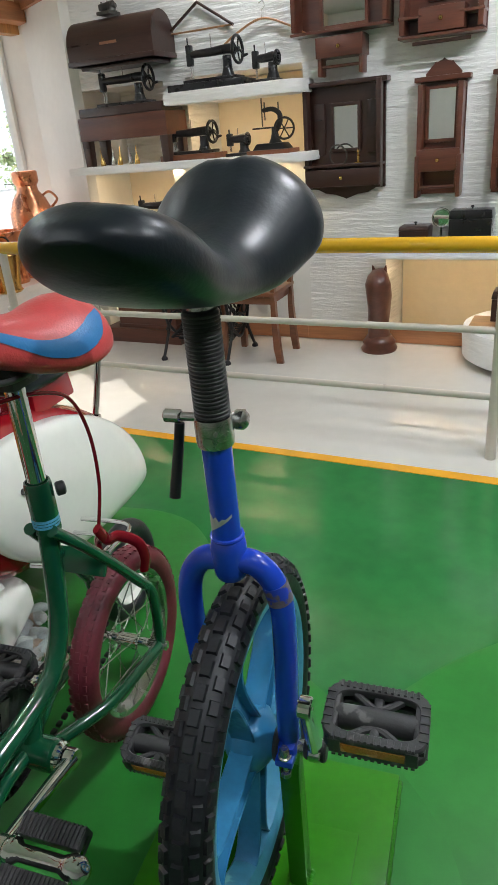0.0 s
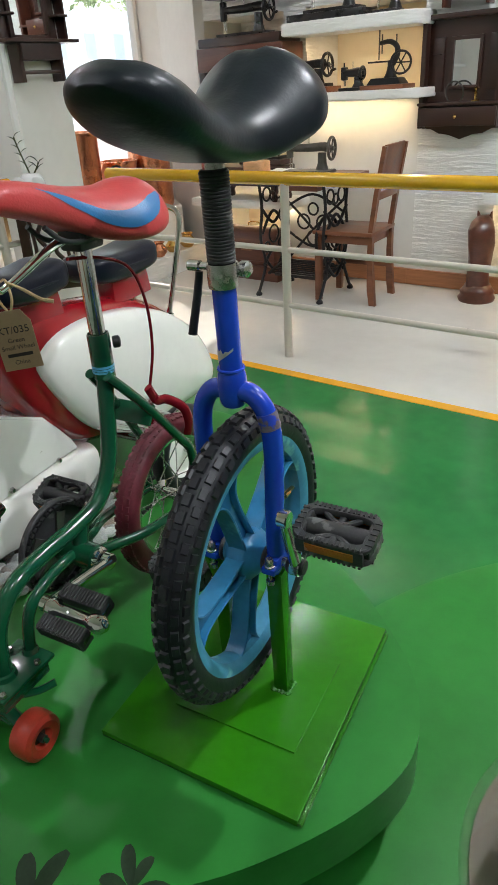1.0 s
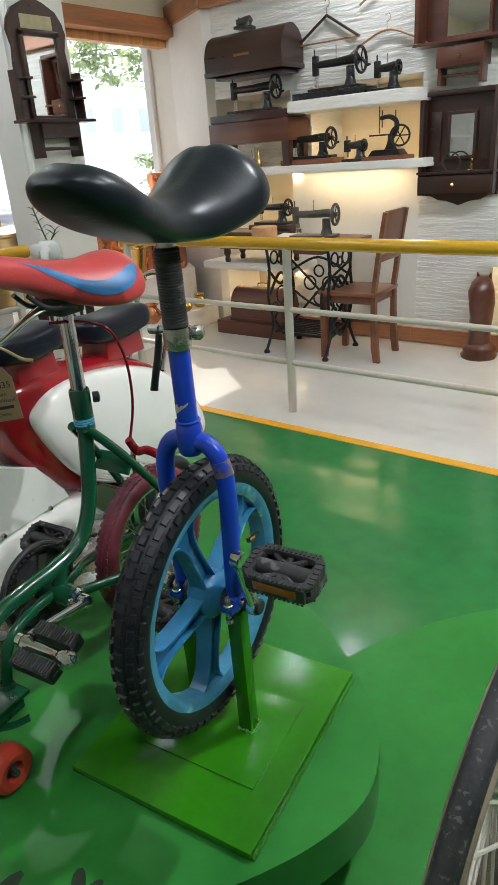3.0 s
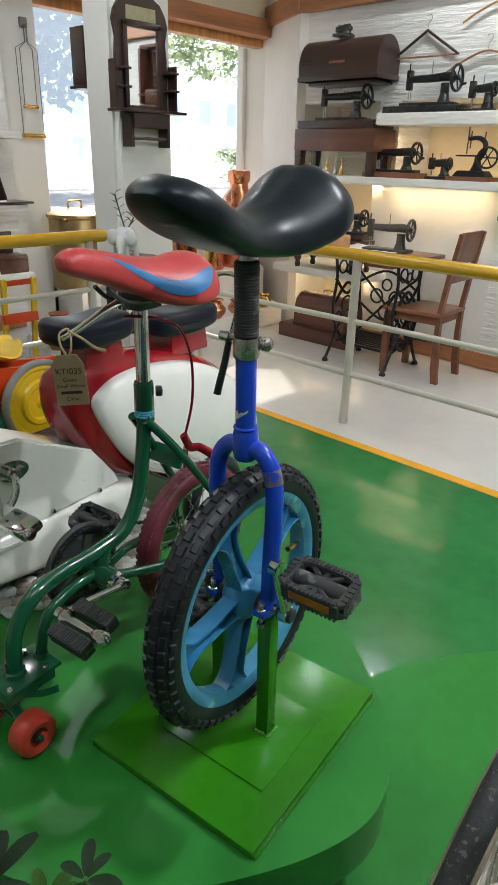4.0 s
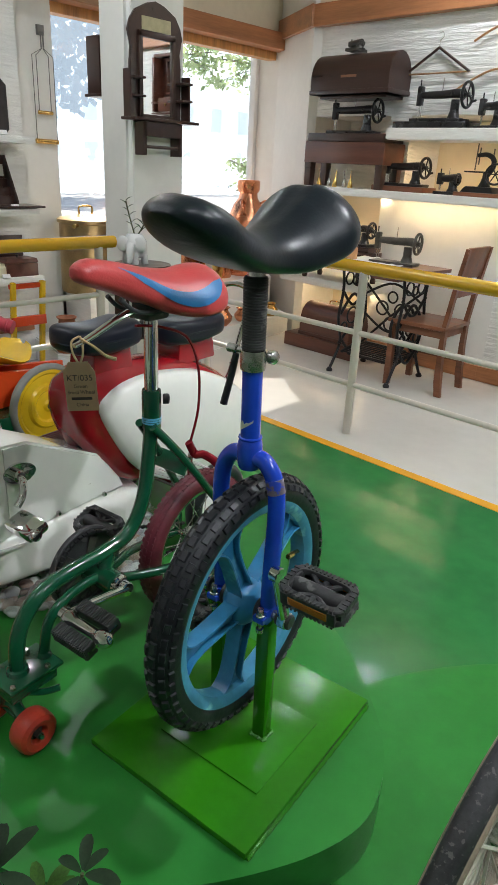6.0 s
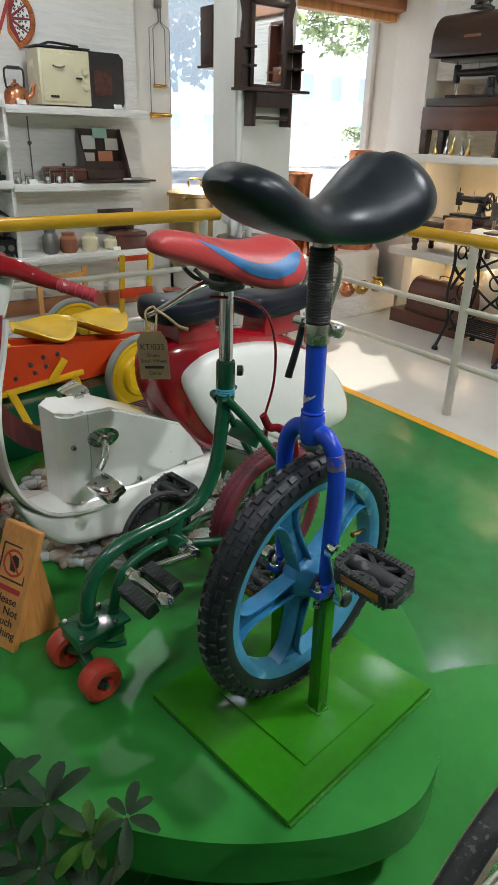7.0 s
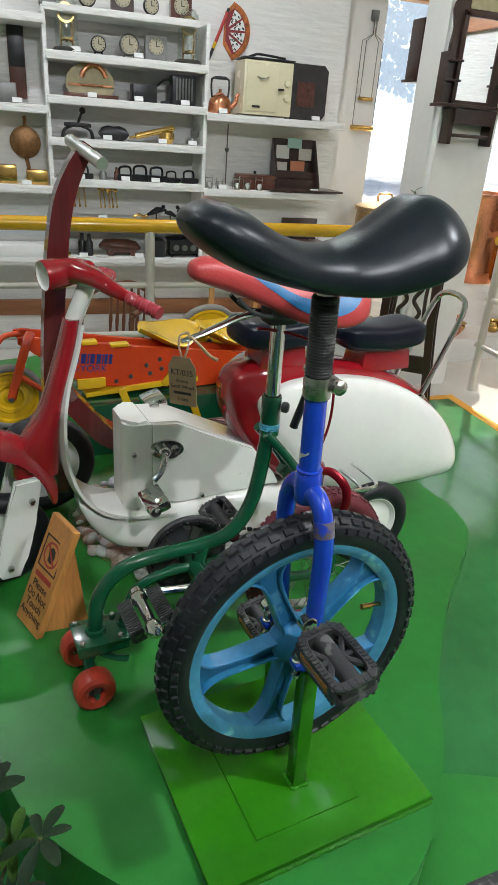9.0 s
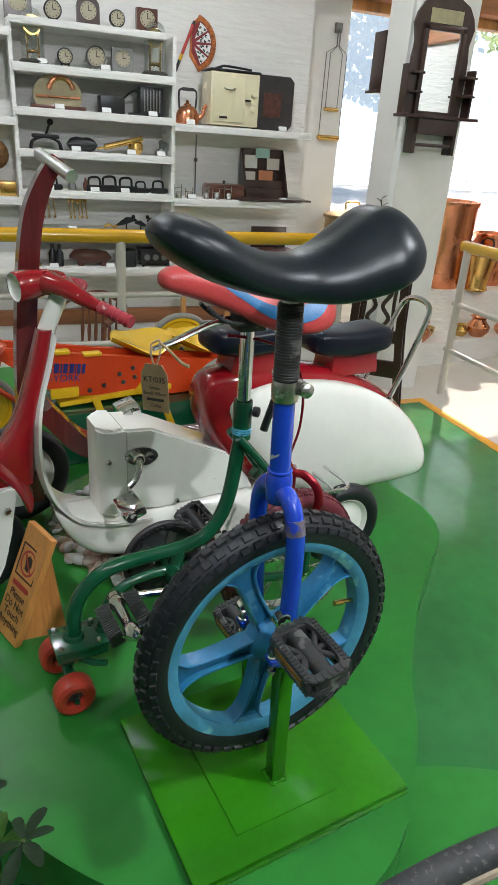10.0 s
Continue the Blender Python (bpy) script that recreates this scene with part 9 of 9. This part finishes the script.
for z, w in ((1.615, 0.47), (1.73, 0.0), (1.82, 0.0)):
    if w:
        bm = B()
        box(bm, (XM + 0.065, 2.03, z), (0.13, w, 0.016), 0.004)
        part("shelf", bm, DARKWOOD, ME)
    else:
        for yy in (1.860, 2.200):
            bm = B()
            box(bm, (XM + 0.05, yy, z), (0.10, 0.075, 0.012), 0.003)
            part("shelf", bm, DARKWOOD, ME)
for yy in (1.822, 2.238):
    part("side_panel", side_prism([(yy - 0.008, 1.62), (yy + 0.008, 1.62), (yy + 0.008, 1.86), (yy - 0.008, 1.86)], 0.0, 0.07), DARKWOOD, ME)
part("drawer", side_prism([(1.90, 1.53), (2.16, 1.53), (2.16, 1.605), (1.90, 1.605)], 0.0, 0.10), DARKWOOD, ME)
for yy in (1.90, 2.16):
    part("bracket", side_prism([(yy - 0.012, 1.43), (yy + 0.012, 1.43), (yy + 0.012, 1.60), (yy - 0.012, 1.60)], 0.0, 0.085), DARKWOOD, ME)
bm = B()
cyl(bm, (XM + 0.07, 1.90, 1.475), (XM + 0.07, 2.16, 1.475), 0.009, 12)
part("towel_rail", bm, DARKWOOD, ME)
bm = B()
box(bm, (-3.235, 1.98, 1.90), (0.13, 0.24, 0.30), 0.006)
box(bm, (-3.24, 1.98, 1.743), (0.145, 0.27, 0.016), 0.004)
single("hanging_cabinet", bm, DARKWOOD, "small dark wooden cabinet hanging on the column", "cabinet")
# exercise rods on wires on the pier
hs = thing("wire_exerciser", "old chest exerciser of wires with brass rods on a wall hook", "exerciser", base=(XW, 1.96, 1.48))
bm = B()
box(bm, (XW + 0.012, 1.99, 2.16), (0.024, 0.05, 0.06), 0.004)
part("hook_plate", bm, GREYM, hs)
for dy0, dy1, zb in ((-0.010, -0.075, 1.50), (0.012, 0.080, 1.50), (-0.006, -0.045, 1.68), (0.006, 0.045, 1.68)):
    bm = B()
    tube(bm, [(XW + 0.03, 1.99 + dy0, 2.15), (XW + 0.03, 1.99 + dy0, 2.05), (XW + 0.03, 1.985 + dy1, 2.01), (XW + 0.03, 1.985 + dy1, zb)], 0.0028, 1, 6)
    part("wire", bm, GREYM, hs)
for w, zb, r in ((0.17, 1.49, 0.016), (0.11, 1.67, 0.012)):
    bm = B()
    cyl(bm, (XW + 0.03, 1.985 - w / 2, zb), (XW + 0.03, 1.985 + w / 2, zb), r, 14, bev=0.003)
    part("brass_rod", bm, BRASS, hs)

# ceiling lights
for lx, ly, watts, beam, aim in LAMPS:
    e = thing("ceiling_light", "small white square ceiling spotlight", "light", base=(lx, ly, CEIL), group="ceiling lights")
    bm = B()
    box(bm, (lx, ly, CEIL - 0.03), (0.20, 0.20, 0.06), 0.006)
    part("housing", bm, CARD, e)

# outside: terrace, trees and a pale building
bm = B()
box(bm, (-34.5, 2, -0.35), (60, 80, 0.3))
structure("ground", bm, mat("pale_paving", (0.66, 0.65, 0.62), 0.8, 0, 0.2, 2, 0.3, 20), "pale sunlit ground outside the window", "ground")
# a surface that glows by itself, in place of outdoor light and hazy air
def self_glow(name, colour, strength, base=0.8):
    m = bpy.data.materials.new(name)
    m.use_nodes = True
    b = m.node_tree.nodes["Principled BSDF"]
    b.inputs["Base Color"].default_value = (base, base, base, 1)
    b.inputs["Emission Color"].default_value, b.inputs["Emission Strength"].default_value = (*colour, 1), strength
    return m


# bright hazy distance, self-lit: sky backdrop, and a pale building with rows of windows
GLOWSKY = self_glow("glowing_sky_backdrop", (0.90, 0.97, 1.0), 1.5)
# added glowing panel: stands for the bright sky and sends light in
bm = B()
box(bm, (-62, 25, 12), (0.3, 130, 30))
structure("backdrop", bm, GLOWSKY, "glowing pale blue backdrop in place of hazy sky beyond the building", "sky")
bl = thing("backdrop_building", "pale distant building with rows of windows, glowing in place of hazy daylight", "building", base=(-42, 25, -0.2), kind="structure")
# wall, roof and panes carry their brightness as emission, no lamp lights them
GLOWWALL, GLOWPANE = self_glow("hazy_pale_wall", (0.86, 0.95, 1.0), 1.05), self_glow("hazy_pane", (0.70, 0.86, 1.0), 0.72)
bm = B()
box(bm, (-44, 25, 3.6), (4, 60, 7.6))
part("wall", bm, GLOWWALL, bl)
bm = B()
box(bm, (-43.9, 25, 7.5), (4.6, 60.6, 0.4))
part("roof", bm, GLOWWALL, bl)
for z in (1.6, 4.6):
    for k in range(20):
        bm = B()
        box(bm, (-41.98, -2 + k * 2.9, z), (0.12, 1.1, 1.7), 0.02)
        part("window", bm, GLOWPANE, bl)
OUTLEAF = bpy.data.materials.new("sunlit_leaves")
OUTLEAF.use_nodes = True
on, ol = OUTLEAF.node_tree.nodes, OUTLEAF.node_tree.links
tl_, df_, mx_, gi_, cr_ = on.new("ShaderNodeBsdfTranslucent"), on.new("ShaderNodeBsdfDiffuse"), on.new("ShaderNodeMixShader"), on.new("ShaderNodeNewGeometry"), on.new("ShaderNodeValToRGB")
cr_.color_ramp.elements[0].color, cr_.color_ramp.elements[1].color = (0.34, 0.44, 0.22, 1), (0.66, 0.76, 0.46, 1)
ol.new(gi_.outputs["Random Per Island"], cr_.inputs[0])
ol.new(cr_.outputs[0], tl_.inputs[0]), ol.new(cr_.outputs[0], df_.inputs[0])
mx_.inputs[0].default_value = 0.75
ol.new(df_.outputs[0], mx_.inputs[1]), ol.new(tl_.outputs[0], mx_.inputs[2])
ol.new(mx_.outputs[0], on["Material Output"].inputs[0])
BARK = mat("grey_bark", (0.34, 0.29, 0.24), 0.9, 0, 0.3, 9, 0.5, 20)


def limb_tree(label, trunk, limbs, n, size, hang, seed):
    """A tree given by its trunk and its leafy limbs (from, to, spread of the leaves)."""
    rnd = random.Random(seed)
    base = Vector(trunk[0])
    e = thing("tree", label, "tree", base=base)
    bm = B()
    tube(bm, trunk, (0.11, 0.05), 6, 10)
    verts, faces = [], []
    for p, q, w in limbs:
        p, q = Vector(p), Vector(q)
        mid = p.lerp(q, 0.5) + Vector((rnd.uniform(-0.2, 0.2), 0, 0.12))
        line = curve_points([p, mid, q], 8)
        tube(bm, [p, mid, q], (0.030, 0.008), 6, 6)
        for k in range(9):
            f = rnd.uniform(0.25, 1.0)
            c = line[min(len(line) - 1, int(f * len(line)))]
            t1_ = c + Vector((rnd.gauss(0, w), rnd.gauss(0, w), rnd.gauss(-hang, w * 0.5)))
            tube(bm, [c, c.lerp(t1_, 0.5) + Vector((0, 0, 0.03)), t1_], (0.010, 0.004), 3, 5)
            for j in range(n):
                g = rnd.uniform(0.2, 1.05)
                o = c.lerp(t1_, g) + Vector((rnd.gauss(0, 0.09), rnd.gauss(0, 0.09), rnd.gauss(-0.02, 0.06)))
                d = Vector((rnd.gauss(0, 1), rnd.gauss(0, 1), rnd.gauss(-0.6, 0.5))).normalized() * rnd.uniform(0.6, 1.3) * size
                s_ = d.cross(Vector((rnd.gauss(0, 1), rnd.gauss(0, 1), rnd.gauss(0, 1)))).normalized() * d.length * 0.24
                i = len(verts)
                verts += [o - base, o + d * 0.45 + s_ - base, o + d - base, o + d * 0.45 - s_ - base]
                faces.append((i, i + 1, i + 2, i + 3))
    part("trunk", bm, BARK, e)
    me = bpy.data.meshes.new("crown")
    me.from_pydata(verts, [], faces)
    me.materials.append(OUTLEAF)
    ob = new("crown", me)
    ob.parent = e


limb_tree("broad leafy tree with boughs hanging before the window", [(-9.2, 14.2, -0.2), (-9.1, 14.0, 2.0), (-9.0, 13.8, 4.2)],
          [((-9.1, 13.8, 3.0), (-9.0, 7.3, 3.05), 0.45), ((-9.1, 13.8, 3.2), (-8.6, 8.6, 3.0), 0.40), ((-9.0, 13.8, 3.6), (-9.6, 6.6, 3.5), 0.5), ((-9.0, 13.8, 3.4), (-9.4, 10.0, 3.2), 0.5), ((-9.0, 13.8, 3.4), (-8.2, 11.2, 2.9), 0.5)], 95, 0.12, 0.22, 21)
limb_tree("young bushy tree in the yard outside", [(-9.4, 10.4, -0.2), (-9.4, 10.3, 0.5), (-9.4, 10.2, 1.0)],
          [((-9.4, 10.3, 0.7), (-9.3, 8.8, 1.5), 0.22), ((-9.4, 10.3, 0.6), (-9.5, 9.2, 0.95), 0.22), ((-9.4, 10.3, 0.9), (-9.6, 10.4, 2.2), 0.3), ((-9.4, 10.3, 0.9), (-9.2, 11.2, 1.7), 0.3), ((-9.4, 10.3, 0.5), (-9.2, 9.6, 0.5), 0.22)], 60, 0.10, 0.02, 22)
# hazy far tree line, and hedge before the building; daylight put in as glow
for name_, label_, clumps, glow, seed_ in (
        ("backdrop_trees", "pale blue distant tree crowns, glowing to look hazy", ((17.5, 6.8, 4.5, 3.4), (11.0, 7.5, 4.0, 3.0)), 0.70, 31),
        ("backdrop_hedge", "pale distant hedge, glowing in place of sunlight", ((22.0, 0.4, 5.0, 1.5), (29.0, 0.7, 5.0, 1.7), (36.0, 0.4, 5.0, 1.6), (14.0, 0.2, 5.0, 1.3)), 1.7, 32)):
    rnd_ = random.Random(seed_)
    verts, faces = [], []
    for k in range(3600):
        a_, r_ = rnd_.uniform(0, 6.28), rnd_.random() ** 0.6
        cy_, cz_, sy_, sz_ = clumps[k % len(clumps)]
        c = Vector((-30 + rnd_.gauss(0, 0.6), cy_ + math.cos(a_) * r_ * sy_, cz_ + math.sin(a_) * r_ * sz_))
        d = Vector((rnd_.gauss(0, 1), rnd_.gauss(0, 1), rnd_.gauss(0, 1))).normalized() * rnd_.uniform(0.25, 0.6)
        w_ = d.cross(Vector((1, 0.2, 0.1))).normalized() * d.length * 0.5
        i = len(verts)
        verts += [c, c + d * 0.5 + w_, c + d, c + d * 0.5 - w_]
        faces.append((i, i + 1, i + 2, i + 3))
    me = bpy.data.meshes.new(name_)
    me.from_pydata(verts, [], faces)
    # near-black base: the pale tone comes from the material's own emission
    me.materials.append(self_glow("hazy_" + name_, (0.62, 0.78, 0.95) if glow < 1 else (0.86, 0.94, 1.0), glow, 0.06))
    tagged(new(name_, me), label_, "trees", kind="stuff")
